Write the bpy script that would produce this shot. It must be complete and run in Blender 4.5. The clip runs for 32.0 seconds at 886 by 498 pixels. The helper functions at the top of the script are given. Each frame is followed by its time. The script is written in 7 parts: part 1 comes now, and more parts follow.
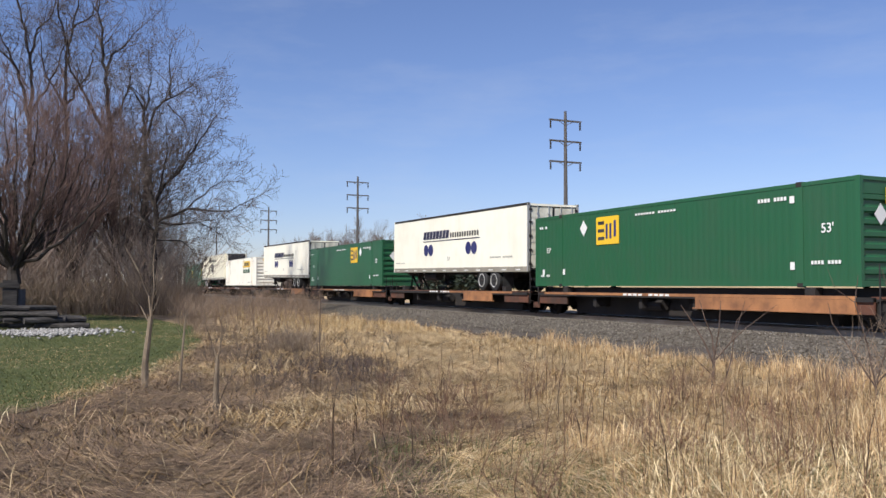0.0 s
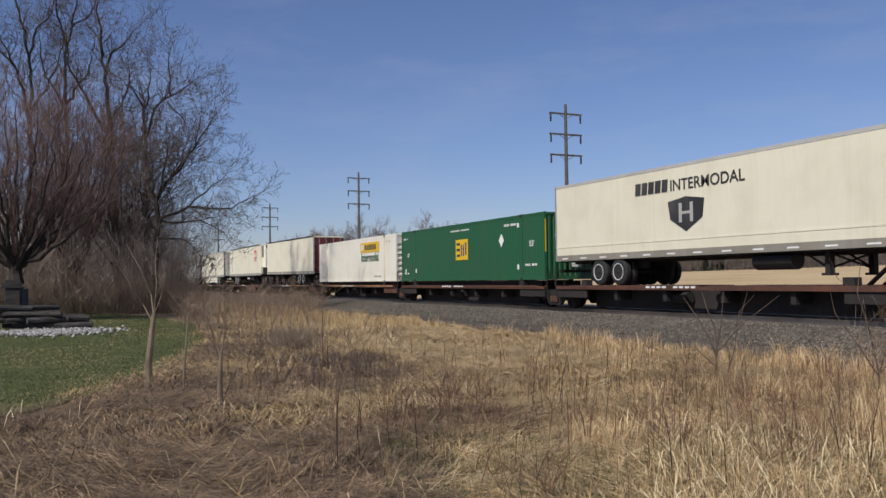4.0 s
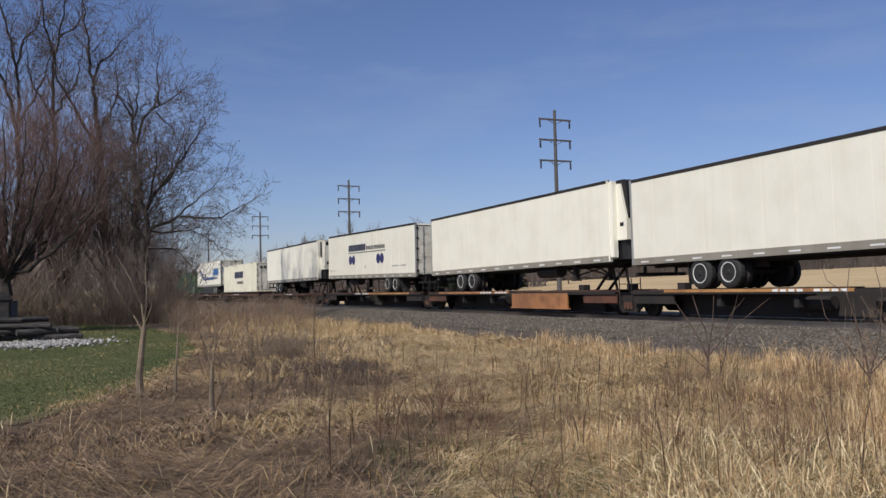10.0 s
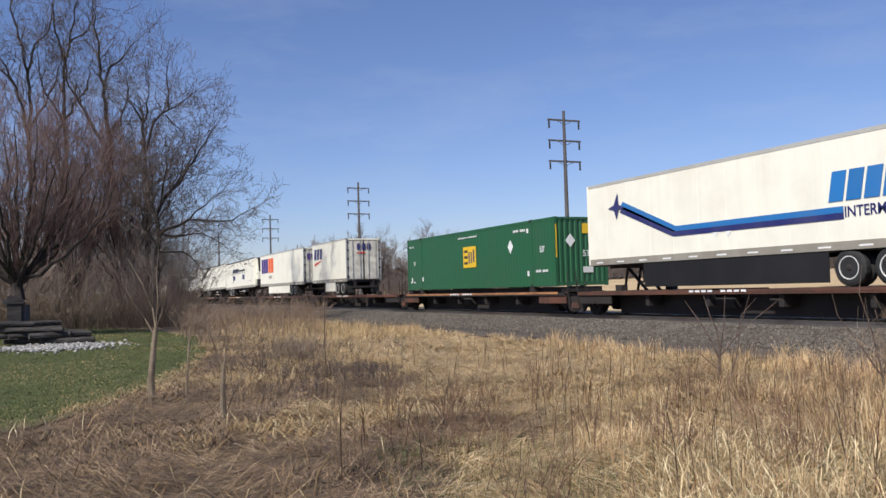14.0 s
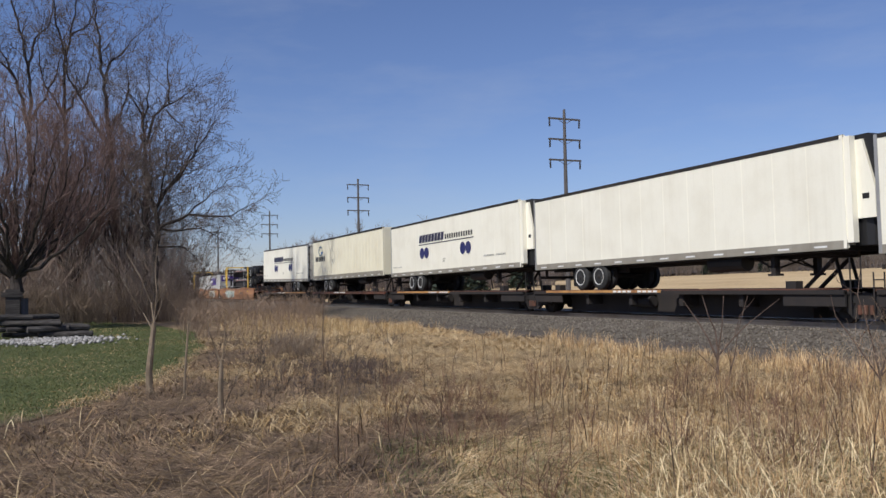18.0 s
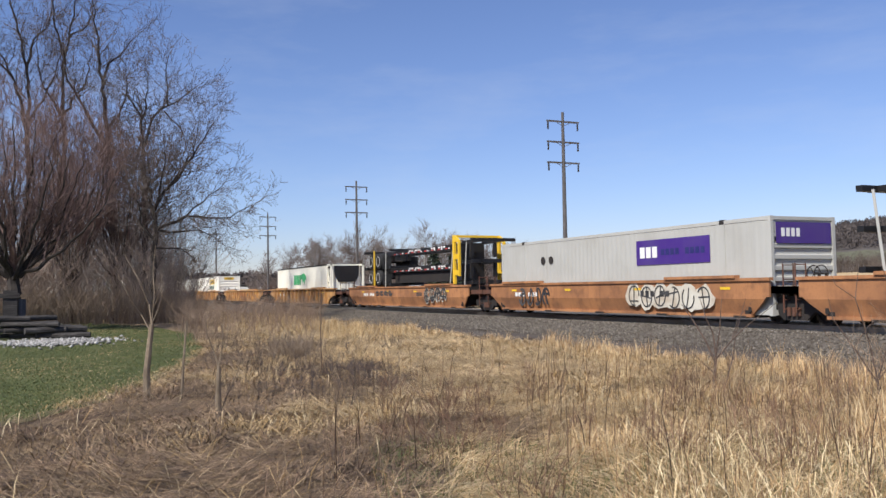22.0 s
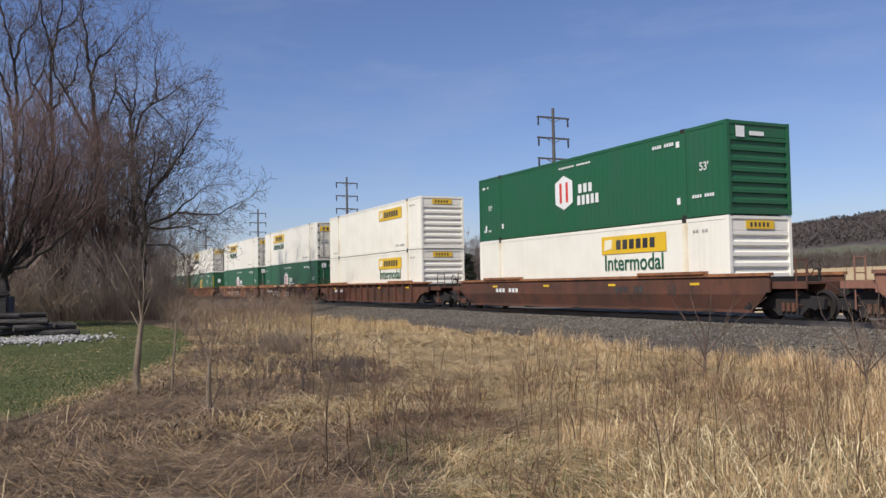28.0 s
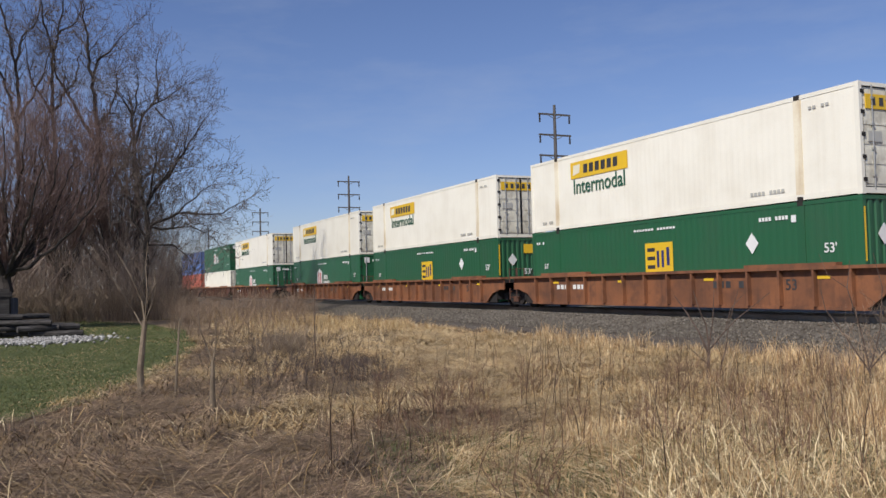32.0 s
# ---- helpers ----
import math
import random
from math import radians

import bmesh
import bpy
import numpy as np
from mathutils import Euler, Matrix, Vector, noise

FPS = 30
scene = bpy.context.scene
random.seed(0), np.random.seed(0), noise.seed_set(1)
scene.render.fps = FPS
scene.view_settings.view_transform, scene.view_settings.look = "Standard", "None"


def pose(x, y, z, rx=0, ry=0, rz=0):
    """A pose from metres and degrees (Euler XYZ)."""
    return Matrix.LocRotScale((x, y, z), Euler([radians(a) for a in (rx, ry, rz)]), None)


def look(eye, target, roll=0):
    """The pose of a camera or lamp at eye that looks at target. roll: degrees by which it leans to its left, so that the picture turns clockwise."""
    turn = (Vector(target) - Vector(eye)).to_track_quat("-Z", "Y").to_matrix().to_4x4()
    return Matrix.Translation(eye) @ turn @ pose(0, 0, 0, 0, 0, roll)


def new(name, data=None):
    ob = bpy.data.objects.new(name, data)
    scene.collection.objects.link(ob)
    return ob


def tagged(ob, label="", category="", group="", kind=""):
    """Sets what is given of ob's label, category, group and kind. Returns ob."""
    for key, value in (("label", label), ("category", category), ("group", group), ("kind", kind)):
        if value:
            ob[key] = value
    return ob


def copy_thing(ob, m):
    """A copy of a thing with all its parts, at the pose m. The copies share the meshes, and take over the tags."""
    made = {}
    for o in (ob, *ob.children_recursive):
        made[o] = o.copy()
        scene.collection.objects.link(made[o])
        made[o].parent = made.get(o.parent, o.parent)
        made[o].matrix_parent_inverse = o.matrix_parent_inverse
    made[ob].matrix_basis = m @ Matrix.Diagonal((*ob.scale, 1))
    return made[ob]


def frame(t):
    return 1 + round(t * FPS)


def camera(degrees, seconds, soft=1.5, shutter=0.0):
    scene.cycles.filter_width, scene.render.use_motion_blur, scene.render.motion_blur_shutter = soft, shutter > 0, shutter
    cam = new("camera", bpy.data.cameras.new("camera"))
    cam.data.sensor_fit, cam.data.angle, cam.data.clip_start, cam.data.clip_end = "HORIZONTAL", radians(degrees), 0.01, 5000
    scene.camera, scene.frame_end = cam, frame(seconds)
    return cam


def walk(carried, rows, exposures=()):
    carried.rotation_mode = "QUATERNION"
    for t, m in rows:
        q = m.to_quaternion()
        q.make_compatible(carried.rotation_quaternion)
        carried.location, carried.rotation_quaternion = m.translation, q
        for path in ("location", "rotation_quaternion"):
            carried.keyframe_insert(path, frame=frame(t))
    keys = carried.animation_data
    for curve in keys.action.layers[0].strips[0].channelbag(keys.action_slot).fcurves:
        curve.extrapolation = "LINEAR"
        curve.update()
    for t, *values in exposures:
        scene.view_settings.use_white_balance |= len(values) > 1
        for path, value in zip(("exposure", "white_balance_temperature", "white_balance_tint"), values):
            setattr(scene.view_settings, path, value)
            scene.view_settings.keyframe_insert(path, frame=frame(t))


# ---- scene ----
EYE = 1.70          # eye height over the field
RAIL = 0.52         # top of rail
TRACK_Y = 20.19     # centre line of the track, which runs along x
SPEED = 22.28       # metres a second, towards +x

cam = camera(54.7, 32.0, soft=1.5)
walk(cam, [
    (0.0, pose(0, 0, EYE, 92.46, -0.10, 65.30)),
    (0.5, pose(0, 0, EYE, 92.40, 0.15, 65.28)),
    (1.0, pose(0, 0, EYE, 92.57, 0.40, 65.42)),
    (1.5, pose(0, 0, EYE, 92.61, 0.43, 65.34)),
    (2.0, pose(0, 0, EYE, 92.49, 0.52, 65.38)),
    (2.5, pose(0, 0, EYE, 92.59, 0.64, 65.70)),
    (3.0, pose(0, 0, EYE, 92.44, 0.54, 65.60)),
    (3.5, pose(0, 0, EYE, 92.21, 0.54, 65.44)),
    (5.5, pose(0, 0, EYE, 92.16, 0.92, 65.53)),
    (6.0, pose(0, 0, EYE, 92.38, 1.07, 65.54)),
    (6.5, pose(0, 0, EYE, 92.45, 1.12, 65.41)),
    (7.0, pose(0, 0, EYE, 92.57, 1.11, 65.30)),
    (7.5, pose(0, 0, EYE, 92.44, 1.19, 65.20)),
    (8.0, pose(0, 0, EYE, 92.39, 1.25, 65.19)),
    (8.5, pose(0, 0, EYE, 92.36, 1.24, 64.97)),
    (9.0, pose(0, 0, EYE, 92.25, 1.32, 64.91)),
    (9.5, pose(0, 0, EYE, 92.38, 1.40, 65.01)),
    (10.0, pose(0, 0, EYE, 92.56, 1.29, 64.86)),
    (10.5, pose(0, 0, EYE, 92.58, 1.44, 64.88)),
    (11.0, pose(0, 0, EYE, 92.54, 1.41, 64.93)),
    (11.5, pose(0, 0, EYE, 92.61, 1.44, 65.10)),
    (12.0, pose(0, 0, EYE, 92.85, 1.41, 65.25)),
    (12.5, pose(0, 0, EYE, 92.96, 1.37, 65.26)),
    (13.0, pose(0, 0, EYE, 92.92, 1.35, 65.36)),
    (13.5, pose(0, 0, EYE, 92.91, 1.43, 65.58)),
    (14.0, pose(0, 0, EYE, 92.68, 1.62, 65.53)),
    (14.5, pose(0, 0, EYE, 92.54, 1.66, 65.51)),
    (16.5, pose(0, 0, EYE, 92.62, 1.08, 65.19)),
    (17.0, pose(0, 0, EYE, 92.63, 1.11, 65.21)),
    (17.5, pose(0, 0, EYE, 92.60, 1.12, 65.37)),
    (18.0, pose(0, 0, EYE, 92.51, 1.05, 65.45)),
    (18.5, pose(0, 0, EYE, 92.44, 0.88, 65.46)),
    (19.0, pose(0, 0, EYE, 92.49, 0.91, 65.46)),
    (19.5, pose(0, 0, EYE, 92.66, 0.90, 65.54)),
    (20.0, pose(0, 0, EYE, 92.80, 0.96, 65.67)),
    (20.5, pose(0, 0, EYE, 92.90, 1.05, 65.75)),
    (21.0, pose(0, 0, EYE, 92.69, 0.95, 65.73)),
    (21.5, pose(0, 0, EYE, 92.62, 0.92, 65.60)),
    (22.0, pose(0, 0, EYE, 92.66, 0.90, 65.32)),
    (22.5, pose(0, 0, EYE, 92.73, 1.02, 65.11)),
    (23.0, pose(0, 0, EYE, 92.66, 0.84, 64.73)),
    (23.5, pose(0, 0, EYE, 91.62, 0.23, 61.31)),
    (24.0, pose(0, 0, EYE, 91.15, 0.19, 61.49)),
    (24.5, pose(0, 0, EYE, 90.97, 0.39, 61.58)),
    (25.0, pose(0, 0, EYE, 91.70, 0.39, 62.46)),
    (25.5, pose(0, 0, EYE, 91.54, 0.13, 63.44)),
    (27.5, pose(0, 0, EYE, 92.19, 0.95, 64.57)),
    (28.0, pose(0, 0, EYE, 92.39, 1.03, 64.70)),
    (28.5, pose(0, 0, EYE, 92.72, 1.10, 64.91)),
    (29.0, pose(0, 0, EYE, 92.92, 1.15, 65.13)),
    (29.5, pose(0, 0, EYE, 92.99, 1.17, 64.98)),
    (30.0, pose(0, 0, EYE, 92.84, 1.22, 64.78)),
    (30.5, pose(0, 0, EYE, 92.52, 1.35, 64.70)),
    (31.0, pose(0, 0, EYE, 92.42, 1.39, 64.77)),
    (31.5, pose(0, 0, EYE, 92.39, 1.45, 64.74)),
    (32.0, pose(0, 0, EYE, 92.25, 1.49, 64.88)),
], exposures=[(0.0, 0.08, 6475, 10), (1.0, -0.26, 6458, 10), (2.0, 0.05, 6442, 10), (3.0, -0.42, 6425, 10), (6.0, -0.42, 6500, 10), (7.0, -0.38, 6488, 10), (8.0, -0.08, 6475, 10), (9.0, 0.05, 6450, 10), (10.0, -0.4, 6425, 10), (12.0, -0.25, 6400, 10), (13.0, -0.18, 6388, 10), (14.0, -0.05, 6375, 10), (17.0, -0.33, 6325, 10), (18.0, -0.3, 6338, 10), (20.0, -0.26, 6370, 10), (21.0, 0.06, 6390, 10), (22.0, 0.12, 6410, 10), (23.0, 0.06, 6430, 10), (25.0, -0.02, 6475, 10), (28.0, -0.2, 6475, 10), (29.0, -0.45, 6475, 10), (30.0, -0.48, 6475, 10), (31.0, -0.36, 6475, 10), (32.0, -0.26, 6475, 10)])
# ---- daylight ----
SUN_ELEV, SUN_AZ = radians(45), radians(152)
world = bpy.data.worlds.new("world")
scene.world = world
world.use_nodes = True
_n = world.node_tree.nodes
sky = _n.new("ShaderNodeTexSky")
sky.sky_type, sky.sun_disc = "NISHITA", False
sky.sun_elevation, sky.sun_rotation = SUN_ELEV, SUN_AZ
sky.air_density, sky.dust_density, sky.ozone_density = 1.0, 0.4, 4.0
_n["Background"].inputs["Strength"].default_value = 0.105
tint = _n.new("ShaderNodeMix")     # a slightly violet spring sky
tint.data_type, tint.blend_type = "RGBA", "MULTIPLY"
tint.inputs[0].default_value = 1.0
tint.inputs[7].default_value = (0.99, 0.955, 1.15, 1)
world.node_tree.links.new(sky.outputs[0], tint.inputs[6])
_co, _mp, _nz, _rp, wisps = (_n.new(k) for k in ("ShaderNodeTexCoord", "ShaderNodeMapping", "ShaderNodeTexNoise", "ShaderNodeValToRGB", "ShaderNodeMix"))
_mp.inputs["Scale"].default_value = (2.2, 2.2, 9.0)
_nz.inputs["Scale"].default_value, _nz.inputs["Detail"].default_value, _nz.inputs["Roughness"].default_value = 1.6, 7.0, 0.6
_rp.color_ramp.elements[0].position, _rp.color_ramp.elements[1].position = 0.50, 0.85
_rp.color_ramp.elements[1].color = (0.22, 0.22, 0.22, 1)
wisps.data_type = "RGBA"           # thin wisps of high cloud
wisps.inputs[7].default_value = (6.0, 6.4, 7.2, 1)
for _a, _b in ((_co.outputs["Generated"], _mp.inputs["Vector"]), (_mp.outputs[0], _nz.inputs["Vector"]), (_nz.outputs["Fac"], _rp.inputs[0]), (_rp.outputs[0], wisps.inputs[0]), (tint.outputs[2], wisps.inputs[6]), (wisps.outputs[2], _n["Background"].inputs["Color"])):
    world.node_tree.links.new(_a, _b)
sun = new("sun", bpy.data.lights.new("sun", "SUN"))
sun.data.energy, sun.data.angle, sun.data.color = 5.4, radians(0.5), (1.0, 0.95, 0.86)
sun_from = Vector((math.sin(SUN_AZ) * math.cos(SUN_ELEV), math.cos(SUN_AZ) * math.cos(SUN_ELEV), math.sin(SUN_ELEV)))
sun.matrix_world = look(sun_from * 50, (0, 0, 0))
scene.view_settings.exposure = 0.0

# ---- materials ----
def nodes_of(name):
    m = bpy.data.materials.new(name)
    m.use_nodes = True
    nt = m.node_tree
    return m, nt, nt.nodes["Principled BSDF"]


def noise_node(nt, scale, detail=4.0, stretch=(1, 1, 1), rough=0.55):
    co = nt.nodes.new("ShaderNodeTexCoord")
    mp = nt.nodes.new("ShaderNodeMapping")
    mp.inputs["Scale"].default_value = stretch
    nz = nt.nodes.new("ShaderNodeTexNoise")
    nz.inputs["Scale"].default_value = scale
    nz.inputs["Detail"].default_value = detail
    nz.inputs["Roughness"].default_value = rough
    nt.links.new(co.outputs["Object"], mp.inputs["Vector"])
    nt.links.new(mp.outputs[0], nz.inputs["Vector"])
    return nz.outputs["Fac"]


def ramp(nt, fac, stops):
    r = nt.nodes.new("ShaderNodeValToRGB")
    e = r.color_ramp.elements
    while len(e) < len(stops):
        e.new(0.5)
    for el, (p, c) in zip(e, stops):
        el.position = p
        el.color = (*c, 1) if len(c) == 3 else c
    nt.links.new(fac, r.inputs[0])
    return r.outputs[0]


def mix(nt, fac, a, b, mode="MIX"):
    m = nt.nodes.new("ShaderNodeMix")
    m.data_type, m.blend_type = "RGBA", mode
    for sock, val in ((m.inputs[0], fac), (m.inputs[6], a), (m.inputs[7], b)):
        if isinstance(val, (int, float)):
            sock.default_value = val
        elif isinstance(val, tuple):
            sock.default_value = (*val, 1)
        else:
            nt.links.new(val, sock)
    return m.outputs[2]


def bump(nt, bsdf, height, strength=0.3, dist=0.02):
    b = nt.nodes.new("ShaderNodeBump")
    b.inputs["Strength"].default_value, b.inputs["Distance"].default_value = strength, dist
    nt.links.new(height, b.inputs["Height"])
    nt.links.new(b.outputs[0], bsdf.inputs["Normal"])


def paint(name, col, dirt=(0.12, 0.10, 0.08), amount=0.35, rough=0.45, metal=0.0, streak=0.6, per_thing=0.12, spots=0.0):
    """Weathered paint: broad stains, downward streaks, fine grime, and a small shift from thing to thing."""
    m, nt, b = nodes_of(name)
    broad = noise_node(nt, 0.7, 5)
    lines = noise_node(nt, 1.0, 4, (5.0, 5.0, 0.35))
    fine = noise_node(nt, 22, 3)
    f1 = ramp(nt, broad, [(0.42, (0, 0, 0)), (0.75, (amount,) * 3)])
    f2 = ramp(nt, lines, [(0.52, (0, 0, 0)), (0.80, (amount * streak,) * 3)])
    f3 = ramp(nt, fine, [(0.5, (0, 0, 0)), (0.8, (amount * 0.35,) * 3)])
    info = nt.nodes.new("ShaderNodeObjectInfo")
    tone = ramp(nt, info.outputs["Random"], [(0.0, (1 - per_thing,) * 3), (1.0, (1.0,) * 3)])
    c = mix(nt, 1.0, tuple(col), tone, "MULTIPLY")
    fs = [f1, f2, f3]
    if spots:
        fs.append(ramp(nt, noise_node(nt, 2.4, 5, (1, 1, 1), 0.62), [(0.50, (0, 0, 0)), (0.66, (spots,) * 3)]))
    for f in fs:
        c = mix(nt, f, c, tuple(dirt))
    nt.links.new(c, b.inputs["Base Color"])
    b.inputs["Roughness"].default_value, b.inputs["Metallic"].default_value = rough, metal
    bump(nt, b, fine, 0.08, 0.004)
    return m


def mottled(name, cols, scale=3.0, rough=0.85, fine=30, bmp=0.4, dist=0.03, metal=0.0, stretch=(1, 1, 1)):
    """Natural surface: three tones by noise at two scales, with relief."""
    m, nt, b = nodes_of(name)
    a = noise_node(nt, scale, 6, stretch)
    f = noise_node(nt, fine, 4, stretch)
    c = ramp(nt, a, [(0.3, cols[0]), (0.5, cols[1]), (0.72, cols[2])])
    d = ramp(nt, f, [(0.3, (0.72,) * 3), (0.7, (1.25,) * 3)])
    nt.links.new(mix(nt, 1.0, c, d, "MULTIPLY"), b.inputs["Base Color"])
    b.inputs["Roughness"].default_value, b.inputs["Metallic"].default_value = rough, metal
    bump(nt, b, f, bmp, dist)
    return m


def islands(name, cols, rough=0.8, patch=0.0):
    """Blades, twigs and stones: one tone for each island; patch: darker and lighter stretches of a metre or so."""
    m, nt, b = nodes_of(name)
    g = nt.nodes.new("ShaderNodeNewGeometry")
    n = len(cols) - 1
    c = ramp(nt, g.outputs["Random Per Island"], [(i / n, k) for i, k in enumerate(cols)])
    if patch:
        a = ramp(nt, noise_node(nt, 0.55, 3), [(0.35, (1 - patch,) * 3), (0.65, (1.0,) * 3)])
        d = ramp(nt, noise_node(nt, 2.6, 3), [(0.36, (1 - patch * 1.25,) * 3), (0.60, (1.0,) * 3)])
        e = ramp(nt, noise_node(nt, 7.0, 2), [(0.38, (1 - patch * 1.3,) * 3), (0.60, (1.0,) * 3)])
        for k in (a, d, e):
            c = mix(nt, 1.0, c, k, "MULTIPLY")
    nt.links.new(c, b.inputs["Base Color"])
    b.inputs["Roughness"].default_value = rough
    return m


WHITE = paint("white_paint", (0.91, 0.88, 0.75), (0.48, 0.42, 0.30), 0.24)
CREAM = paint("cream_paint", (0.83, 0.785, 0.61), (0.46, 0.38, 0.26), 0.28)
JBWHITE = paint("container_white", (0.885, 0.85, 0.74), (0.50, 0.43, 0.31), 0.24)
GREY = paint("grey_paint", (0.46, 0.455, 0.42), (0.28, 0.26, 0.22), 0.36)
GREEN = paint("green_paint", (0.019, 0.108, 0.046), (0.05, 0.08, 0.05), 0.32)
GREEN2 = paint("bluish_green_paint", (0.016, 0.112, 0.046), (0.05, 0.08, 0.06), 0.30)
MAROON = paint("maroon_paint", (0.14, 0.012, 0.018), (0.08, 0.05, 0.04), 0.3)
BLUEBOX = paint("blue_paint", (0.10, 0.20, 0.48), (0.10, 0.10, 0.12), 0.3)
REDBOX = paint("orange_red_paint", (0.50, 0.11, 0.06), (0.2, 0.1, 0.08), 0.3)
DOORWHITE = paint("grimy_door_white", (0.76, 0.73, 0.62), (0.22, 0.18, 0.12), 0.60, 0.55, spots=0.4)
POSTWHITE = paint("rust_stained_white", (0.86, 0.79, 0.62), (0.42, 0.26, 0.10), 0.55, 0.55, streak=1.0)
WELLRUST = paint("rusty_orange_paint", (0.27, 0.105, 0.045), (0.085, 0.04, 0.025), 0.85, 0.7, streak=0.9, spots=0.6)
ORANGE = paint("orange_paint", (0.45, 0.205, 0.085), (0.13, 0.06, 0.035), 0.80, 0.6, spots=0.5)
YELLOWCAR = paint("yellow_car_paint", (0.54, 0.29, 0.095), (0.20, 0.085, 0.045), 0.75, 0.6, spots=0.6)
BROWN = paint("rust_brown_paint", (0.135, 0.052, 0.03), (0.045, 0.028, 0.02), 0.85, 0.75, streak=0.95, spots=0.55)
RUSTTOP = paint("orange_rust_paint", (0.34, 0.14, 0.055), (0.09, 0.04, 0.025), 0.8, 0.75, spots=0.6)
WHEEL = paint("wheel_steel", (0.022, 0.018, 0.016), (0.05, 0.034, 0.025), 0.6, 0.7, 0.1)
RUSTPINK = paint("faded_rust_paint", (0.28, 0.13, 0.085), (0.12, 0.06, 0.045), 0.65, 0.7, spots=0.5)
DARKSTEEL = paint("dark_steel", (0.017, 0.0145, 0.014), (0.042, 0.030, 0.023), 0.5, 0.8)
BLACK = paint("black_paint", (0.009, 0.009, 0.010), (0.035, 0.03, 0.026), 0.3, 0.5)
ALU = paint("aluminium", (0.42, 0.42, 0.41), (0.20, 0.19, 0.17), 0.5, 0.5, 0.4)
GRIMEALU = paint("grimy_aluminium", (0.34, 0.315, 0.26), (0.16, 0.135, 0.10), 0.6, 0.55, 0.15)
RIM = paint("wheel_white", (0.70, 0.69, 0.66), (0.22, 0.2, 0.17), 0.4, 0.5)
RUBBER = mottled("rubber", [(0.012,) * 3, (0.018,) * 3, (0.03,) * 3], 4, 0.8, 40, 0.2, 0.01)
YELLOW = paint("sign_yellow", (0.80, 0.50, 0.02), (0.4, 0.3, 0.1), 0.25, 0.5)
BRIGHT = paint("sign_white", (0.80, 0.80, 0.78), (0.4, 0.4, 0.35), 0.2, 0.5)
INKNAVY = paint("sign_dark_navy", (0.014, 0.016, 0.055), (0.2, 0.2, 0.22), 0.2, 0.5)
NAVY = paint("sign_navy", (0.018, 0.022, 0.13), (0.2, 0.2, 0.22), 0.2, 0.5)
PURPLE = paint("sign_purple", (0.055, 0.020, 0.20), (0.2, 0.2, 0.22), 0.15, 0.5)
SIGNRED = paint("sign_red", (0.62, 0.045, 0.03), (0.3, 0.2, 0.15), 0.2, 0.5)
SIGNORANGE = paint("sign_orange", (0.82, 0.13, 0.02), (0.3, 0.2, 0.15), 0.15, 0.5)
SIGNBLACK = paint("sign_black", (0.03, 0.03, 0.033), (0.25, 0.24, 0.22), 0.2, 0.5)
SIGNGREEN = paint("sign_green", (0.04, 0.42, 0.14), (0.3, 0.3, 0.25), 0.15, 0.5)
SIGNDKGREEN = paint("sign_dark_green", (0.012, 0.10, 0.055), (0.3, 0.3, 0.25), 0.15, 0.5)
SIGNBLUE = paint("sign_blue", (0.02, 0.17, 0.46), (0.2, 0.2, 0.25), 0.15, 0.5)
SPRAYWHITE = paint("spray_white", (0.66, 0.63, 0.54), (0.32, 0.22, 0.13), 0.5, 0.6, spots=0.45)
TEALGREY = paint("sign_grey_blue", (0.13, 0.22, 0.28), (0.3, 0.3, 0.28), 0.2)
FADEDRED = paint("spray_red", (0.42, 0.085, 0.05), (0.45, 0.24, 0.09), 0.7, 0.6, spots=0.6)
TEAL = paint("spray_teal", (0.16, 0.42, 0.42), (0.3, 0.3, 0.28), 0.3)
STEEL = paint("rail_steel", (0.30, 0.27, 0.25), (0.12, 0.08, 0.06), 0.5, 0.35, 0.8)
TIMBER = mottled("tie_timber", [(0.05, 0.04, 0.032), (0.085, 0.068, 0.055), (0.13, 0.11, 0.09)], 5, 0.9, 40, 0.5, 0.02, 0, (0.3, 3, 3))
POLE = mottled("weathered_pole", [(0.055, 0.052, 0.052), (0.085, 0.080, 0.080), (0.125, 0.118, 0.117)], 3, 0.85, 30, 0.4, 0.02, 0, (3, 3, 0.4))
# ---- mesh helpers ----
def mesh_of(bm, name):
    me = bpy.data.meshes.new(name)
    bm.to_mesh(me)
    bm.free()
    return me


def part(name, bm, material, parent=None, label=""):
    """One mesh object, a part of parent."""
    ob = new(name, mesh_of(bm, name) if isinstance(bm, bmesh.types.BMesh) else bm)
    if not ob.data.materials:
        ob.data.materials.append(material)
    if parent:
        ob.parent = parent
    return tagged(ob, label)


def box(bm, x0, x1, y0, y1, z0, z1):
    v = [bm.verts.new((x, y, z)) for x in (x0, x1) for y in (y0, y1) for z in (z0, z1)]
    for f in ((0, 1, 3, 2), (4, 6, 7, 5), (0, 4, 5, 1), (2, 3, 7, 6), (0, 2, 6, 4), (1, 5, 7, 3)):
        bm.faces.new([v[i] for i in f])
    return bm


def boxes(*rows):
    bm = bmesh.new()
    for r in rows:
        box(bm, *r)
    return bm


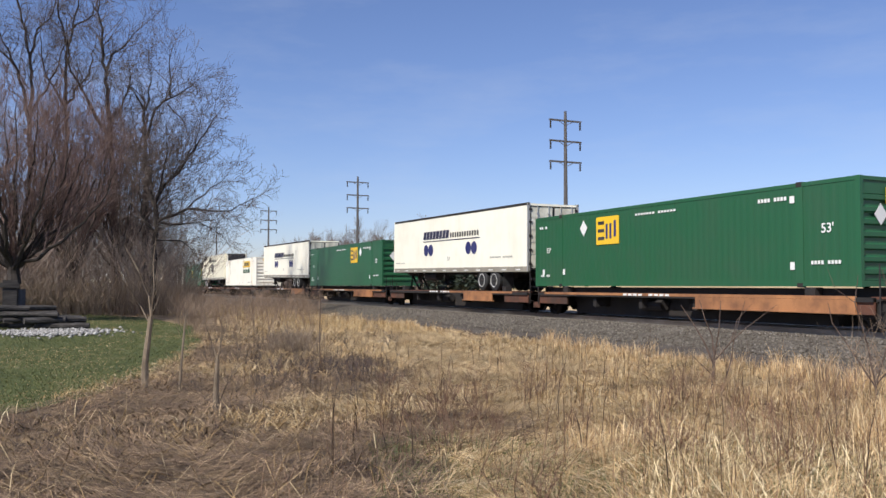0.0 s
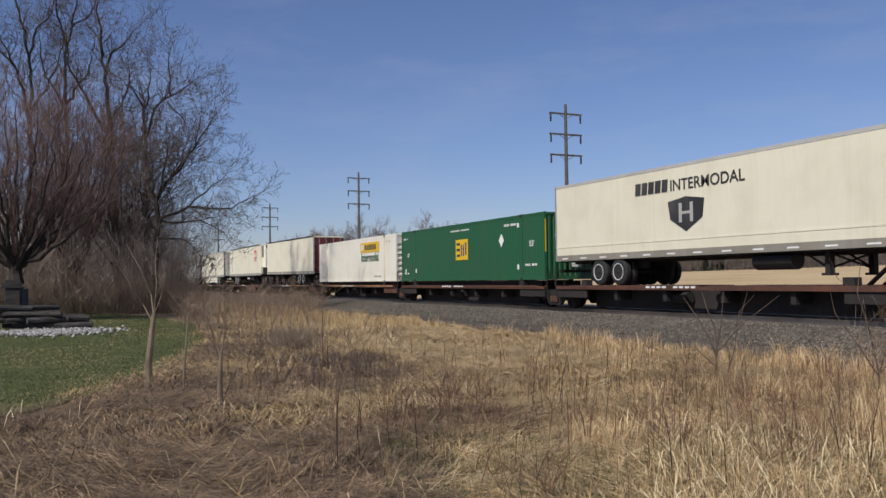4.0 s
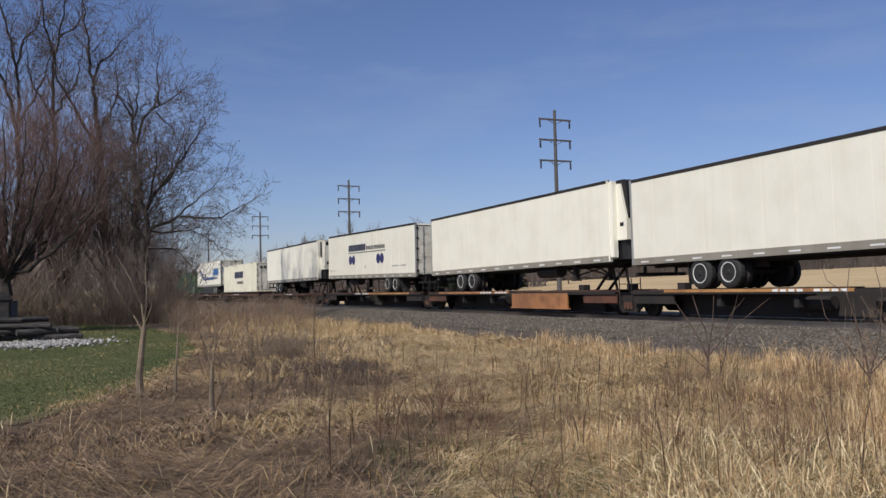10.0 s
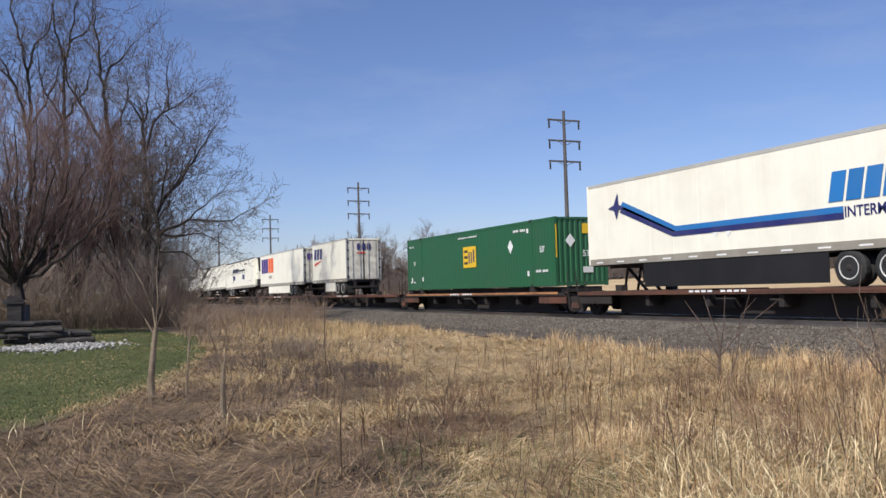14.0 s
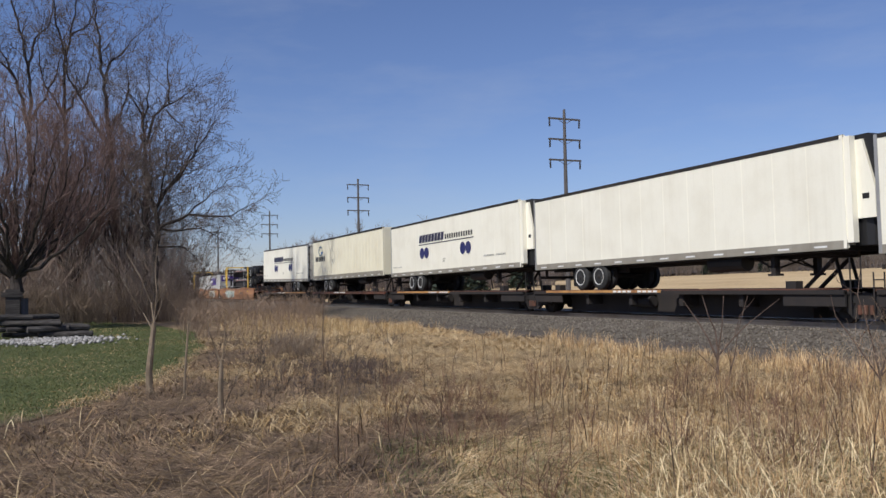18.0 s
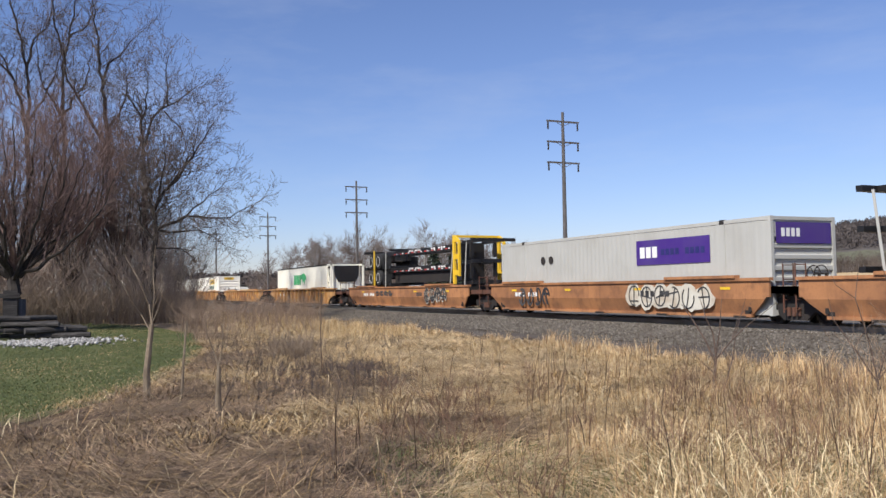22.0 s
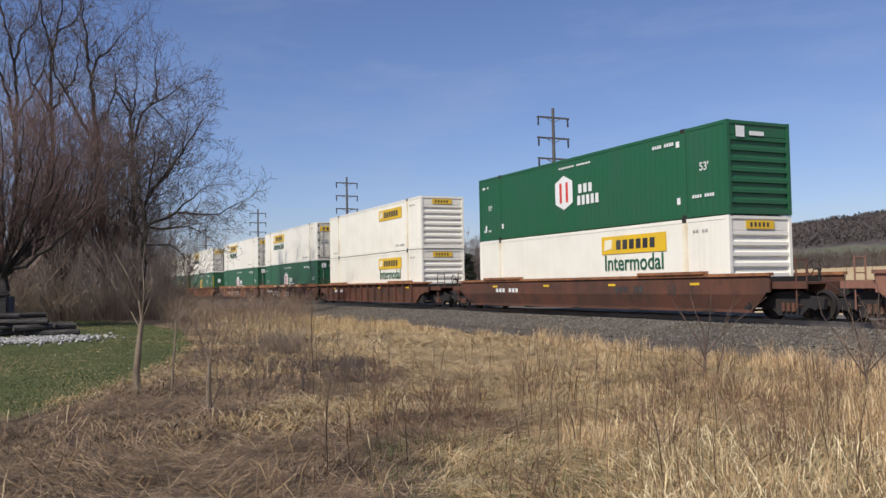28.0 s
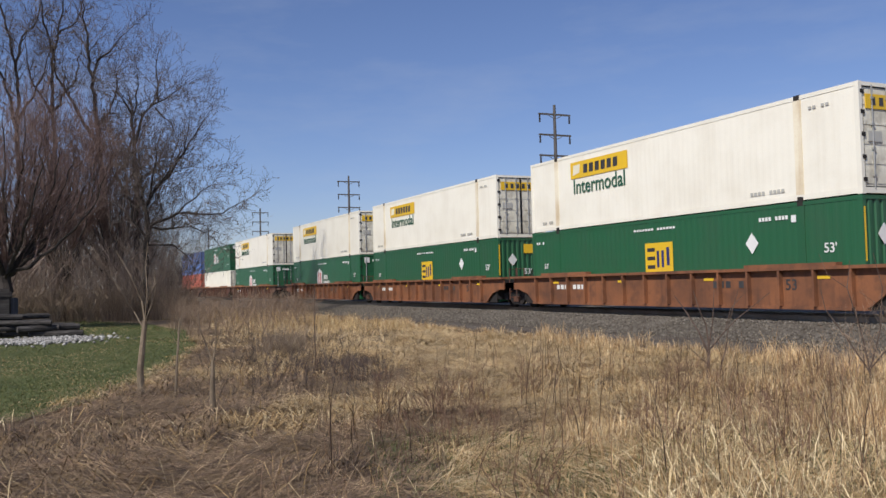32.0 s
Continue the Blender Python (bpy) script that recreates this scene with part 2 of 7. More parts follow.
def tube(bm, p, q, r0, r1=None, n=8, caps=True):
    """A tapered round bar from p to q."""
    p, q = Vector(p), Vector(q)
    r1 = r0 if r1 is None else r1
    d = (q - p).normalized()
    a = d.orthogonal().normalized()
    b = d.cross(a)
    rings = []
    for c, r in ((p, r0), (q, r1)):
        rings.append([bm.verts.new(c + (a * math.cos(2 * math.pi * i / n) + b * math.sin(2 * math.pi * i / n)) * r) for i in range(n)])
    for i in range(n):
        bm.faces.new((rings[0][i], rings[0][(i + 1) % n], rings[1][(i + 1) % n], rings[1][i]))
    if caps:
        bm.faces.new(rings[0][::-1])
        bm.faces.new(rings[1])
    return bm


def prism(bm, pts, y0, y1):
    """A slab with the outline pts (x, z), between y0 and y1."""
    a = [bm.verts.new((x, y0, z)) for x, z in pts]
    b = [bm.verts.new((x, y1, z)) for x, z in pts]
    n = len(pts)
    bm.faces.new(a)
    bm.faces.new(b[::-1])
    for i in range(n):
        bm.faces.new((a[i], b[i], b[(i + 1) % n], a[(i + 1) % n]))
    return bm


def raw_mesh(name, verts, faces, material):
    me = bpy.data.meshes.new(name)
    me.from_pydata(np.asarray(verts).tolist(), [], faces if isinstance(faces, list) else faces.tolist())
    me.materials.append(material)
    return me


# ---- ground ----
GROUND_MAT = mottled("dead_grass_soil", [(0.085, 0.055, 0.030), (0.18, 0.122, 0.066), (0.33, 0.24, 0.135)], 0.9, 0.95, 14, 0.9, 0.06)
FAR_FIELD = mottled("stubble_field", [(0.40, 0.28, 0.14), (0.48, 0.345, 0.18), (0.55, 0.41, 0.225)], 0.05, 0.95, 3, 0.4, 0.05)
LAWN_MAT = mottled("lawn_green", [(0.040, 0.056, 0.010), (0.054, 0.072, 0.013), (0.13, 0.12, 0.045)], 0.9, 0.95, 20, 0.25, 0.01)
BALLAST_MAT = mottled("ballast", [(0.072, 0.059, 0.046), (0.10, 0.085, 0.068), (0.13, 0.112, 0.092)], 1.3, 0.95, 34, 0.6, 0.03)
SHOULDER_MAT = mottled("dark_gravel", [(0.058, 0.045, 0.035), (0.082, 0.065, 0.052), (0.12, 0.098, 0.080)], 0.7, 0.95, 18, 0.9, 0.04)


def foot_y(x):
    """Where the field ends and the gravel shoulder of the track begins."""
    return np.interp(x, (-30, -20), (13.3, 12.8))


def ground_z(x, y):
    """Height of the land: a flat field here, a soft rise far behind the track."""
    z = 0.05 * noise.noise((x * 0.25, y * 0.25, 0.3))
    if -40 < x < 10 and y < 11.6 and (x > -11.3 or y > -0.17 * x):
        z += 0.075 * noise.noise((x * 0.9, y * 0.9, 4.3)) + 0.045 * noise.noise((x * 2.3, y * 2.3, 7.7))
    d = min(max(0.0, y - 60), 340.0)
    return z + 0.027 * d


def build_ground():
    xs = sorted({*np.linspace(-1500, -140, 35), *np.linspace(-140, -34, 54), *np.linspace(-34, 10, 177), *np.linspace(10, 60, 26), *np.linspace(60, 1500, 30)})
    ys = sorted({*np.linspace(-1500, -20, 20), *np.linspace(-6, 16, 89), *np.linspace(-20, -6, 15), *np.linspace(16, 40, 25), *np.linspace(40, 1500, 40)})
    verts = [(x, y, ground_z(x, y)) for y in ys for x in xs]
    nx = len(xs)
    faces = [(j * nx + i, j * nx + i + 1, (j + 1) * nx + i + 1, (j + 1) * nx + i) for j in range(len(ys) - 1) for i in range(nx - 1)]
    me = raw_mesh("ground", verts, faces, GROUND_MAT)
    me.materials.append(FAR_FIELD)
    for p in me.polygons:
        p.use_smooth = True
        if p.center.y > 24:
            p.material_index = 1
    tagged(new("ground", me), "rough field of dead tan grass and soil", "field", kind="structure")


build_ground()


def build_track():
    bm = bmesh.new()
    c = TRACK_Y
    prof = [(c - 4.6, -0.12), (c - 4.1, 0.02), (c - 3.1, 0.17), (c - 2.1, 0.36), (c + 2.1, 0.36), (c + 6.3, 0.34), (c + 7.3, 0.15), (c + 8.4, -0.12)]
    xs = list(np.linspace(-900, -130, 60)) + list(np.linspace(-128, 30, 260)) + list(np.linspace(40, 900, 40))
    rows = []
    for x in xs:
        rows.append([bm.verts.new((x, y + 0.10 * noise.noise((x * 0.8, y, 1)), z + 0.035 * noise.noise((x * 1.7, y * 2, 5)))) for y, z in prof])
    for a, b in zip(rows, rows[1:]):
        for i in range(len(prof) - 1):
            bm.faces.new((a[i], b[i], b[i + 1], a[i + 1]))
    bed = part("track_bed", bm, BALLAST_MAT)
    tagged(bed, "grey crushed-stone ballast bed of the railway", "ballast", kind="structure")
    bm = bmesh.new()
    rows = []
    for x in list(np.linspace(-900, -90, 60)) + list(np.linspace(-88, 20, 220)) + list(np.linspace(30, 900, 40)):
        foot = foot_y(x) - 0.15 + 0.35 * noise.noise((x * 0.5, 3, 2)) + 0.15 * noise.noise((x * 1.9, 3, 8))
        rows.append([bm.verts.new((x, y, ground_z(x, y) + dz + 0.02 * noise.noise((x * 1.3, y * 1.3, 6)))) for y, dz in ((foot - 0.3, -0.08), (foot, 0.02), (foot + 0.4, 0.04), (13.9, 0.05), (14.4, 0.06), (15.1, 0.05), (15.9, 0.03))])
    for a, b in zip(rows, rows[1:]):
        for i in range(6):
            bm.faces.new((a[i], b[i], b[i + 1], a[i + 1]))
    tagged(part("gravel_shoulder", bm, SHOULDER_MAT), "dark trodden gravel strip beside the ballast", "gravel", kind="structure")
    for s in (-1, 1):
        bm = bmesh.new()
        y = c + s * 0.7525
        for y0, y1, z0, z1 in ((-0.07, 0.07, -0.17, -0.15), (-0.012, 0.012, -0.15, -0.04), (-0.036, 0.036, -0.04, 0.0)):
            box(bm, -900, 900, y + y0, y + y1, RAIL + z0, RAIL + z1)
        tagged(part("rail", bm, STEEL), "worn steel rail on timber ties", "rail", "rails", "structure")
    bm = bmesh.new()
    for i in range(420):
        x = -190 + i * 0.53
        box(bm, x, x + 0.23, c - 1.3, c + 1.3, 0.25, RAIL - 0.165)
    tagged(part("ties", bm, TIMBER), "dark timber ties half sunk in ballast", "railway ties", kind="stuff")


build_track()
# ---- power line ----
def power_pole():
    root = tagged(new("power_pole"), "weathered power pole with three crossarms and hanging insulators", "utility pole", "power poles")
    bm = bmesh.new()
    for a, b, r0, r1 in ((0, 9, 0.26, 0.21), (9, 19.4, 0.21, 0.14)):
        tube(bm, (0, 0, a), (0, 0, b), r0, r1, 10)
    part("pole", bm, POLE, root)
    for z in (18.45, 16.40, 14.35):
        arm = part("crossarm", boxes((-0.08, 0.08, -1.85, 1.85, z - 0.08, z + 0.08)), POLE, root, "grey crossarm")
        bm = bmesh.new()
        for s in (-1, 1):
            tube(bm, (0.1, s * 0.9, z - 0.05), (0.1, 0, z - 0.5), 0.03, n=5)
        part("brace", bm, POLE, arm)
        for s in (-1, 1):
            bm = bmesh.new()
            for i in range(6):
                zz = z - 0.10 - i * 0.12
                tube(bm, (0, s * 1.72, zz), (0, s * 1.72, zz - 0.125), 0.05, 0.11, 8)
            part("insulator", bm, DARKSTEEL, arm, "dark hanging insulator string")
    return root


def build_poles():
    first = power_pole()
    for i, (x, y) in enumerate(((-71.5, 46.2), (-128.5, 44.2), (-186.5, 43.6), (-246.0, 42.8))):
        p = first if i == 0 else copy_thing(first, pose(0, 0, 0))
        p.matrix_basis = pose(x, y, ground_z(x, y) - 0.4)


build_poles()

# ---- bare trees ----
BARK = mottled("bark", [(0.022, 0.017, 0.015), (0.038, 0.030, 0.026), (0.062, 0.050, 0.043)], 4, 0.95, 25, 0.7, 0.03, 0, (2, 2, 0.6))
TWIGS = islands("twigs", [(0.060, 0.046, 0.039), (0.096, 0.074, 0.063), (0.15, 0.118, 0.102)])
REDTWIGS = islands("reddish_twigs", [(0.098, 0.060, 0.050), (0.152, 0.096, 0.080), (0.215, 0.142, 0.12)])
GREYTWIGS = islands("grey_twigs", [(0.18, 0.13, 0.09), (0.26, 0.195, 0.14), (0.34, 0.27, 0.19)])


def bars(segs, n):
    """Tapered n-sided bars for an array of segments: p (3), q (3), r0, r1."""
    s = np.asarray(segs, float)
    p, q, r0, r1 = s[:, 0:3], s[:, 3:6], s[:, 6:7], s[:, 7:8]
    d = q - p
    d /= np.linalg.norm(d, axis=1, keepdims=True) + 1e-9
    ref = np.where(np.abs(d[:, 2:3]) > 0.8, np.array([[1.0, 0, 0]]), np.array([[0, 0, 1.0]]))
    a = np.cross(d, ref)
    a /= np.linalg.norm(a, axis=1, keepdims=True)
    b = np.cross(d, a)
    rings = []
    for c, r in ((p, r0), (q, r1)):
        for k in range(n):
            w = 2 * math.pi * k / n
            rings.append(c + (a * math.cos(w) + b * math.sin(w)) * r)
    verts = np.stack(rings, 1).reshape(-1, 3)
    base = (np.arange(len(s)) * 2 * n)[:, None]
    quads = [np.concatenate([base + k, base + (k + 1) % n, base + n + (k + 1) % n, base + n + k], 1) for k in range(n)]
    return verts, np.concatenate(quads)


def grow(rnd, p, d, length, r, level, top, out, spread, lift, full=0.86):
    """A branch of a few bent pieces, with side branches; out[level] collects its segments."""
    n = 5 if level == 0 else 4 if level < 3 else 3
    step = length / n
    for i in range(n):
        r1 = r * (1 - 0.62 * (i + 1) / n)
        r0 = r * (1 - 0.62 * i / n)
        bend = 0.10 if level == 0 else 0.22 if level < 3 else 0.13
        d = (d + Vector((rnd.gauss(0, bend), rnd.gauss(0, bend), rnd.gauss(0, bend) + lift * 0.10))).normalized()
        q = p + d * step
        out[min(level, len(out) - 1)].append((*p, *q, r0, r1))
        p = q
        if level < top and (i > 0 or level > 0):
            for _ in range(2 if level < top - 1 else 3):
                if rnd.random() < full:
                    side = d.orthogonal().normalized()
                    side.rotate(Matrix.Rotation(rnd.uniform(0, 2 * math.pi), 3, d))
                    nd = (d * rnd.uniform(0.5, 1.0) + side * spread * rnd.uniform(0.6, 1.2) + Vector((0, 0, lift * 0.35))).normalized()
                    grow(rnd, p.copy(), nd, length * rnd.uniform(0.42, 0.66), r1 * 0.62, level + 1, top, out, spread, lift, full)


def bare_tree(x, y, height, label, seed, stems=1, spread=0.8, lift=0.4, top=4, lean=(0, 0), twig=None, r=None, twig_r=0.011, name="bare_tree", full=0.86):
    rnd = random.Random(seed)
    out = [[] for _ in range(top + 1)]
    for k in range(stems):
        w = 2 * math.pi * k / stems + rnd.uniform(0, 0.8)
        f = 0.0 if stems == 1 else rnd.uniform(0.15, 0.42)
        d = Vector((math.cos(w) * f + lean[0], math.sin(w) * f + lean[1], 1)).normalized()
        grow(rnd, Vector((math.cos(w) * f * 0.4, math.sin(w) * f * 0.4, -0.2)), d, height * (0.62 if stems == 1 else rnd.uniform(0.48, 0.62)), r or height * 0.018, 0, top, out, spread, lift, full)
    root = tagged(new(name), label, "tree", "bare trees by the lawn")
    root.matrix_basis = pose(x, y, ground_z(x, y))
    wood = np.array([s for lv in out[:2] for s in lv])
    v, f = bars(wood, 7)
    part("trunk", raw_mesh("trunk", v, f, BARK), BARK, root, "dark furrowed bark")
    fine = np.array([s for lv in out[2:] for s in lv])
    fine[:, 6:8] = np.maximum(fine[:, 6:8], twig_r)
    v, f = bars(fine, 3)
    part("crown", raw_mesh("crown", v, f, twig or TWIGS), TWIGS, root, "dense leafless twigs")
    return root


def at(az, dist):
    a = radians(az)
    return -math.sin(a) * dist, math.cos(a) * dist


def limb_tree(place, label, limbs, seed, twig, twig_r=0.0075, gap=0.55, side=1.9, lift=0.35, spread=0.85, top=4, full=0.62, name="bare_tree"):
    """A tree with led limbs: each is ((right, up) or (right, back, up) points, thickness at its foot and tip); crooked side twigs grow along them."""
    rnd = random.Random(seed)
    root = tagged(new(name), label, "tree", "bare trees by the lawn")
    x, y = place
    root.matrix_basis = pose(x, y, ground_z(x, y), 0, 0, math.degrees(math.atan2(-x, y)))
    wood, out, known = [], [[] for _ in range(top + 1)], []
    for k, (pts, r0, r1) in enumerate(limbs):
        deep = 0.0
        if known and len(pts[0]) == 2:
            deep = min(known, key=lambda q: (q.x - pts[0][0]) ** 2 + (q.z - pts[0][1]) ** 2).y
        away = 0.0 if k == 0 else rnd.uniform(-0.45, 0.45)
        line, run = [], 0.0
        for i, p in enumerate(pts):
            if i:
                run += math.hypot(p[0] - pts[i - 1][0], p[-1] - pts[i - 1][-1])
            line.append(Vector((p[0], p[1] if len(p) == 3 else deep + away * run, p[-1])))
        fine = [line[0]]
        for a, b in zip(line, line[1:]):
            n = max(1, round((b - a).length / 0.6))
            for j in range(1, n + 1):
                w = 0.0 if j == n else 0.07
                fine.append(a.lerp(b, j / n) + Vector((rnd.gauss(0, w), rnd.gauss(0, w), rnd.gauss(0, w))))
        known += fine
        n = len(fine) - 1
        for i in range(n):
            wood.append((*fine[i], *fine[i + 1], r0 + (r1 - r0) * i / n, r0 + (r1 - r0) * (i + 1) / n))
        total = sum((b - a).length for a, b in zip(fine, fine[1:]))
        first = 0.42 if k == 0 else 0.15
        for c in range(int(total * (1 - first) / gap) + 1):
            f = min(0.999, first + (1 - first) * (c + rnd.random()) * gap / max(total * (1 - first), gap)) * n
            a, b = fine[int(f)], fine[int(f) + 1]
            d = (b - a).normalized()
            turn = d.orthogonal().normalized()
            turn.rotate(Matrix.Rotation(rnd.uniform(0, 2 * math.pi), 3, d))
            nd = (d * rnd.uniform(0.5, 1.0) + turn * spread + Vector((0, 0, lift))).normalized()
            thick = min(0.035, (r0 + (r1 - r0) * f / n) * 0.5)
            grow(rnd, a.lerp(b, f - int(f)), nd, side * rnd.uniform(0.55, 1.2) * (1.15 - 0.5 * f / n), thick, 2, top, out, spread, lift, full)
        tip = (fine[-1] - fine[-2]).normalized()
        grow(rnd, fine[-1], tip, side * 0.8, r1, 2, top, out, spread, lift, full)
    v, f = bars(np.array(wood), 7)
    part("trunk", raw_mesh("trunk", v, f, BARK), BARK, root, "dark furrowed bark")
    twigs = np.array([q for lv in out for q in lv])
    twigs[:, 6:8] = np.maximum(twigs[:, 6:8], twig_r)
    v, f = bars(twigs, 3)
    part("crown", raw_mesh("crown", v, f, twig), twig, root, "crooked leafless twigs")
    return root


def vase_limbs(seed, stems, low, reach, high, r):
    """Many stems that fan out of one short trunk and then turn upwards."""
    rnd = random.Random(seed)
    limbs = [(((0, 0, -0.2), (0.05, 0, 1.2), (0.1, 0, low)), r, r * 0.75)]
    for k in range(stems):
        w = 2 * math.pi * (k + rnd.uniform(-0.3, 0.3)) / stems
        o = reach * rnd.uniform(0.15, 1.0)
        h = high * rnd.uniform(0.82, 1.0) * (1 - 0.22 * o / reach)
        pts = [(0.1 + math.cos(w) * o * a, math.sin(w) * o * a, low - 0.3 + (h - low) * b) for a, b in ((0.0, 0.0), (0.34, 0.20), (0.68, 0.46), (0.90, 0.74), (1.0, 1.0))]
        limbs.append((pts, r * 0.30, 0.012))
    return limbs


# trees at the edge of the lawn
limb_tree(at(92.1, 44), "vase-shaped bare tree with many reddish upright twigs", vase_limbs(3, 24, 2.7, 4.8, 11.4, 0.34), 3, REDTWIGS, 0.0055, 0.52, 2.3, 0.6, 0.5, 4, 0.58)
limb_tree(at(88.9, 55), "dense bare tree with reddish-brown upright twigs", vase_limbs(4, 18, 2.2, 3.8, 13.4, 0.26), 4, REDTWIGS, 0.0066, 0.52, 2.4, 0.6, 0.55, 4, 0.58)
limb_tree(at(86.2, 57), "dense bare tree with reddish-brown upright twigs", vase_limbs(14, 16, 2.5, 2.9, 13.0, 0.22), 14, REDTWIGS, 0.0066, 0.52, 2.3, 0.6, 0.55, 4, 0.58)
limb_tree(at(86.3, 60), "tall bare tree with a thick dark forked trunk", (
    (((0.1, -0.2), (0.1, 3.8), (-0.1, 8.0), (-0.6, 14.0), (-0.9, 16.8)), 0.34, 0.09), (((0.1, 3.8), (-1.8, 5.8), (-2.8, 7.9), (-3.2, 10.5)), 0.20, 0.05), (((-0.2, 11.0), (-1.6, 13.2), (-2.8, 15.3), (-3.0, 17.4)), 0.12, 0.03),
    (((-0.7, 15.2), (-0.4, 16.9), (0.3, 17.5), (1.5, 19.1)), 0.10, 0.02), (((-0.9, 16.6), (-1.1, 18.8), (-1.3, 21.1)), 0.10, 0.02), (((-0.4, 12.2), (0.6, 14.6), (0.9, 17.0)), 0.09, 0.02), (((-0.1, 8.0), (1.4, 10.5), (1.9, 13.2)), 0.12, 0.03)), 6, TWIGS, 0.0072, 0.44, 2.5, 0.28, 0.95, 4, 0.62)
limb_tree(at(91.2, 62), "tall bare tree with dark crooked limbs", (
    (((0.4, -0.2), (0.4, 3.3), (0.0, 9.9), (-0.1, 16.3), (-0.4, 18.4), (-0.9, 20.2), (-1.5, 22.4)), 0.24, 0.035), (((-0.1, 16.3), (0.3, 18.6), (1.2, 19.8), (1.5, 21.6)), 0.10, 0.02), (((0.0, 12.0), (-0.8, 15.5), (-1.9, 17.8)), 0.14, 0.03), (((0.0, 13.0), (1.4, 15.6), (2.0, 18.0)), 0.10, 0.02), (((-0.9, 15.7), (-2.4, 17.2), (-3.0, 19.6)), 0.08, 0.02)), 5, TWIGS, 0.0072, 0.44, 2.5, 0.28, 0.95, 4, 0.62)
limb_tree(at(89.3, 63), "tall bare tree with dark crooked limbs", (
    (((0.1, -0.2), (0.1, 10.2), (0.0, 16.0), (0.1, 17.7), (0.4, 19.5), (1.0, 23.0)), 0.24, 0.035), (((0.1, 17.7), (-0.5, 19.8), (-0.8, 22.6)), 0.10, 0.02), (((0.1, 13.6), (-1.2, 15.6), (-1.6, 18.2)), 0.10, 0.02), (((0.3, 19.0), (1.6, 20.4), (2.2, 22.4)), 0.07, 0.02), (((0.1, 14.0), (1.5, 16.4), (1.9, 19.0)), 0.10, 0.02)), 15, TWIGS, 0.0072, 0.44, 2.5, 0.28, 0.95, 4, 0.62)
limb_tree(at(84.5, 58), "bare tree with a bent upper limb", (
    (((0.0, -0.2), (0.0, 7.9), (-0.2, 13.0)), 0.26, 0.08), (((0.0, 11.1), (0.5, 13.0), (1.5, 13.8), (2.4, 14.4), (3.1, 15.0)), 0.10, 0.02), (((1.4, 13.8), (1.3, 15.6), (1.5, 17.1)), 0.07, 0.015), (((-0.1, 13.0), (0.2, 14.8), (0.0, 15.9)), 0.07, 0.015),
    (((1.2, 13.4), (2.2, 12.5), (2.6, 11.2)), 0.05, 0.015), (((-0.2, 13.0), (-1.1, 14.4), (-1.2, 16.2)), 0.07, 0.015), (((0.0, 8.5), (1.4, 10.0), (2.0, 11.6)), 0.08, 0.02), (((0.0, 7.0), (-1.3, 9.0), (-1.6, 11.6)), 0.09, 0.02), (((0.0, 6.0), (1.3, 7.6), (1.9, 9.4)), 0.08, 0.02)), 7, TWIGS, 0.0075, 0.32, 2.2, 0.28, 0.95, 4, 0.68)
limb_tree(at(84.1, 52), "bare tree with long spreading lower limbs", (
    (((0.0, -0.2), (0.1, 2.7), (0.2, 4.6), (0.1, 6.4)), 0.20, 0.13), (((0.1, 6.4), (1.0, 7.9), (2.3, 9.6), (3.4, 11.5)), 0.11, 0.02), (((0.2, 5.3), (1.9, 6.1), (4.3, 6.0), (5.3, 6.6)), 0.10, 0.02), (((0.5, 5.3), (2.6, 5.3), (3.8, 4.6)), 0.07, 0.015), (((0.1, 6.4), (-0.2, 7.9), (-0.2, 9.6)), 0.09, 0.02),
    (((1.9, 6.1), (3.2, 7.4), (4.2, 8.3)), 0.06, 0.015), (((0.1, 4.8), (-0.6, 5.7), (-0.7, 7.5)), 0.08, 0.02), (((1.0, 7.9), (1.6, 8.9), (1.9, 10.2)), 0.06, 0.015), (((0.2, 4.3), (1.6, 4.3), (2.4, 3.6)), 0.06, 0.015), (((0.1, 6.2), (0.5, 7.9), (0.7, 9.8)), 0.08, 0.02), (((2.3, 9.6), (2.5, 10.8), (2.6, 12.0)), 0.04, 0.012)), 8, TWIGS, 0.0075, 0.30, 2.0, 0.2, 0.95, 4, 0.70)
bare_tree(*at(85.6, 68), 13.0, "bare tree at the back of the thicket", 9, 2, 0.7, 0.3, 4, r=0.22, twig_r=0.009, full=0.70)


# ---- meshes of many small blades ----
def tri_mesh(name, verts, tris, material):
    me = bpy.data.meshes.new(name)
    nv, nf = len(verts), len(tris)
    me.vertices.add(nv)
    me.vertices.foreach_set("co", np.asarray(verts, np.float32).ravel())
    me.loops.add(nf * 3)
    me.loops.foreach_set("vertex_index", np.asarray(tris, np.int32).ravel())
    me.polygons.add(nf)
    me.polygons.foreach_set("loop_start", np.arange(0, nf * 3, 3, dtype=np.int32))
    me.update(calc_edges=True)
    me.materials.append(material)
    return me


GEN = np.random.default_rng(7)


def heights(xy):
    return np.array([ground_z(x, y) for x, y in xy])


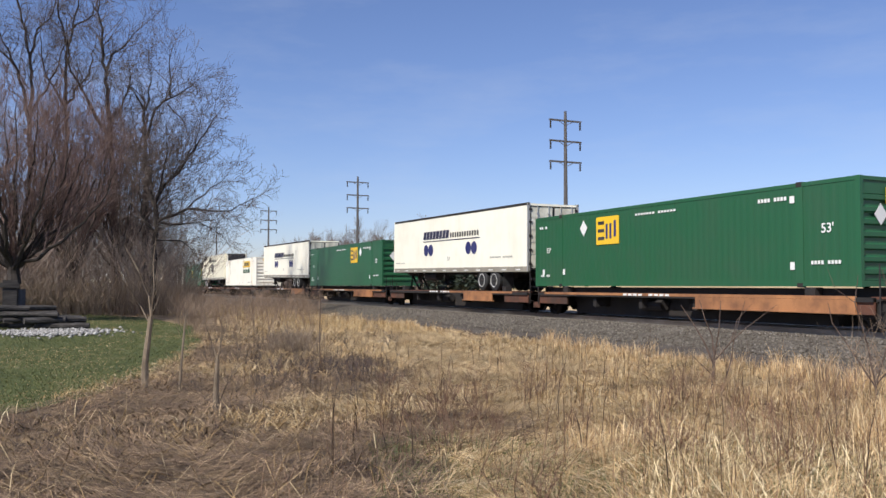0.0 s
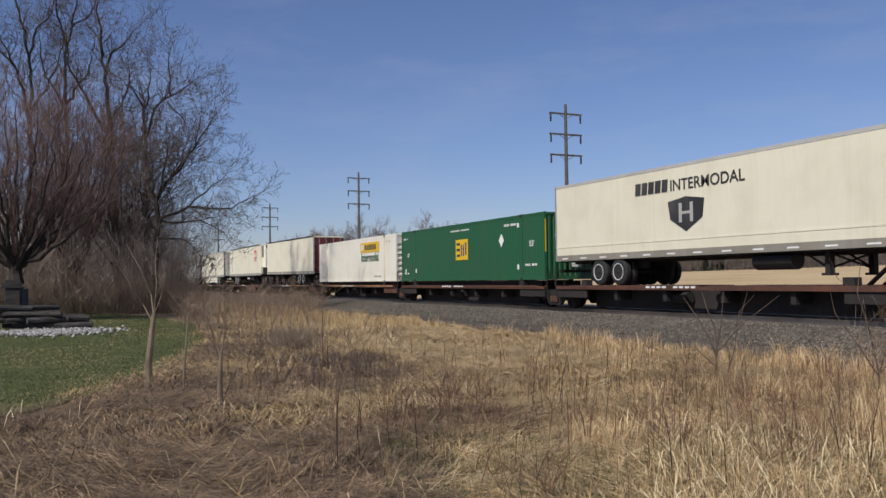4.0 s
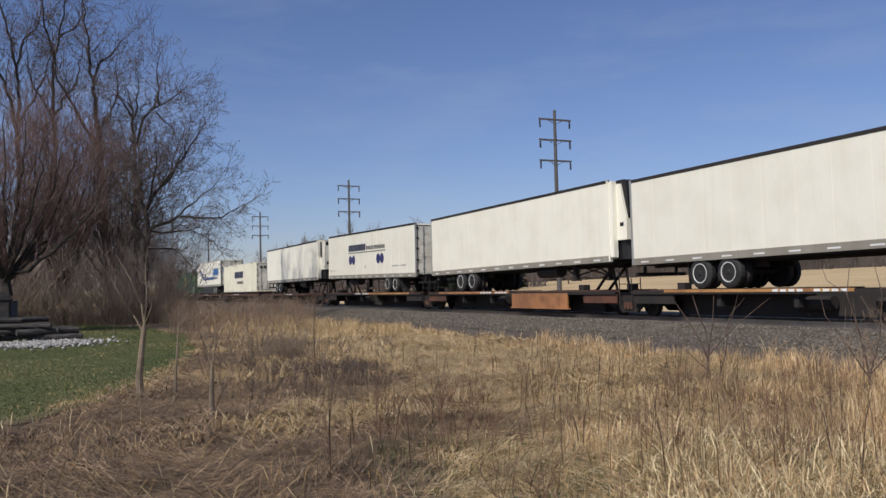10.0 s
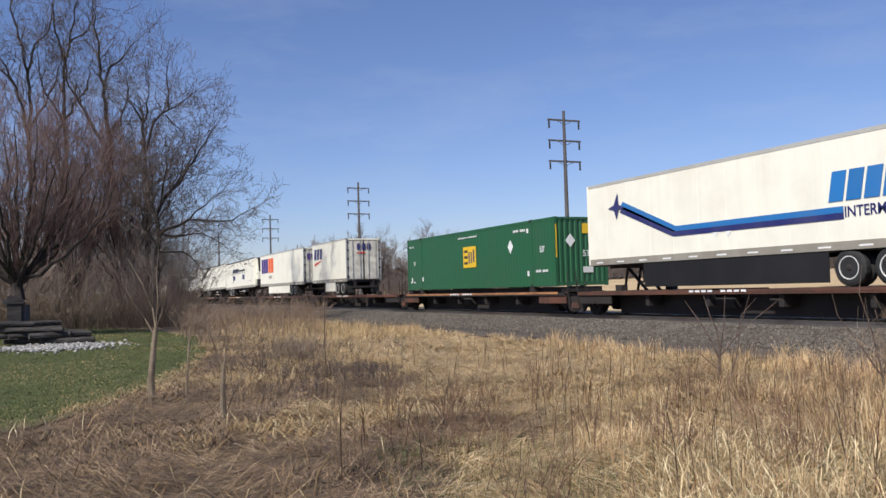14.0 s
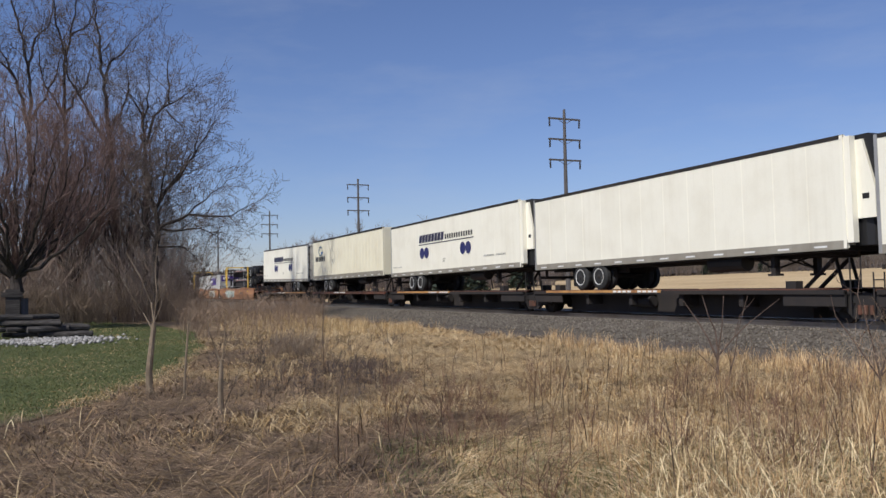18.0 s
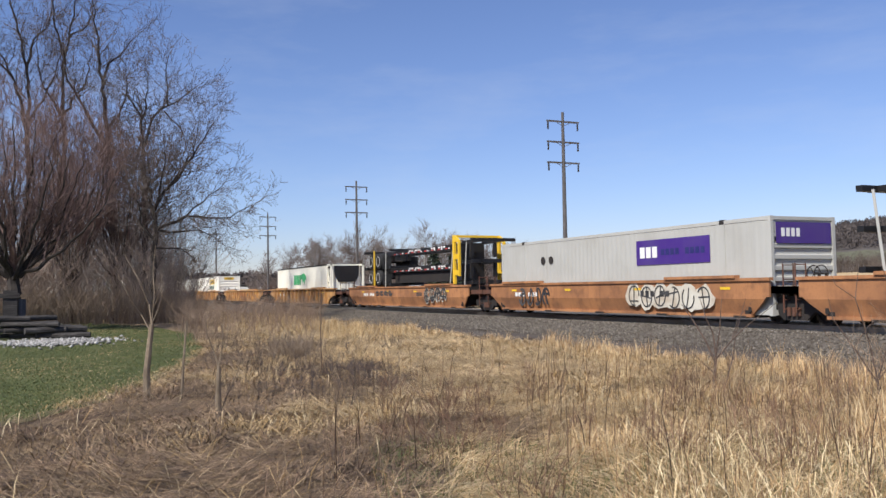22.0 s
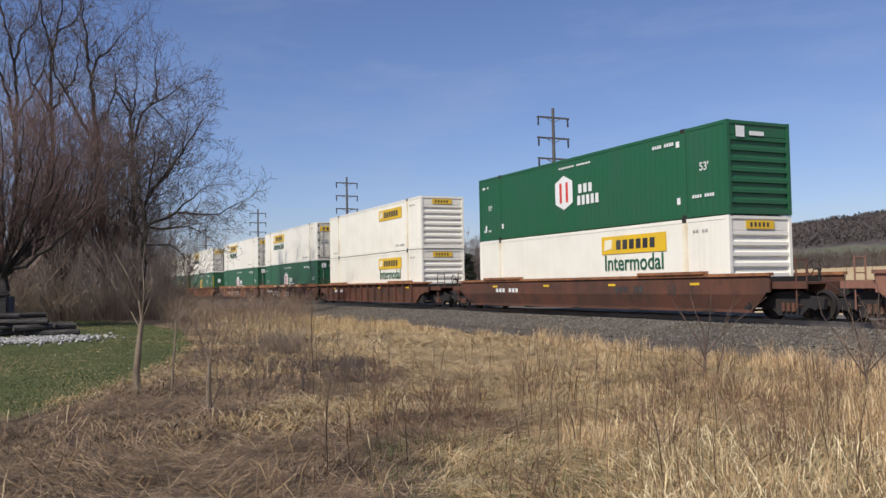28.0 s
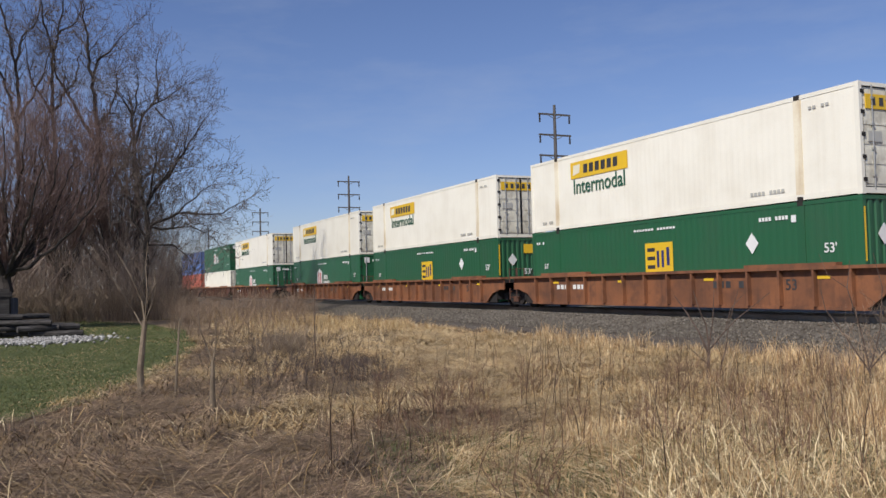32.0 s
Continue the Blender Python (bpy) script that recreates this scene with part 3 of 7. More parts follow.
def blades(name, label, xy, height, bend, width, material, category="grass", spread=0.35, floor=None):
    """One bent, tapered blade at each point. bend: how far the tip leans, in heights."""
    n = len(xy)
    if floor is None:
        floor = heights(xy)
    h = np.broadcast_to(height, n) * GEN.uniform(1 - spread, 1 + spread, n)
    w = np.broadcast_to(width, n) * GEN.uniform(0.7, 1.3, n)
    a = GEN.uniform(0, 2 * math.pi, n)
    lean = np.broadcast_to(bend, n) * GEN.uniform(0.2, 1.3, n)
    dx, dy = np.cos(a) * lean * h, np.sin(a) * lean * h
    t = GEN.uniform(0, 2 * math.pi, n)
    sx, sy = np.cos(t) * w, np.sin(t) * w
    base = np.stack([xy[:, 0], xy[:, 1], floor - 0.03], 1)
    side = np.stack([sx, sy, np.zeros(n)], 1)
    mid = base + np.stack([dx * 0.35, dy * 0.35, h * 0.58], 1)
    up = np.clip(1 - 0.42 * lean ** 2, 0.12, 1.0)
    tip = base + np.stack([dx, dy, h * up], 1)
    v = np.stack([base - side, base + side, mid - side * 0.75, mid + side * 0.75, tip], 1).reshape(-1, 3)
    k = (np.arange(n) * 5)[:, None]
    tris = np.concatenate([k + np.array([[0, 1, 3]]), k + np.array([[0, 3, 2]]), k + np.array([[2, 3, 4]])], 1).reshape(-1, 3)
    return tagged(new(name, tri_mesh(name, v, tris, material)), label, category, kind="stuff")


def litter(name, label, xy, length, material):
    """Thin stems that lie about, swirling together from place to place."""
    n = len(xy)
    d = np.hypot(xy[:, 0], xy[:, 1])
    a = 0.9 + patchy(xy, 0.35, 41.0) * 3.0 + GEN.normal(0, 0.45, n)
    ln = length * GEN.uniform(0.4, 1.5, n) * 0.5
    ux = np.stack([np.cos(a) * ln, np.sin(a) * ln, GEN.normal(0.0, 0.10, n) * ln * 2], 1)
    w = (0.0014 + 0.00020 * d) * GEN.uniform(0.6, 1.5, n)
    sd = np.stack([-np.sin(a) * w, np.cos(a) * w, np.zeros(n)], 1)
    mid = np.stack([xy[:, 0], xy[:, 1], heights(xy) + 0.03 + np.abs(GEN.normal(0, 0.055, n))], 1)
    v = np.stack([mid - ux - sd, mid - ux + sd, mid + sd + np.array([0, 0, 0.025]), mid - sd + np.array([0, 0, 0.025]), mid + ux], 1).reshape(-1, 3)
    k = (np.arange(n) * 5)[:, None]
    tris = np.concatenate([k + np.array([[0, 1, 2]]), k + np.array([[0, 2, 3]]), k + np.array([[3, 2, 4]])], 1).reshape(-1, 3)
    return tagged(new(name, tri_mesh(name, v, tris, material)), label, "grass", kind="stuff")


def polar(n, az0, az1, d0, d1, power=1.0):
    az = np.radians(GEN.uniform(az0, az1, n))
    d = d0 + (d1 - d0) * GEN.uniform(0, 1, n) ** power
    return np.stack([-np.sin(az) * d, np.cos(az) * d], 1)


def patchy(xy, scale, seed):
    return np.array([noise.noise((x * scale, y * scale, seed)) for x, y in xy])


LAWN_EDGE = [at(*q) for q in ((97, 11.6), (91, 12.6), (87, 14.2), (84.6, 17.0), (82.0, 20.5), (80.9, 26), (81.6, 36), (84, 46), (88, 54), (97, 54))]


def on_lawn(xy, grow_by=0.0):
    p = np.array(LAWN_EDGE)
    c = p.mean(0)
    p = c + (p - c) * (1 + grow_by)
    inside = np.zeros(len(xy), bool)
    x, y = xy[:, 0], xy[:, 1]
    for i in range(len(p)):
        (x0, y0), (x1, y1) = p[i], p[i - 1]
        hit = ((y0 > y) != (y1 > y)) & (x < (x1 - x0) * (y - y0) / (y1 - y0 + 1e-9) + x0)
        inside ^= hit
    return inside


FLATSTRAW = islands("flattened_straw", [(0.50, 0.32, 0.145), (0.82, 0.59, 0.31), (1.0, 0.80, 0.50)], 0.8, 0.26)
STRAW = islands("straw_blades", [(0.34, 0.20, 0.078), (0.63, 0.415, 0.175), (0.87, 0.63, 0.325), (1.0, 0.81, 0.50)], 0.8, 0.30)
TAN = islands("tan_blades", [(0.43, 0.25, 0.112), (0.79, 0.54, 0.275), (1.0, 0.80, 0.50)], 0.8, 0.25)
BROWNBL = islands("brown_stalks", [(0.075, 0.04, 0.022), (0.15, 0.082, 0.045), (0.30, 0.175, 0.095)], 0.8, 0.45)
GREYBL = islands("grey_litter", [(0.15, 0.088, 0.052), (0.35, 0.225, 0.13), (0.72, 0.51, 0.30)], 0.8, 0.40)
LAWNBL = islands("lawn_blades", [(0.050, 0.064, 0.012), (0.068, 0.084, 0.018), (0.098, 0.112, 0.030), (0.20, 0.17, 0.07)])
WEEDRED = islands("reddish_weed", [(0.10, 0.055, 0.033), (0.17, 0.095, 0.058), (0.26, 0.155, 0.10)])
PALESTALK = islands("pale_stalks", [(0.62, 0.46, 0.25), (0.80, 0.64, 0.38), (0.95, 0.80, 0.52)])
OLIVE = islands("olive_blades", [(0.085, 0.12, 0.035), (0.14, 0.17, 0.06), (0.23, 0.225, 0.10)])


def field_only(xy):
    edge = foot_y(xy[:, 0]) + 0.30 * np.sin(xy[:, 0] * 0.8) + 0.22 * np.sin(xy[:, 0] * 2.1)
    return xy[(xy[:, 1] < edge) & ~on_lawn(xy)]


def build_field():
    # lawn sheet and its blades
    bm = bmesh.new()
    n = 46
    c = Vector((*np.mean(LAWN_EDGE, axis=0), 0))
    ring = [bm.verts.new((x, y, ground_z(x, y) + 0.03)) for x, y in LAWN_EDGE]
    face = bm.faces.new(ring)
    bmesh.ops.triangulate(bm, faces=[face])
    for _ in range(5):
        bmesh.ops.subdivide_edges(bm, edges=bm.edges[:], cuts=1, use_grid_fill=True)
    for v in bm.verts:
        v.co.z = ground_z(v.co.x, v.co.y) + 0.035
    tagged(part("lawn", bm, LAWN_MAT), "mown green lawn with yellowed patches", "lawn", kind="structure")
    xy = polar(100000, 79, 97, 11.5, 54, 1.3)
    xy = xy[on_lawn(xy)]
    blades("lawn_grass", "short green lawn grass", xy, 0.035, 2.2, 0.002 + 0.00022 * np.hypot(xy[:, 0], xy[:, 1]), LAWNBL, floor=heights(xy) + 0.062)
    dry = polar(30000, 81, 97, 13, 53, 0.9)
    dry = dry[on_lawn(dry) & (np.array([noise.noise((x * 0.16, y * 0.5, 77.0)) for x, y in dry]) + 0.25 * patchy(dry, 1.4, 71.0) + GEN.normal(0, 0.12, len(dry)) > 0.08)]
    blades("dry_lawn_patches", "pale dry patches in the lawn", dry, 0.06, 2.2, 0.002 + 0.00022 * np.hypot(dry[:, 0], dry[:, 1]), STRAW, floor=heights(dry) + 0.04)
    rim = polar(5000, 80, 97, 11, 30, 1.0)
    rim = rim[on_lawn(rim, 0.02) & ~on_lawn(rim, -0.07)]
    rim = rim[patchy(rim, 0.8, 19.0) > -0.1]
    rim = np.repeat(rim, 9, 0) + GEN.normal(0, 0.10, (len(rim) * 9, 2))
    blades("edge_tufts", "ragged pale grass along the lawn's edge", rim, 0.16, 1.2, 0.0022 + 0.0002 * np.hypot(rim[:, 0], rim[:, 1]), STRAW)
    stub = np.array([at(90.6, 11.8)]) + GEN.normal(0, 0.35, (14, 2))
    blades("cut_stalks", "few bright cut stalks", stub, 0.26, 0.5, 0.008, PALESTALK)
    # litter that lies over the whole field, in swirls
    def brownness(q):
        d = np.hypot(q[:, 0], q[:, 1])
        az = np.degrees(np.arctan2(-q[:, 0], q[:, 1]))
        return patchy(q, 0.32, 2.0) + patchy(q, 1.1, 12.0) * 0.4 + (az - 64) * 0.033 - (d - 9) * 0.026

    def flattened(q):
        """A strip of trodden straw that runs along the track, widening towards the lawn."""
        mid = 8.9 + 0.8 * np.sin(q[:, 0] * 0.23 + 1.0)
        w = 2.1 + 0.9 * patchy(q, 0.4, 55.0)
        return (np.abs(q[:, 1] - mid) < w) & (q[:, 0] < -13.5 + 1.5 * patchy(q, 0.6, 57.0))

    xy = field_only(polar(135000, 31, 97, 4.6, 34, 1.15))
    b = brownness(xy) - 0.6 * flattened(xy)
    litter("straw_mat", "matted pale straw of dead grass", xy[b < 0.1], 0.46, STRAW)
    litter("brown_litter", "brown matted weeds and litter", xy[b >= 0.1], 0.46, GREYBL)
    xy = polar(60000, 56, 80, 12, 44, 1.0)
    xy = field_only(xy[flattened(xy)])
    litter("trodden_strip", "bright trodden straw lying along the track", xy, 0.5, FLATSTRAW)
    near = polar(16000, -180, 180, 0.5, 11, 0.6)
    az = np.degrees(np.arctan2(-near[:, 0], near[:, 1]))
    near = near[(az < 31) | (az > 97) | (np.hypot(near[:, 0], near[:, 1]) < 4.6)]
    litter("trodden_straw", "trodden straw round about", near, 0.40, STRAW)
    # tufts: thin blades that spread from one foot
    c = field_only(polar(5200, 31, 97, 4.8, 30, 1.0))
    c = c[patchy(c, 0.5, 9.0) + GEN.normal(0, 0.25, len(c)) - 0.5 * flattened(c) > -0.05]
    b = brownness(c)
    for nm, lab, sel, tall, mat in (("straw_tufts", "low tufts of pale dead grass", b < 0.1, 0.22, STRAW), ("brown_tufts", "low tufts of brown weeds", b >= 0.1, 0.17, BROWNBL)):
        q = np.repeat(c[sel], 16, 0)
        q = q + GEN.normal(0, 0.07, q.shape)
        side = np.degrees(np.arctan2(-q[:, 0], q[:, 1]))
        blades(nm, lab, q, tall * np.clip(1.0 - (side - 52) * 0.045, 0.38, 1.0), 1.6, 0.0016 + 0.00020 * np.hypot(q[:, 0], q[:, 1]), mat)
    # taller tan tufts, thick on the right and along the ballast
    c = polar(5200, 31, 82, 6.0, 32, 0.85)
    c = field_only(c)
    az = np.degrees(np.arctan2(-c[:, 0], c[:, 1]))
    want = -0.16 + (58 - az) * 0.024 + np.clip(c[:, 1] - 11.0, 0, 1.2) * 0.12 + patchy(c, 0.7, 9.0) * 1.9 - 0.8 * flattened(c)
    c = c[GEN.uniform(0, 1, len(c)) < want]
    az = np.degrees(np.arctan2(-c[:, 0], c[:, 1]))
    tall = np.clip(0.24 + (56 - az) * 0.014 + patchy(c, 0.9, 29.0) * 0.36, 0.10, 0.70)
    q = np.repeat(c, 20, 0)
    q = q + GEN.normal(0, 0.065, q.shape)
    blades("tan_grass", "tall upright tufts of tan dead grass", q, np.repeat(tall, 20), 0.6, 0.0016 + 0.00022 * np.hypot(q[:, 0], q[:, 1]), TAN)
    # long pale stalks thrown across
    xs = field_only(polar(1800, 31, 97, 5.2, 20, 1.0))
    blades("fallen_stalks", "long pale fallen stalks", xs, 0.42, 2.2, 0.003, STRAW)
    # dark upright weed stalks
    xw = field_only(np.concatenate([polar(330, 34, 60, 6.5, 20, 1.0), polar(70, 60, 74, 7, 22, 1.0)]))
    blades("weed_stalks", "tall dark dead weed stalks", xw, 0.72, 0.22, 0.0048, BROWNBL, "weeds")
    xw = field_only(np.concatenate([polar(520, 33, 60, 5.5, 17, 0.9), polar(170, 60, 78, 5.5, 17, 0.9)]))
    xw = xw[patchy(xw, 0.55, 17.0) + GEN.normal(0, 0.12, len(xw)) > 0.04]
    xw = np.repeat(xw, 3, 0) + GEN.normal(0, 0.10, (len(xw) * 3, 2))
    blades("reddish_stems", "thin reddish-brown weed stems in loose clumps", xw, 0.46, 0.30, 0.0030, WEEDRED, "weeds", 0.5)
    xb = field_only(polar(1500, 31, 52, 4.8, 9.5, 1.0))
    blades("bent_stalks", "bright bent stalks of dead grass", xb, 0.40, 1.5, 0.0035, PALESTALK)
    xo = field_only(np.concatenate([polar(9000, 34, 70, 5.0, 9.5, 1.0), polar(14000, 29, 56, 4.6, 6.4, 1.0)]))
    blades("green_shoots", "first olive-green shoots among dead grass", xo, 0.16, 0.9, 0.005, OLIVE)
    # a dark weedy strip where the ballast ends
    xd = np.stack([GEN.uniform(-60, 8, 9000), 0.35 + GEN.normal(0, 0.35, 9000)], 1)
    xd[:, 1] += foot_y(xd[:, 0])
    xd = xd[(patchy(xd, 0.5, 61.0) > 0.12) & ~on_lawn(xd)]
    blades("dark_strip", "dark brown weeds at the ballast foot", xd, 0.17, 1.0, 0.004 + 0.0002 * np.hypot(xd[:, 0], xd[:, 1]), BROWNBL, "weeds")
    # grass along the ballast foot
    xe = np.stack([GEN.uniform(-75, 8, 2600), GEN.normal(0, 0.35, 2600) - 0.35], 1)
    xe[:, 1] += foot_y(xe[:, 0])
    xe = xe[(patchy(xe, 0.8, 4.0) > 0.02) & ~on_lawn(xe)]
    xe = np.repeat(xe, 14, 0)
    xe = xe + GEN.normal(0, 0.06, xe.shape)
    de = np.hypot(xe[:, 0], xe[:, 1])
    blades("edge_grass", "tan tufts along the ballast foot", xe, np.clip(0.60 - (np.degrees(np.arctan2(-xe[:, 0], xe[:, 1])) - 45) * 0.016, 0.22, 0.64) * np.clip(0.8 + 1.4 * patchy(xe, 0.45, 83.0), 0.35, 1.35), 0.5, 0.0018 + 0.00022 * de, TAN)


build_field()


FOOTTWIGS = islands("weed_foot_twigs", [(0.17, 0.125, 0.088), (0.25, 0.185, 0.13), (0.34, 0.26, 0.185)])
WEEDBRUSH = islands("weed_brush_twigs", [(0.18, 0.122, 0.080), (0.27, 0.19, 0.127), (0.38, 0.275, 0.19)])
DARKWEED = islands("dark_weeds", [(0.07, 0.05, 0.042), (0.12, 0.088, 0.072), (0.17, 0.125, 0.10)])
THICKET = islands("thicket_twigs", [(0.20, 0.15, 0.118), (0.29, 0.222, 0.174), (0.39, 0.305, 0.245)])


def brush(name, label, xy, height, twig_r, material, forks=3, category="brush"):
    """A thicket: upright stems that fork into thin twigs."""
    segs = []
    for x, y in xy:
        h = height * GEN.uniform(0.45, 1.1)
        p = np.array((x, y, -0.1))
        d = np.array((*GEN.normal(0, 0.22, 2), 1.0))
        m = p + d * h * 0.45
        segs.append((*p, *m, twig_r * 1.6, twig_r * 1.1))
        for _ in range(forks):
            e = m + (d + np.array((*GEN.normal(0, 0.35, 2), GEN.normal(0, 0.12)))) * h * GEN.uniform(0.25, 0.6)
            segs.append((*m, *e, twig_r, twig_r * 0.4))
            for _ in range(2):
                g = m + (e - m) * GEN.uniform(0.3, 0.8)
                q = g + (d + np.array((*GEN.normal(0, 0.6, 2), GEN.normal(0, 0.2)))) * h * GEN.uniform(0.12, 0.32)
                segs.append((*g, *q, twig_r * 0.7, twig_r * 0.3))
    v, f = bars(segs, 3)
    return tagged(new(name, raw_mesh(name, v, f, material)), label, category, kind="stuff")


def scatter(n, az0, az1, d0, d1):
    return polar(n, az0, az1, d0, d1, 0.8)


brush("thicket", "dark brown thicket under the bare trees", scatter(1000, 81.6, 99, 51, 62), 5.4, 0.011, THICKET)
brush("thicket_back", "tall brown saplings behind the thicket", scatter(500, 82.0, 99, 60, 70), 8.6, 0.013, THICKET)
brush("thicket_foot", "grey-brown weeds at the foot of the thicket", scatter(1200, 81.2, 98, 49.5, 54), 2.3, 0.009, FOOTTWIGS)
brush("weed_brush", "grey-brown brush beside the lawn", scatter(760, 73.6, 82.6, 27, 60), 1.55, 0.0060, WEEDBRUSH)
brush("weed_brush_near", "thin reddish weed stems in the field", scatter(300, 68, 80.5, 12, 26), 0.6, 0.0035, TWIGS, 2)
brush("dark_brush", "low dark weed clump", np.array([at(72.6, 17.2)]) + GEN.normal(0, 0.85, (620, 2)) * np.array([[1.7, 0.7]]), 0.36, 0.0036, DARKWEED, 3)
brush("dark_brush_far", "low dark weed clump", np.array([at(75.6, 21.0)]) + GEN.normal(0, 0.38, (120, 2)), 0.8, 0.005, GREYTWIGS, 3)
for k in range(6):
    cs = field_only(polar(5, 36, 70, 6.2, 15, 1.0))
    q = np.repeat(cs, 20, 0)
    brush("weed_clump", "reddish-brown clump of dead upright weeds", q + GEN.normal(0, 0.14, q.shape), 0.42 + 0.07 * k, 0.0030, WEEDRED, 2, "weeds")
xy = np.stack([GEN.uniform(-58, -27, 520), 10.2 + GEN.normal(0, 1.5, 520)], 1)
xy = xy[xy[:, 1] < 13.2]
blades("tall_tan_grass", "tall tan grass by the track", np.repeat(xy[~on_lawn(xy)], 14, 0) + GEN.normal(0, 0.12, (len(xy[~on_lawn(xy)]) * 14, 2)), 0.50, 0.4, 0.006, STRAW)


def stick(bm, pts, r0, r1, n=6):
    for i in range(len(pts) - 1):
        a, b = r0 + (r1 - r0) * i / (len(pts) - 1), r0 + (r1 - r0) * (i + 1) / (len(pts) - 1)
        tube(bm, pts[i], pts[i + 1], a, b, n)


PALEBARK = mottled("pale_bark", [(0.12, 0.09, 0.06), (0.19, 0.145, 0.10), (0.28, 0.22, 0.155)], 6, 0.9, 40, 0.5, 0.01, 0, (2, 2, 0.5))
SHRUBBARK = mottled("shrub_bark", [(0.06, 0.038, 0.028), (0.09, 0.06, 0.046), (0.14, 0.10, 0.078)], 6, 0.9, 40, 0.4, 0.01, 0, (2, 2, 0.5))


def sapling(place, label, trunk, limbs, r, bark, name="sapling"):
    """trunk and limbs: points as (across to the right, up) in the plane that faces the eye."""
    root = tagged(new(name), label, "sapling", "saplings in the field")
    x, y = place
    d = math.hypot(x, y)
    root.matrix_basis = pose(x, y, ground_z(x, y) - 0.02, 0, 0, math.degrees(math.atan2(-x, y)))
    rnd = random.Random(round(d * 100))
    bm = bmesh.new()
    stick(bm, [(u, 0, z) for u, z in trunk], r * 0.78, r * 0.42, 8)
    part("trunk", bm, bark, root, "pale ridged bark")
    for pts, rr in limbs:
        bm = bmesh.new()
        k = [rnd.uniform(-0.12, 0.12) for _ in pts]
        stick(bm, [(u, k[i] if i else 0, z) for i, (u, z) in enumerate(pts)], rr * (0.72 if name == 'shrub' else 0.55), rr * (0.2 if name == 'shrub' else 0.18), 6)
        part("limb", bm, bark, root)
    return root


sapling(at(84.47, 14.6), "young tree with a pale flared trunk and forked crown", ((0.0, 0.0), (0.03, 0.10), (0.02, 0.45), (0.06, 0.85), (0.10, 1.22)), (
    (((0.10, 1.22), (0.06, 1.55), (-0.10, 1.95), (-0.32, 2.36)), 0.032), (((0.08, 1.10), (-0.06, 1.38), (-0.26, 1.72), (-0.42, 2.0)), 0.024),
    (((0.10, 1.22), (0.14, 1.7), (0.12, 2.1), (0.16, 2.5)), 0.02), (((0.10, 1.22), (0.20, 1.48), (0.27, 1.78)), 0.014), (((0.13, 1.5), (0.26, 1.8), (0.24, 2.1)), 0.012)), 0.088, PALEBARK)
sapling(at(82.3, 14.2), "thin bare stick of a young tree", ((0.0, 0.0), (0.03, 0.6), (0.08, 1.25)), (((((0.05, 0.9), (0.10, 1.2), (0.12, 1.45))), 0.012),), 0.03, PALEBARK)
sapling(at(80.03, 11.3), "slim sapling with two upright forks", ((0.0, 0.0), (0.0, 0.4), (0.01, 0.72)), (
    (((0.01, 0.72), (-0.06, 0.92), (-0.14, 1.15), (-0.16, 1.36)), 0.02), (((0.01, 0.72), (0.05, 0.95), (0.06, 1.30)), 0.02), (((0.02, 0.10), (0.10, 0.32), (0.24, 0.62), (0.28, 0.75)), 0.012), (((0.05, 0.95), (0.11, 1.1), (0.12, 1.3)), 0.010)), 0.055, PALEBARK)
sapling(at(73.4, 16.5), "single tall thin weed stem", ((0.0, 0.0), (-0.02, 0.8), (0.0, 1.65)), (((((-0.01, 0.7), (0.04, 1.1), (0.03, 1.5))), 0.008),), 0.016, SHRUBBARK)
sapling(at(48.0, 14.2), "bare many-stemmed shrub with spreading stems", ((0.0, 0.0), (0.03, 0.3), (0.05, 0.62)), (
    (((0.04, 0.5), (-0.10, 0.85), (-0.27, 1.14), (-0.45, 1.42)), 0.026), (((0.05, 0.62), (0.02, 0.95), (-0.08, 1.2), (-0.16, 1.5)), 0.022), (((0.05, 0.62), (0.12, 1.0), (0.16, 1.5)), 0.02),
    (((0.05, 0.55), (0.30, 0.85), (0.50, 1.05), (0.98, 1.44)), 0.02), (((0.16, 0.1), (0.30, 0.55), (0.36, 0.95), (0.52, 1.5)), 0.018), (((0.30, 0.85), (0.40, 1.2), (0.62, 1.45)), 0.012), (((0.05, 0.3), (-0.2, 0.55), (-0.35, 0.7)), 0.012)), 0.04, SHRUBBARK, "shrub")
sapling(at(38.6, 13.6), "tangled bare shrub with thin arching stems", ((0.0, 0.0), (0.0, 0.25), (0.0, 0.4)), (
    (((0.0, 0.3), (-0.3, 0.8), (-0.55, 1.2), (-0.6, 1.5)), 0.018), (((0.0, 0.3), (-0.1, 0.9), (-0.25, 1.5), (-0.2, 1.9)), 0.018), (((0.0, 0.35), (0.15, 0.9), (0.2, 1.5), (0.1, 2.0)), 0.016), (((0.0, 0.35), (0.35, 0.8), (0.6, 1.3), (0.65, 1.8)), 0.016),
    (((-0.3, 0.8), (-0.1, 1.1), (0.1, 1.3)), 0.010), (((0.35, 0.8), (0.2, 1.2), (-0.1, 1.45)), 0.010), (((-0.25, 1.5), (-0.5, 1.7), (-0.6, 2.0)), 0.008), (((0.6, 1.3), (0.4, 1.6), (0.35, 1.95)), 0.008)), 0.03, SHRUBBARK, "shrub")


brush("shrub_twigs", "tangle of thin bare shrub stems", np.array([at(38.2, 13.6)]) + GEN.normal(0, 0.30, (15, 2)), 1.5, 0.0034, WEEDBRUSH, 3)
brush("shrub_shoots", "thin bare shoots round a shrub", np.array([at(48.0, 14.2)]) + GEN.normal(0, 0.22, (9, 2)), 0.8, 0.003, WEEDBRUSH, 2)

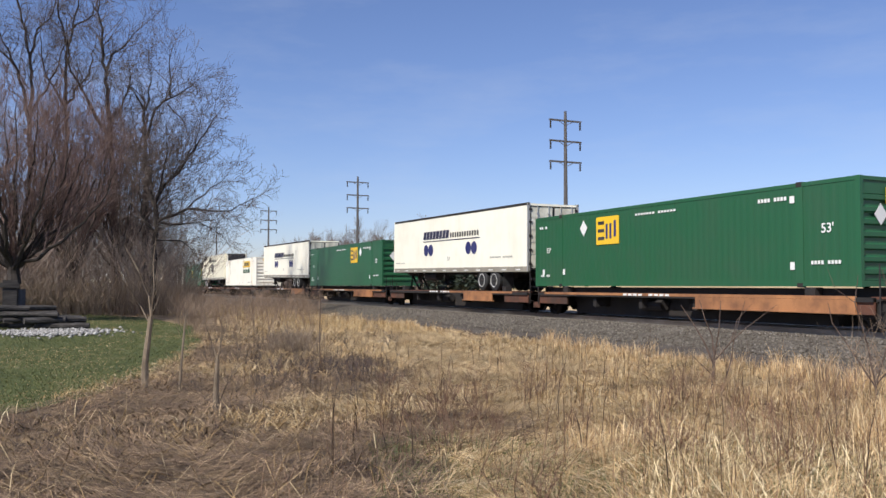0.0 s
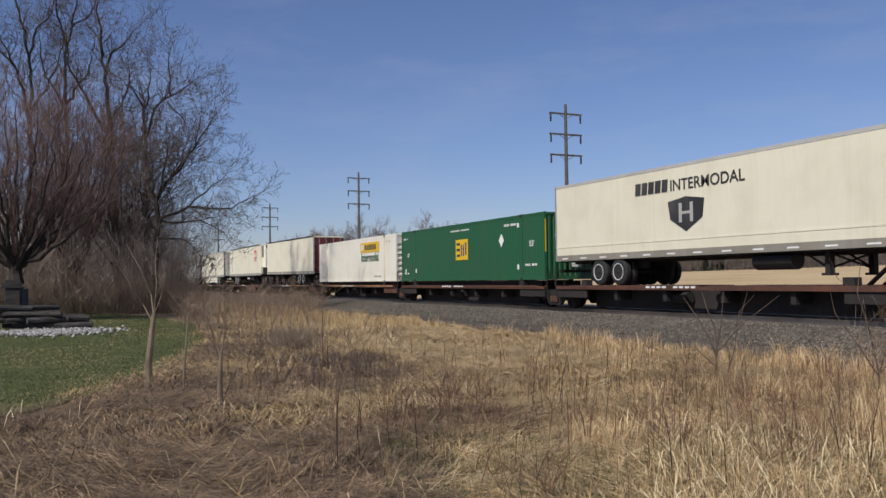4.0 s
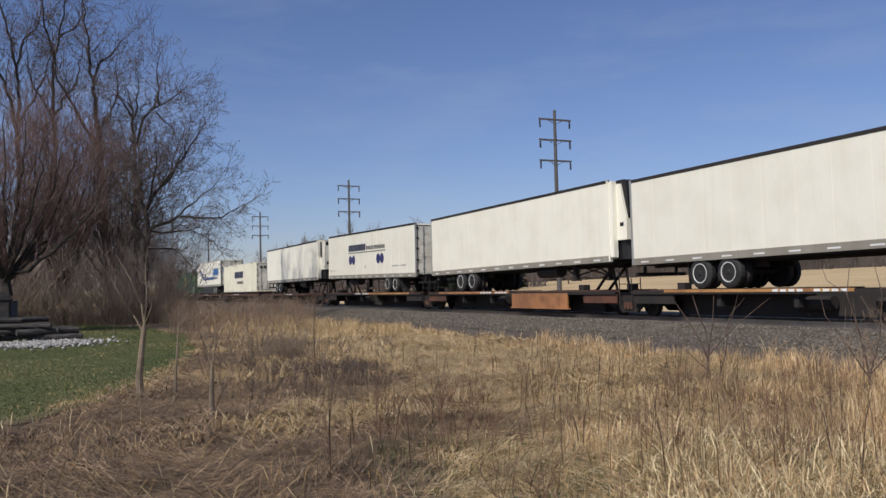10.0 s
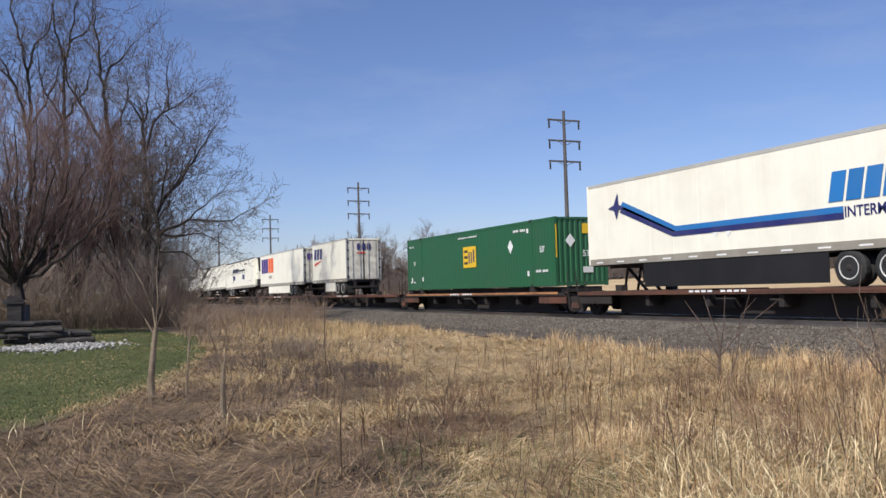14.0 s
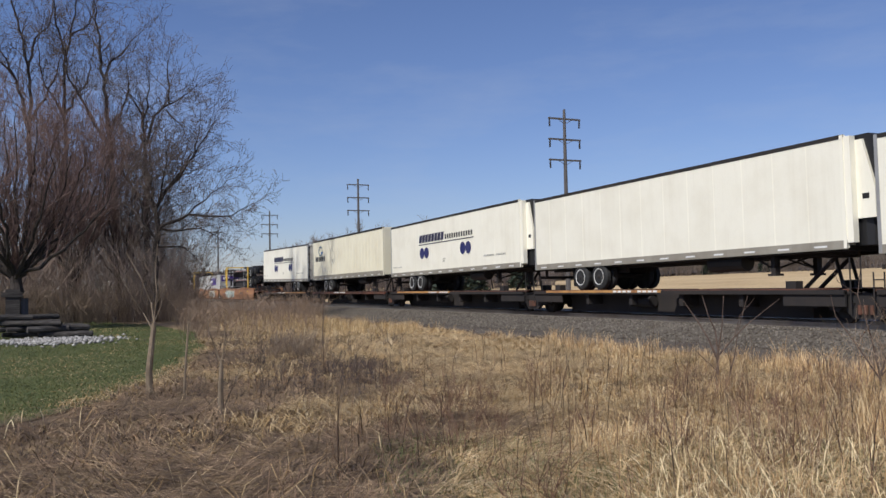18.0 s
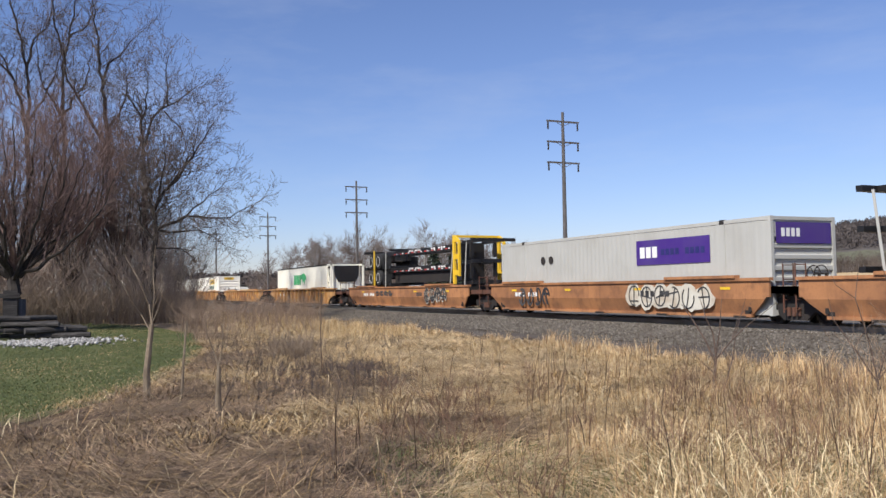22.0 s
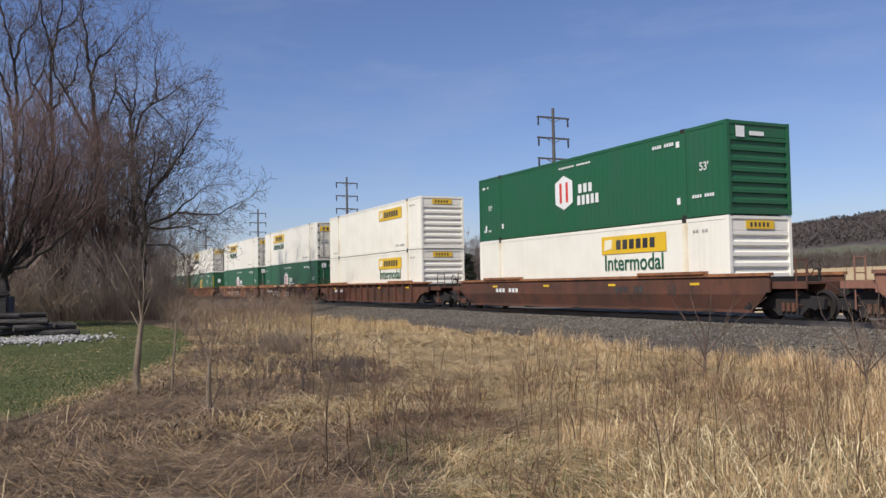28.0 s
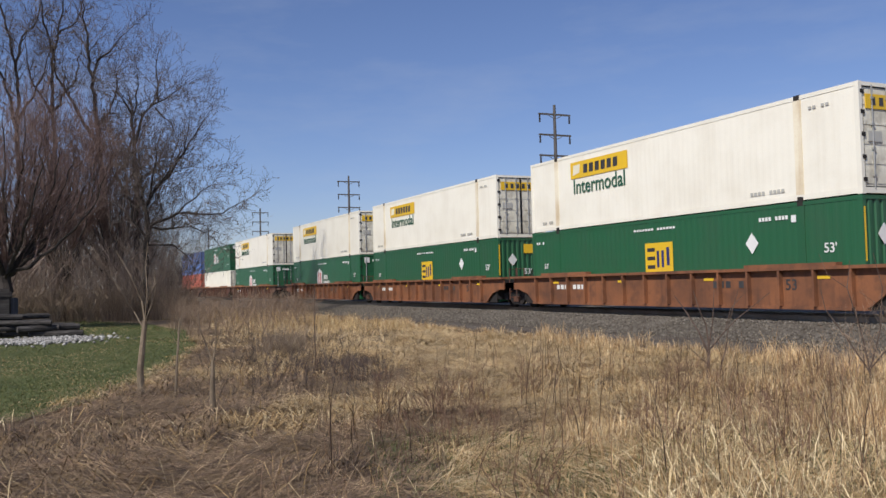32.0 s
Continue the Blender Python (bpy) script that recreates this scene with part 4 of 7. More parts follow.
# ---- timbers and stones at the edge of the lawn ----
STONE = islands("pale_stones", [(0.10, 0.095, 0.088), (0.24, 0.23, 0.215), (0.52, 0.50, 0.475)], 0.9)
OLDWOOD = mottled("old_wood", [(0.018, 0.015, 0.014), (0.042, 0.037, 0.034), (0.095, 0.086, 0.08)], 3, 0.9, 30, 0.6, 0.02, 0, (0.4, 4, 4))


def build_woodpile():
    x0, y0 = at(91.6, 36.0)
    stack = tagged(new("timber_stack"), "heap of dark old weathered logs lying on pale stones", "timber stack")
    stack.matrix_basis = pose(x0, y0, 0.06, 0, 0, 91.6)
    rnd = random.Random(12)
    for layer, count in enumerate((7, 6, 4, 2)):
        for k in range(count):
            r = rnd.uniform(0.085, 0.15)
            back = (k - (count - 1) / 2) * 0.30 + rnd.uniform(-0.06, 0.06)
            end = 2.35 - layer * 0.45 + rnd.uniform(-0.75, 0.45)
            z = 0.13 + layer * 0.21
            turn = rnd.uniform(-0.42, 0.42)
            ln = rnd.uniform(1.5, 3.0)
            bm = bmesh.new()
            pts = [(end - ln * (1 - q), back + turn * ln * (q - 0.5) + rnd.gauss(0, 0.02), z + rnd.gauss(0, 0.015)) for q in (0, 0.33, 0.66, 1.0)]
            for a, b in zip(pts, pts[1:]):
                tube(bm, a, b, r * rnd.uniform(0.93, 1.07), r * rnd.uniform(0.9, 1.0), 9)
            part("log", bm, OLDWOOD, stack)
    post = tagged(new("timber_post"), "dark old timber post with a pale board", "post")
    post.matrix_basis = pose(*at(91.8, 37.5), 0.0, 0, 0, 92)
    part("post", boxes((-0.45, 0.05, -0.25, 0.25, -0.05, 1.9), (-0.6, 0.15, -0.3, 0.3, 1.6, 1.78)), OLDWOOD, post)
    part("board", boxes((0.10, 0.36, -0.1, -0.04, 0.85, 1.55)), POLE, post, "pale weathered board")
    n = 1500
    xy = np.array([at(89.8, 32.9)]) + GEN.normal(0, 1.0, (n, 2)) * np.array([[1.1, 0.9]])
    r = GEN.uniform(0.03, 0.075, n)
    oct_v = np.array([(1, 0, 0), (0, 1, 0), (-1, 0, 0), (0, -1, 0), (0, 0, 0.7), (0, 0, -0.7)])
    oct_f = np.array([(0, 1, 4), (1, 2, 4), (2, 3, 4), (3, 0, 4), (1, 0, 5), (2, 1, 5), (3, 2, 5), (0, 3, 5)])
    v = oct_v[None] * r[:, None, None] * GEN.uniform(0.7, 1.3, (n, 6, 1)) + np.concatenate([xy, (0.05 + r * 0.4)[:, None]], 1)[:, None]
    f = oct_f[None] + (np.arange(n) * 6)[:, None, None]
    tagged(new("loose_stones", tri_mesh("loose_stones", v.reshape(-1, 3), f.reshape(-1, 3), STONE)), "spread of pale loose stones", "stones", kind="stuff")


build_woodpile()


def build_ballast_stones():
    n = 30000
    x = -62 + 66 * GEN.uniform(0, 1, n) ** 0.8
    y = TRACK_Y - np.where(GEN.uniform(0, 1, n) < 0.82, GEN.uniform(1.0, 4.6, n), GEN.uniform(4.6, 7.8, n))
    z = np.interp(y - TRACK_Y, (-8.0, -5.0, -4.4, -4.1, -3.1, -2.1, 0), (0.05, 0.05, 0.05, 0.04, 0.17, 0.36, 0.36))
    r = GEN.uniform(0.018, 0.045, n) * np.where(y < TRACK_Y - 4.6, 0.6, 1.0)
    oct_v = np.array([(1, 0, 0), (0, 1, 0), (-1, 0, 0), (0, -1, 0), (0, 0, 0.8), (0, 0, -0.8)])
    oct_f = np.array([(0, 1, 4), (1, 2, 4), (2, 3, 4), (3, 0, 4), (1, 0, 5), (2, 1, 5), (3, 2, 5), (0, 3, 5)])
    v = oct_v[None] * r[:, None, None] * GEN.uniform(0.6, 1.4, (n, 6, 1)) + np.stack([x, y, z + r * 0.35], 1)[:, None]
    f = oct_f[None] + (np.arange(n) * 6)[:, None, None]
    m = islands("ballast_stones", [(0.062, 0.051, 0.040), (0.095, 0.080, 0.064), (0.13, 0.112, 0.092), (0.22, 0.195, 0.165)], 0.95)
    tagged(new("ballast_stones", tri_mesh("ballast_stones", v.reshape(-1, 3), f.reshape(-1, 3), m)), "loose grey crushed stones on the ballast", "stones", kind="stuff")


build_ballast_stones()

# ---- beyond the track ----
FARTWIGS = islands("far_twigs", [(0.11, 0.088, 0.078), (0.16, 0.13, 0.117), (0.21, 0.175, 0.158)])
EVERGREEN = islands("evergreen_sprays", [(0.012, 0.020, 0.013), (0.020, 0.032, 0.019), (0.032, 0.047, 0.028)])
def far_woods(name, cols):
    """Bare woods seen from afar: one tone for each crown, in broad darker and lighter stands."""
    m = islands(name, cols)
    nt = m.node_tree
    b = nt.nodes["Principled BSDF"]
    old = b.inputs["Base Color"].links[0].from_socket
    stand = ramp(nt, noise_node(nt, 0.018, 4), [(0.35, (0.62, 0.62, 0.64)), (0.62, (1.12, 1.10, 1.06))])
    nt.links.new(mix(nt, 1.0, old, stand, "MULTIPLY"), b.inputs["Base Color"])
    return m


HILLWOOD = far_woods("hill_wood", [(0.060, 0.048, 0.044), (0.074, 0.060, 0.055), (0.090, 0.074, 0.068)])
SCRUB = far_woods("far_scrub_twigs", [(0.075, 0.058, 0.048), (0.105, 0.083, 0.068), (0.14, 0.112, 0.092)])
HILLSOIL = mottled("hill_ground", [(0.070, 0.058, 0.050), (0.092, 0.077, 0.067), (0.115, 0.097, 0.085)], 0.03, 0.95, 0.4, 0.5, 0.3)
MEADOW = mottled("far_meadow", [(0.075, 0.082, 0.045), (0.098, 0.10, 0.06), (0.13, 0.125, 0.08)], 0.02, 0.95, 0.5, 0.3, 0.1)


def far_trees():
    kinds = []
    for k, (h, seed) in enumerate(((15, 31), (12.5, 32), (16.5, 33), (11, 34))):
        t = bare_tree(0, 0, h, "bare tree at the far edge of the field", seed, 1 if k % 2 else 2, 0.7, 0.6, 4, twig=FARTWIGS, r=0.17, twig_r=0.013, full=0.80, name="far_bare_tree")
        t["group"] = "bare trees beyond the field"
        kinds.append(t)
    rows = ((75.6, 205, 1), (74.9, 190, 1), (74.0, 186, 0), (73.2, 192, 3), (72.4, 195, 1), (71.4, 178, 2), (70.6, 200, 3), (69.9, 186, 0), (69.1, 192, 1), (68.3, 200, 3), (67.4, 205, 3), (66.6, 210, 3), (65.8, 182, 2), (64.8, 205, 1), (63.6, 188, 0), (62.7, 200, 1), (62.1, 205, 3), (60.9, 200, 3), (60.2, 212, 1), (58.6, 225, 3), (56.5, 230, 3), (76.6, 215, 3))
    used = set()
    for i, (az, d, k) in enumerate(rows):
        x, y = at(az, d)
        t = kinds[k] if k not in used else copy_thing(kinds[k], pose(0, 0, 0))
        used.add(k)
        t.matrix_basis = pose(x, y, ground_z(x, y) - 0.2, 0, 0, i * 71)


far_trees()


def evergreen(az, d, h, seed):
    rnd = np.random.default_rng(seed)
    root = tagged(new("evergreen_tree"), "dark green conifer at the field's far edge", "tree", "evergreens beyond the field")
    x, y = at(az, d)
    root.matrix_basis = pose(x, y, ground_z(x, y) - 0.1)
    bm = bmesh.new()
    tube(bm, (0, 0, 0), (0, 0, h * 0.95), 0.18, 0.03, 6)
    part("trunk", bm, BARK, root)
    n = 900
    z = h * (0.06 + 0.94 * rnd.uniform(0, 1, n) ** 1.2)
    r = (1 - z / h) ** 0.8 * h * 0.24 * rnd.uniform(0.5, 1.15, n) + 0.1
    a = rnd.uniform(0, 2 * math.pi, n)
    c = np.stack([np.cos(a) * r, np.sin(a) * r, z], 1)
    s = 0.45 * h / 9
    v = c[:, None] + rnd.normal(0, s, (n, 3, 3)) * np.array([1, 1, 0.55])
    part("crown", tri_mesh("crown", v.reshape(-1, 3), np.arange(n * 3).reshape(-1, 3), EVERGREEN), EVERGREEN, root, "ragged dark green needles")


for i, (az, d, h) in enumerate(((65.9, 176, 9.0), (64.7, 182, 8.6), (63.7, 178, 9.4), (63.0, 180, 7.6), (60.4, 190, 8.8), (59.8, 194, 7.4), (47.6, 322, 9.5), (48.4, 318, 6.5), (44.9, 325, 8.0))):
    evergreen(az, d, h, 50 + i)

brush("hedge", "brown hedge and scrub beyond the stubble field", scatter(1500, 58, 78, 205, 235), 5.2, 0.05, FARTWIGS)
brush("far_scrub", "dark bare scrub along the foot of the hill", scatter(1700, 33, 60, 312, 350), 6.4, 0.07, SCRUB)
for o in ("hedge", "far_scrub"):
    h = bpy.data.objects[o]
    for v in h.data.vertices:
        v.co.z += ground_z(v.co.x, v.co.y)


def hill_z(az, d):
    """The wooded hill: it climbs to the right and falls away to the left."""
    ridge = np.interp(az, (15, 33, 37.5, 42, 47, 53, 58, 66, 75, 85), (46, 44, 40, 34, 27, 21, 16, 8, 4, 2))
    return ridge * math.sin(min(1, max(0, (d - 330) / 420)) * math.pi / 2) + 4


def build_hill():
    azs, ds = np.linspace(12, 86, 75), np.linspace(330, 900, 30)
    verts = [(*at(a, d), hill_z(a, d) + 2.5 * noise.noise((a * 0.6, d * 0.02, 3))) for d in ds for a in azs]
    n = len(azs)
    faces = [(j * n + i, j * n + i + 1, (j + 1) * n + i + 1, (j + 1) * n + i) for j in range(len(ds) - 1) for i in range(n - 1)]
    me = raw_mesh("hill", verts, faces, HILLSOIL)
    me.materials.append(MEADOW)
    for p in me.polygons:
        j, i = divmod(p.index, n - 1)
        if 34 < azs[i] < 43 and 365 < ds[j] < 390:
            p.material_index = 1
    tagged(new("hill", me), "wooded hill with a green meadow strip", "hill", kind="structure")
    # woods: slim ragged crowns
    m = 26000
    az = GEN.uniform(13, 82, m)
    d = GEN.uniform(345, 800, m)
    keep = ~((az > 33.8) & (az < 44.5) & (d > 345) & (d < 415))
    az, d = az[keep], d[keep]
    m = len(az)
    z = np.array([hill_z(a, q) for a, q in zip(az, d)])
    c = np.stack([-np.sin(np.radians(az)) * d, np.cos(np.radians(az)) * d, z], 1)
    lump = np.array([noise.noise((a * 0.9, q * 0.012, 9.0)) for a, q in zip(az, d)])
    h = GEN.uniform(3.0, 5.0, m) * (1 + 0.55 * lump) + 0.8
    k = 12
    tri = GEN.normal(0, 1, (m, k, 3, 3)) * np.array([0.42, 0.42, 0.62])
    tri += np.stack([GEN.normal(0, 1.6, (m, k)), GEN.normal(0, 1.6, (m, k)), GEN.uniform(0.2, 0.95, (m, k)) * h[:, None]], -1)[:, :, None]
    v = (c[:, None, None] + tri).reshape(-1, 3)
    tagged(new("hill_woods", tri_mesh("hill_woods", v, np.arange(len(v)).reshape(-1, 3), HILLWOOD)), "bare grey-brown woods on the hill", "woods", kind="stuff")


build_hill()
# ---- the train: shared pieces ----
CW, CH, CL = 2.591, 2.896, 16.154     # 53-foot container
TW, TL = 2.60, 16.15                  # 53-foot road trailer
NEAR = -CW / 2                        # the side towards the field
TRAIN = []                            # (thing, place along the train, height, turn, tilt)
LEANING = {"alliance": (0.62, 0.12), "maroon_doors": (0.45, 0.10), "alliance_reefer": (-0.62, 0.15), "black_reefer": (-0.62, 0.15), "white_reefer": (-0.20, 0.15), "logo_reefer": (0.0, 0.15), "global": (-0.35, 0.16)}    # tilt, shift back
ONE = {}                              # first of each kind, for copies


def board(train_x, thing, z, tilt=0.0):
    """tilt: degrees by which a trailer's nose is raised on its hitch, pivoting about its wheels."""
    z += math.sin(radians(abs(tilt))) * 4.2
    TRAIN.append((thing, train_x, z, 0, tilt))
    thing.matrix_basis = pose(train_x, TRACK_Y, z, 0, tilt)
    return thing


def again(kind, make, train_x, z):
    """Build a kind once, then copy it."""
    tilt, back = LEANING.get(kind, (0.0, 0.0))
    if kind not in ONE:
        ONE[kind] = make()
        return board(train_x - back, ONE[kind], z, tilt)
    return board(train_x - back, copy_thing(ONE[kind], pose(train_x, TRACK_Y, z)), z, tilt)


def lettering(text, size, material, parent, x, z, y=NEAR - 0.008, name="lettering", end=False, label="", width=0.0):
    """Built-in font, flat on the near side, or on the end that faces +x (there x is the place across and y the end's plane)."""
    cu = bpy.data.curves.new(name, "FONT")
    cu.body, cu.size, cu.extrude, cu.align_x, cu.align_y, cu.offset = text, size, 0.003, "CENTER", "CENTER", size * 0.012
    tmp = new("tmp", cu)
    me = bpy.data.meshes.new_from_object(tmp.evaluated_get(bpy.context.evaluated_depsgraph_get()))
    bpy.data.objects.remove(tmp)
    xs = [v.co.x for v in me.vertices]
    tmp_w = max(xs) - min(xs)
    if width:
        me.transform(Matrix.Diagonal((width / max(tmp_w, 0.01), 1, 1, 1)))
    me.transform(pose(0, 0, 0, 90))
    if end:
        me.transform(pose(y, x, z, 0, 0, 90))
    else:
        me.transform(pose(x, y, z))
    me.materials.clear()
    return part(name, me, material, parent, label)


def strokes(bm, x0, x1, z0, z1, n, slant=0.0, fill=0.62, y=NEAR - 0.01, seed=3, thick=0.006):
    """A row of plain leaning blocks of a word's size and weight."""
    w = (x1 - x0) / n
    h = z1 - z0
    for i in range(n):
        a = x0 + (i + 0.06) * w
        b = a + w * min(0.86, 0.34 + 0.5 * fill)
        prism(bm, [(a, z0), (b, z0), (b + slant * h, z1), (a + slant * h, z1)], y - thick, y)
    return bm


def ribbon(bm, pts, w, y, thick=0.003):
    """A flat painted stroke along pts (x, z), of width w."""
    p = [Vector((a, b)) for a, b in pts]
    sides = []
    for i, c in enumerate(p):
        d = (p[min(i + 1, len(p) - 1)] - p[max(i - 1, 0)]).normalized()
        n = Vector((-d.y, d.x)) * w * 0.5
        sides.append((bm.verts.new((c.x + n.x, y - thick, c.y + n.y)), bm.verts.new((c.x - n.x, y - thick, c.y - n.y))))
    for (a, b), (c, d) in zip(sides, sides[1:]):
        bm.faces.new((a, b, d, c))


def fine_print(bm, x0, x1, z0, z1, n=8, y=NEAR - 0.010):
    """Writing too small to read: short bars."""
    w = (x1 - x0) / n
    for i in range(n):
        if i != n // 2:
            box(bm, x0 + i * w, x0 + (i + 0.72) * w, y - 0.004, y, z0, z1)
    return bm


def disc(bm, x, z, r, y=NEAR - 0.010, n=24, rz=None):
    return prism(bm, [(x + r * math.cos(2 * math.pi * i / n), z + (rz or r) * math.sin(2 * math.pi * i / n)) for i in range(n)], y - 0.005, y)


def each(name, rows, material, parent, label=""):
    """A part for each box."""
    for r in rows:
        part(name, boxes(r), material, parent, label)


BLOCKS = {"name_bars": "name_block", "banner_bars": "banner_block", "emblem_bars": "emblem_block", "sign_bars": "sign_block", "shield_bars": "shield_block"}


def small(ob):
    """Marks too small to pick apart stay joined; the blocks of a name or a banner become parts of their own."""
    kind = ob.name.split(".")[0]
    if kind not in BLOCKS:
        return tagged(ob, kind="stuff")
    co = [v.co.copy() for v in ob.data.vertices]
    polys = [tuple(p.vertices) for p in ob.data.polygons]
    for i in range(0, len(co), 8):
        bm = bmesh.new()
        v = [bm.verts.new(c) for c in co[i:i + 8]]
        for f in polys:
            if i <= min(f) and max(f) < i + 8:
                bm.faces.new([v[k - i] for k in f])
        part(BLOCKS[kind], bm, ob.data.materials[0], ob.parent, ob.get("label", ""))
    bpy.data.objects.remove(ob)


def lathe(bm, x, z, prof, n=20):
    """A closed round body about an axle along y; prof: (y, radius) from side to side."""
    rings = [[bm.verts.new((x + r * math.cos(2 * math.pi * i / n), y, z + r * math.sin(2 * math.pi * i / n))) for i in range(n)] for y, r in prof]
    for a, b in zip(rings, rings[1:]):
        for i in range(n):
            bm.faces.new((a[i], a[(i + 1) % n], b[(i + 1) % n], b[i]))
    bm.faces.new(rings[0][::-1])
    bm.faces.new(rings[-1])
    return bm


def corrugated(bm, x0, x1, y, depth, z0, z1, pitch):
    """An upright wall of trapezoid ribs; its outer crests lie in the plane y, its troughs further in."""
    inward = depth if y < 0 else -depth
    n = max(1, round((x1 - x0) / pitch))
    p = (x1 - x0) / n
    pts = []
    for i in range(n):
        a = x0 + i * p
        pts += [(a, 0), (a + 0.36 * p, 0), (a + 0.5 * p, inward), (a + 0.86 * p, inward)]
    pts.append((x1, 0))
    lo = [bm.verts.new((x, y + d, z0)) for x, d in pts]
    hi = [bm.verts.new((x, y + d, z1)) for x, d in pts]
    for i in range(len(pts) - 1):
        q = (lo[i], lo[i + 1], hi[i + 1], hi[i])
        bm.faces.new(q if y < 0 else q[::-1])


def ribbed_end(bm, x, y0, y1, z0, z1, n, depth):
    """An end wall of level ribs that faces +x."""
    p = (z1 - z0) / n
    pts = []
    for i in range(n):
        a = z0 + i * p
        pts += [(a, -depth), (a + 0.42 * p, -depth), (a + 0.54 * p, 0), (a + 0.88 * p, 0)]
    pts.append((z1, -depth))
    lo = [bm.verts.new((x + d, y0, z)) for z, d in pts]
    hi = [bm.verts.new((x + d, y1, z)) for z, d in pts]
    for i in range(len(pts) - 1):
        bm.faces.new((lo[i], hi[i], hi[i + 1], lo[i + 1]))


# ---- containers ----
def container_body(name, label, paint_mat, frame_mat, depth=0.035, pitch=0.30, end="ribs", door_mat=None, length=CL, high=CH):
    root = tagged(new(name), label, "container", "containers on the train")
    hl, hw = length / 2, CW / 2
    bm = bmesh.new()
    for y in (-hw + 0.012, hw - 0.012):
        corrugated(bm, -hl + 0.12, hl - 0.12, y, depth * 0.42, 0.16, high - 0.10, pitch)
    box(bm, -hl + 0.05, hl - 0.05, -hw + 0.06, hw - 0.06, high - 0.06, high - 0.03)
    box(bm, -hl + 0.05, hl - 0.05, -hw + 0.06, hw - 0.06, 0.10, 0.14)
    box(bm, -hl + 0.03, -hl + 0.08, -hw + 0.1, hw - 0.1, 0.1, high - 0.05)
    part("shell", bm, paint_mat, root)
    for y in (-hw, hw - 0.07):
        part("bottom_rail", boxes((-hl, hl, y, y + 0.07, 0.02, 0.17)), frame_mat, root)
        part("top_rail", boxes((-hl, hl, y, y + 0.07, high - 0.11, high)), frame_mat, root)
    for x in (-hl, hl - 0.14):
        for y in (-hw - 0.002, hw - 0.118):
            part("corner_post", boxes((x - 0.002, x + 0.142, y, y + 0.12, 0.0, high + 0.003)), frame_mat, root)
    for x in (-6.10, 6.10):
        for y in (-hw - 0.004, hw - 0.056):
            part("lifting_post", boxes((x - 0.13, x + 0.13, y, y + 0.06, 0.17, high - 0.11)), POSTWHITE if frame_mat is JBWHITE else frame_mat, root)
            each("corner_casting", ((x - 0.10, x + 0.10, y - 0.004, y + 0.12, high - 0.12, high + 0.02), (x - 0.10, x + 0.10, y - 0.004, y + 0.12, -0.01, 0.11)), DARKSTEEL, root)
    if end == "ribs":
        bm = bmesh.new()
        ribbed_end(bm, hl - 0.02, -hw + 0.12, hw - 0.12, 0.18, high - 0.45, 7, 0.06)
        box(bm, hl - 0.06, hl - 0.03, -hw + 0.12, hw - 0.12, high - 0.46, high - 0.10)
        part("end_wall", bm, paint_mat, root)
    elif end == "upright":
        bm = bmesh.new()
        pts = []
        for i in range(9):
            y = -hw + 0.12 + i * 0.258
            pts += [(y, -0.05), (y + 0.10, -0.05), (y + 0.13, -0.012), (y + 0.23, -0.012)]
        pts.append((hw - 0.12, -0.05))
        lo = [bm.verts.new((hl + d, y, 0.15)) for y, d in pts]
        hi = [bm.verts.new((hl + d, y, high - 0.1)) for y, d in pts]
        for k in range(len(pts) - 1):
            bm.faces.new((lo[k], lo[k + 1], hi[k + 1], hi[k]))
        part("end_wall", bm, paint_mat, root)
        for y in (-hw + 0.03, hw - 0.09):
            part("marker_stripe", boxes((hl, hl + 0.006, y, y + 0.06, 1.2, high - 0.3)), YELLOW, root, "yellow edge stripe")
    else:
        doors(root, hl, hw, 0.16, high - 0.10, door_mat or paint_mat)
    each("end_sill", ((hl - 0.10, hl + 0.002, -hw + 0.12, hw - 0.12, 0.02, 0.17), (hl - 0.10, hl + 0.002, -hw + 0.12, hw - 0.12, high - 0.11, high - 0.01)), frame_mat, root)
    return root


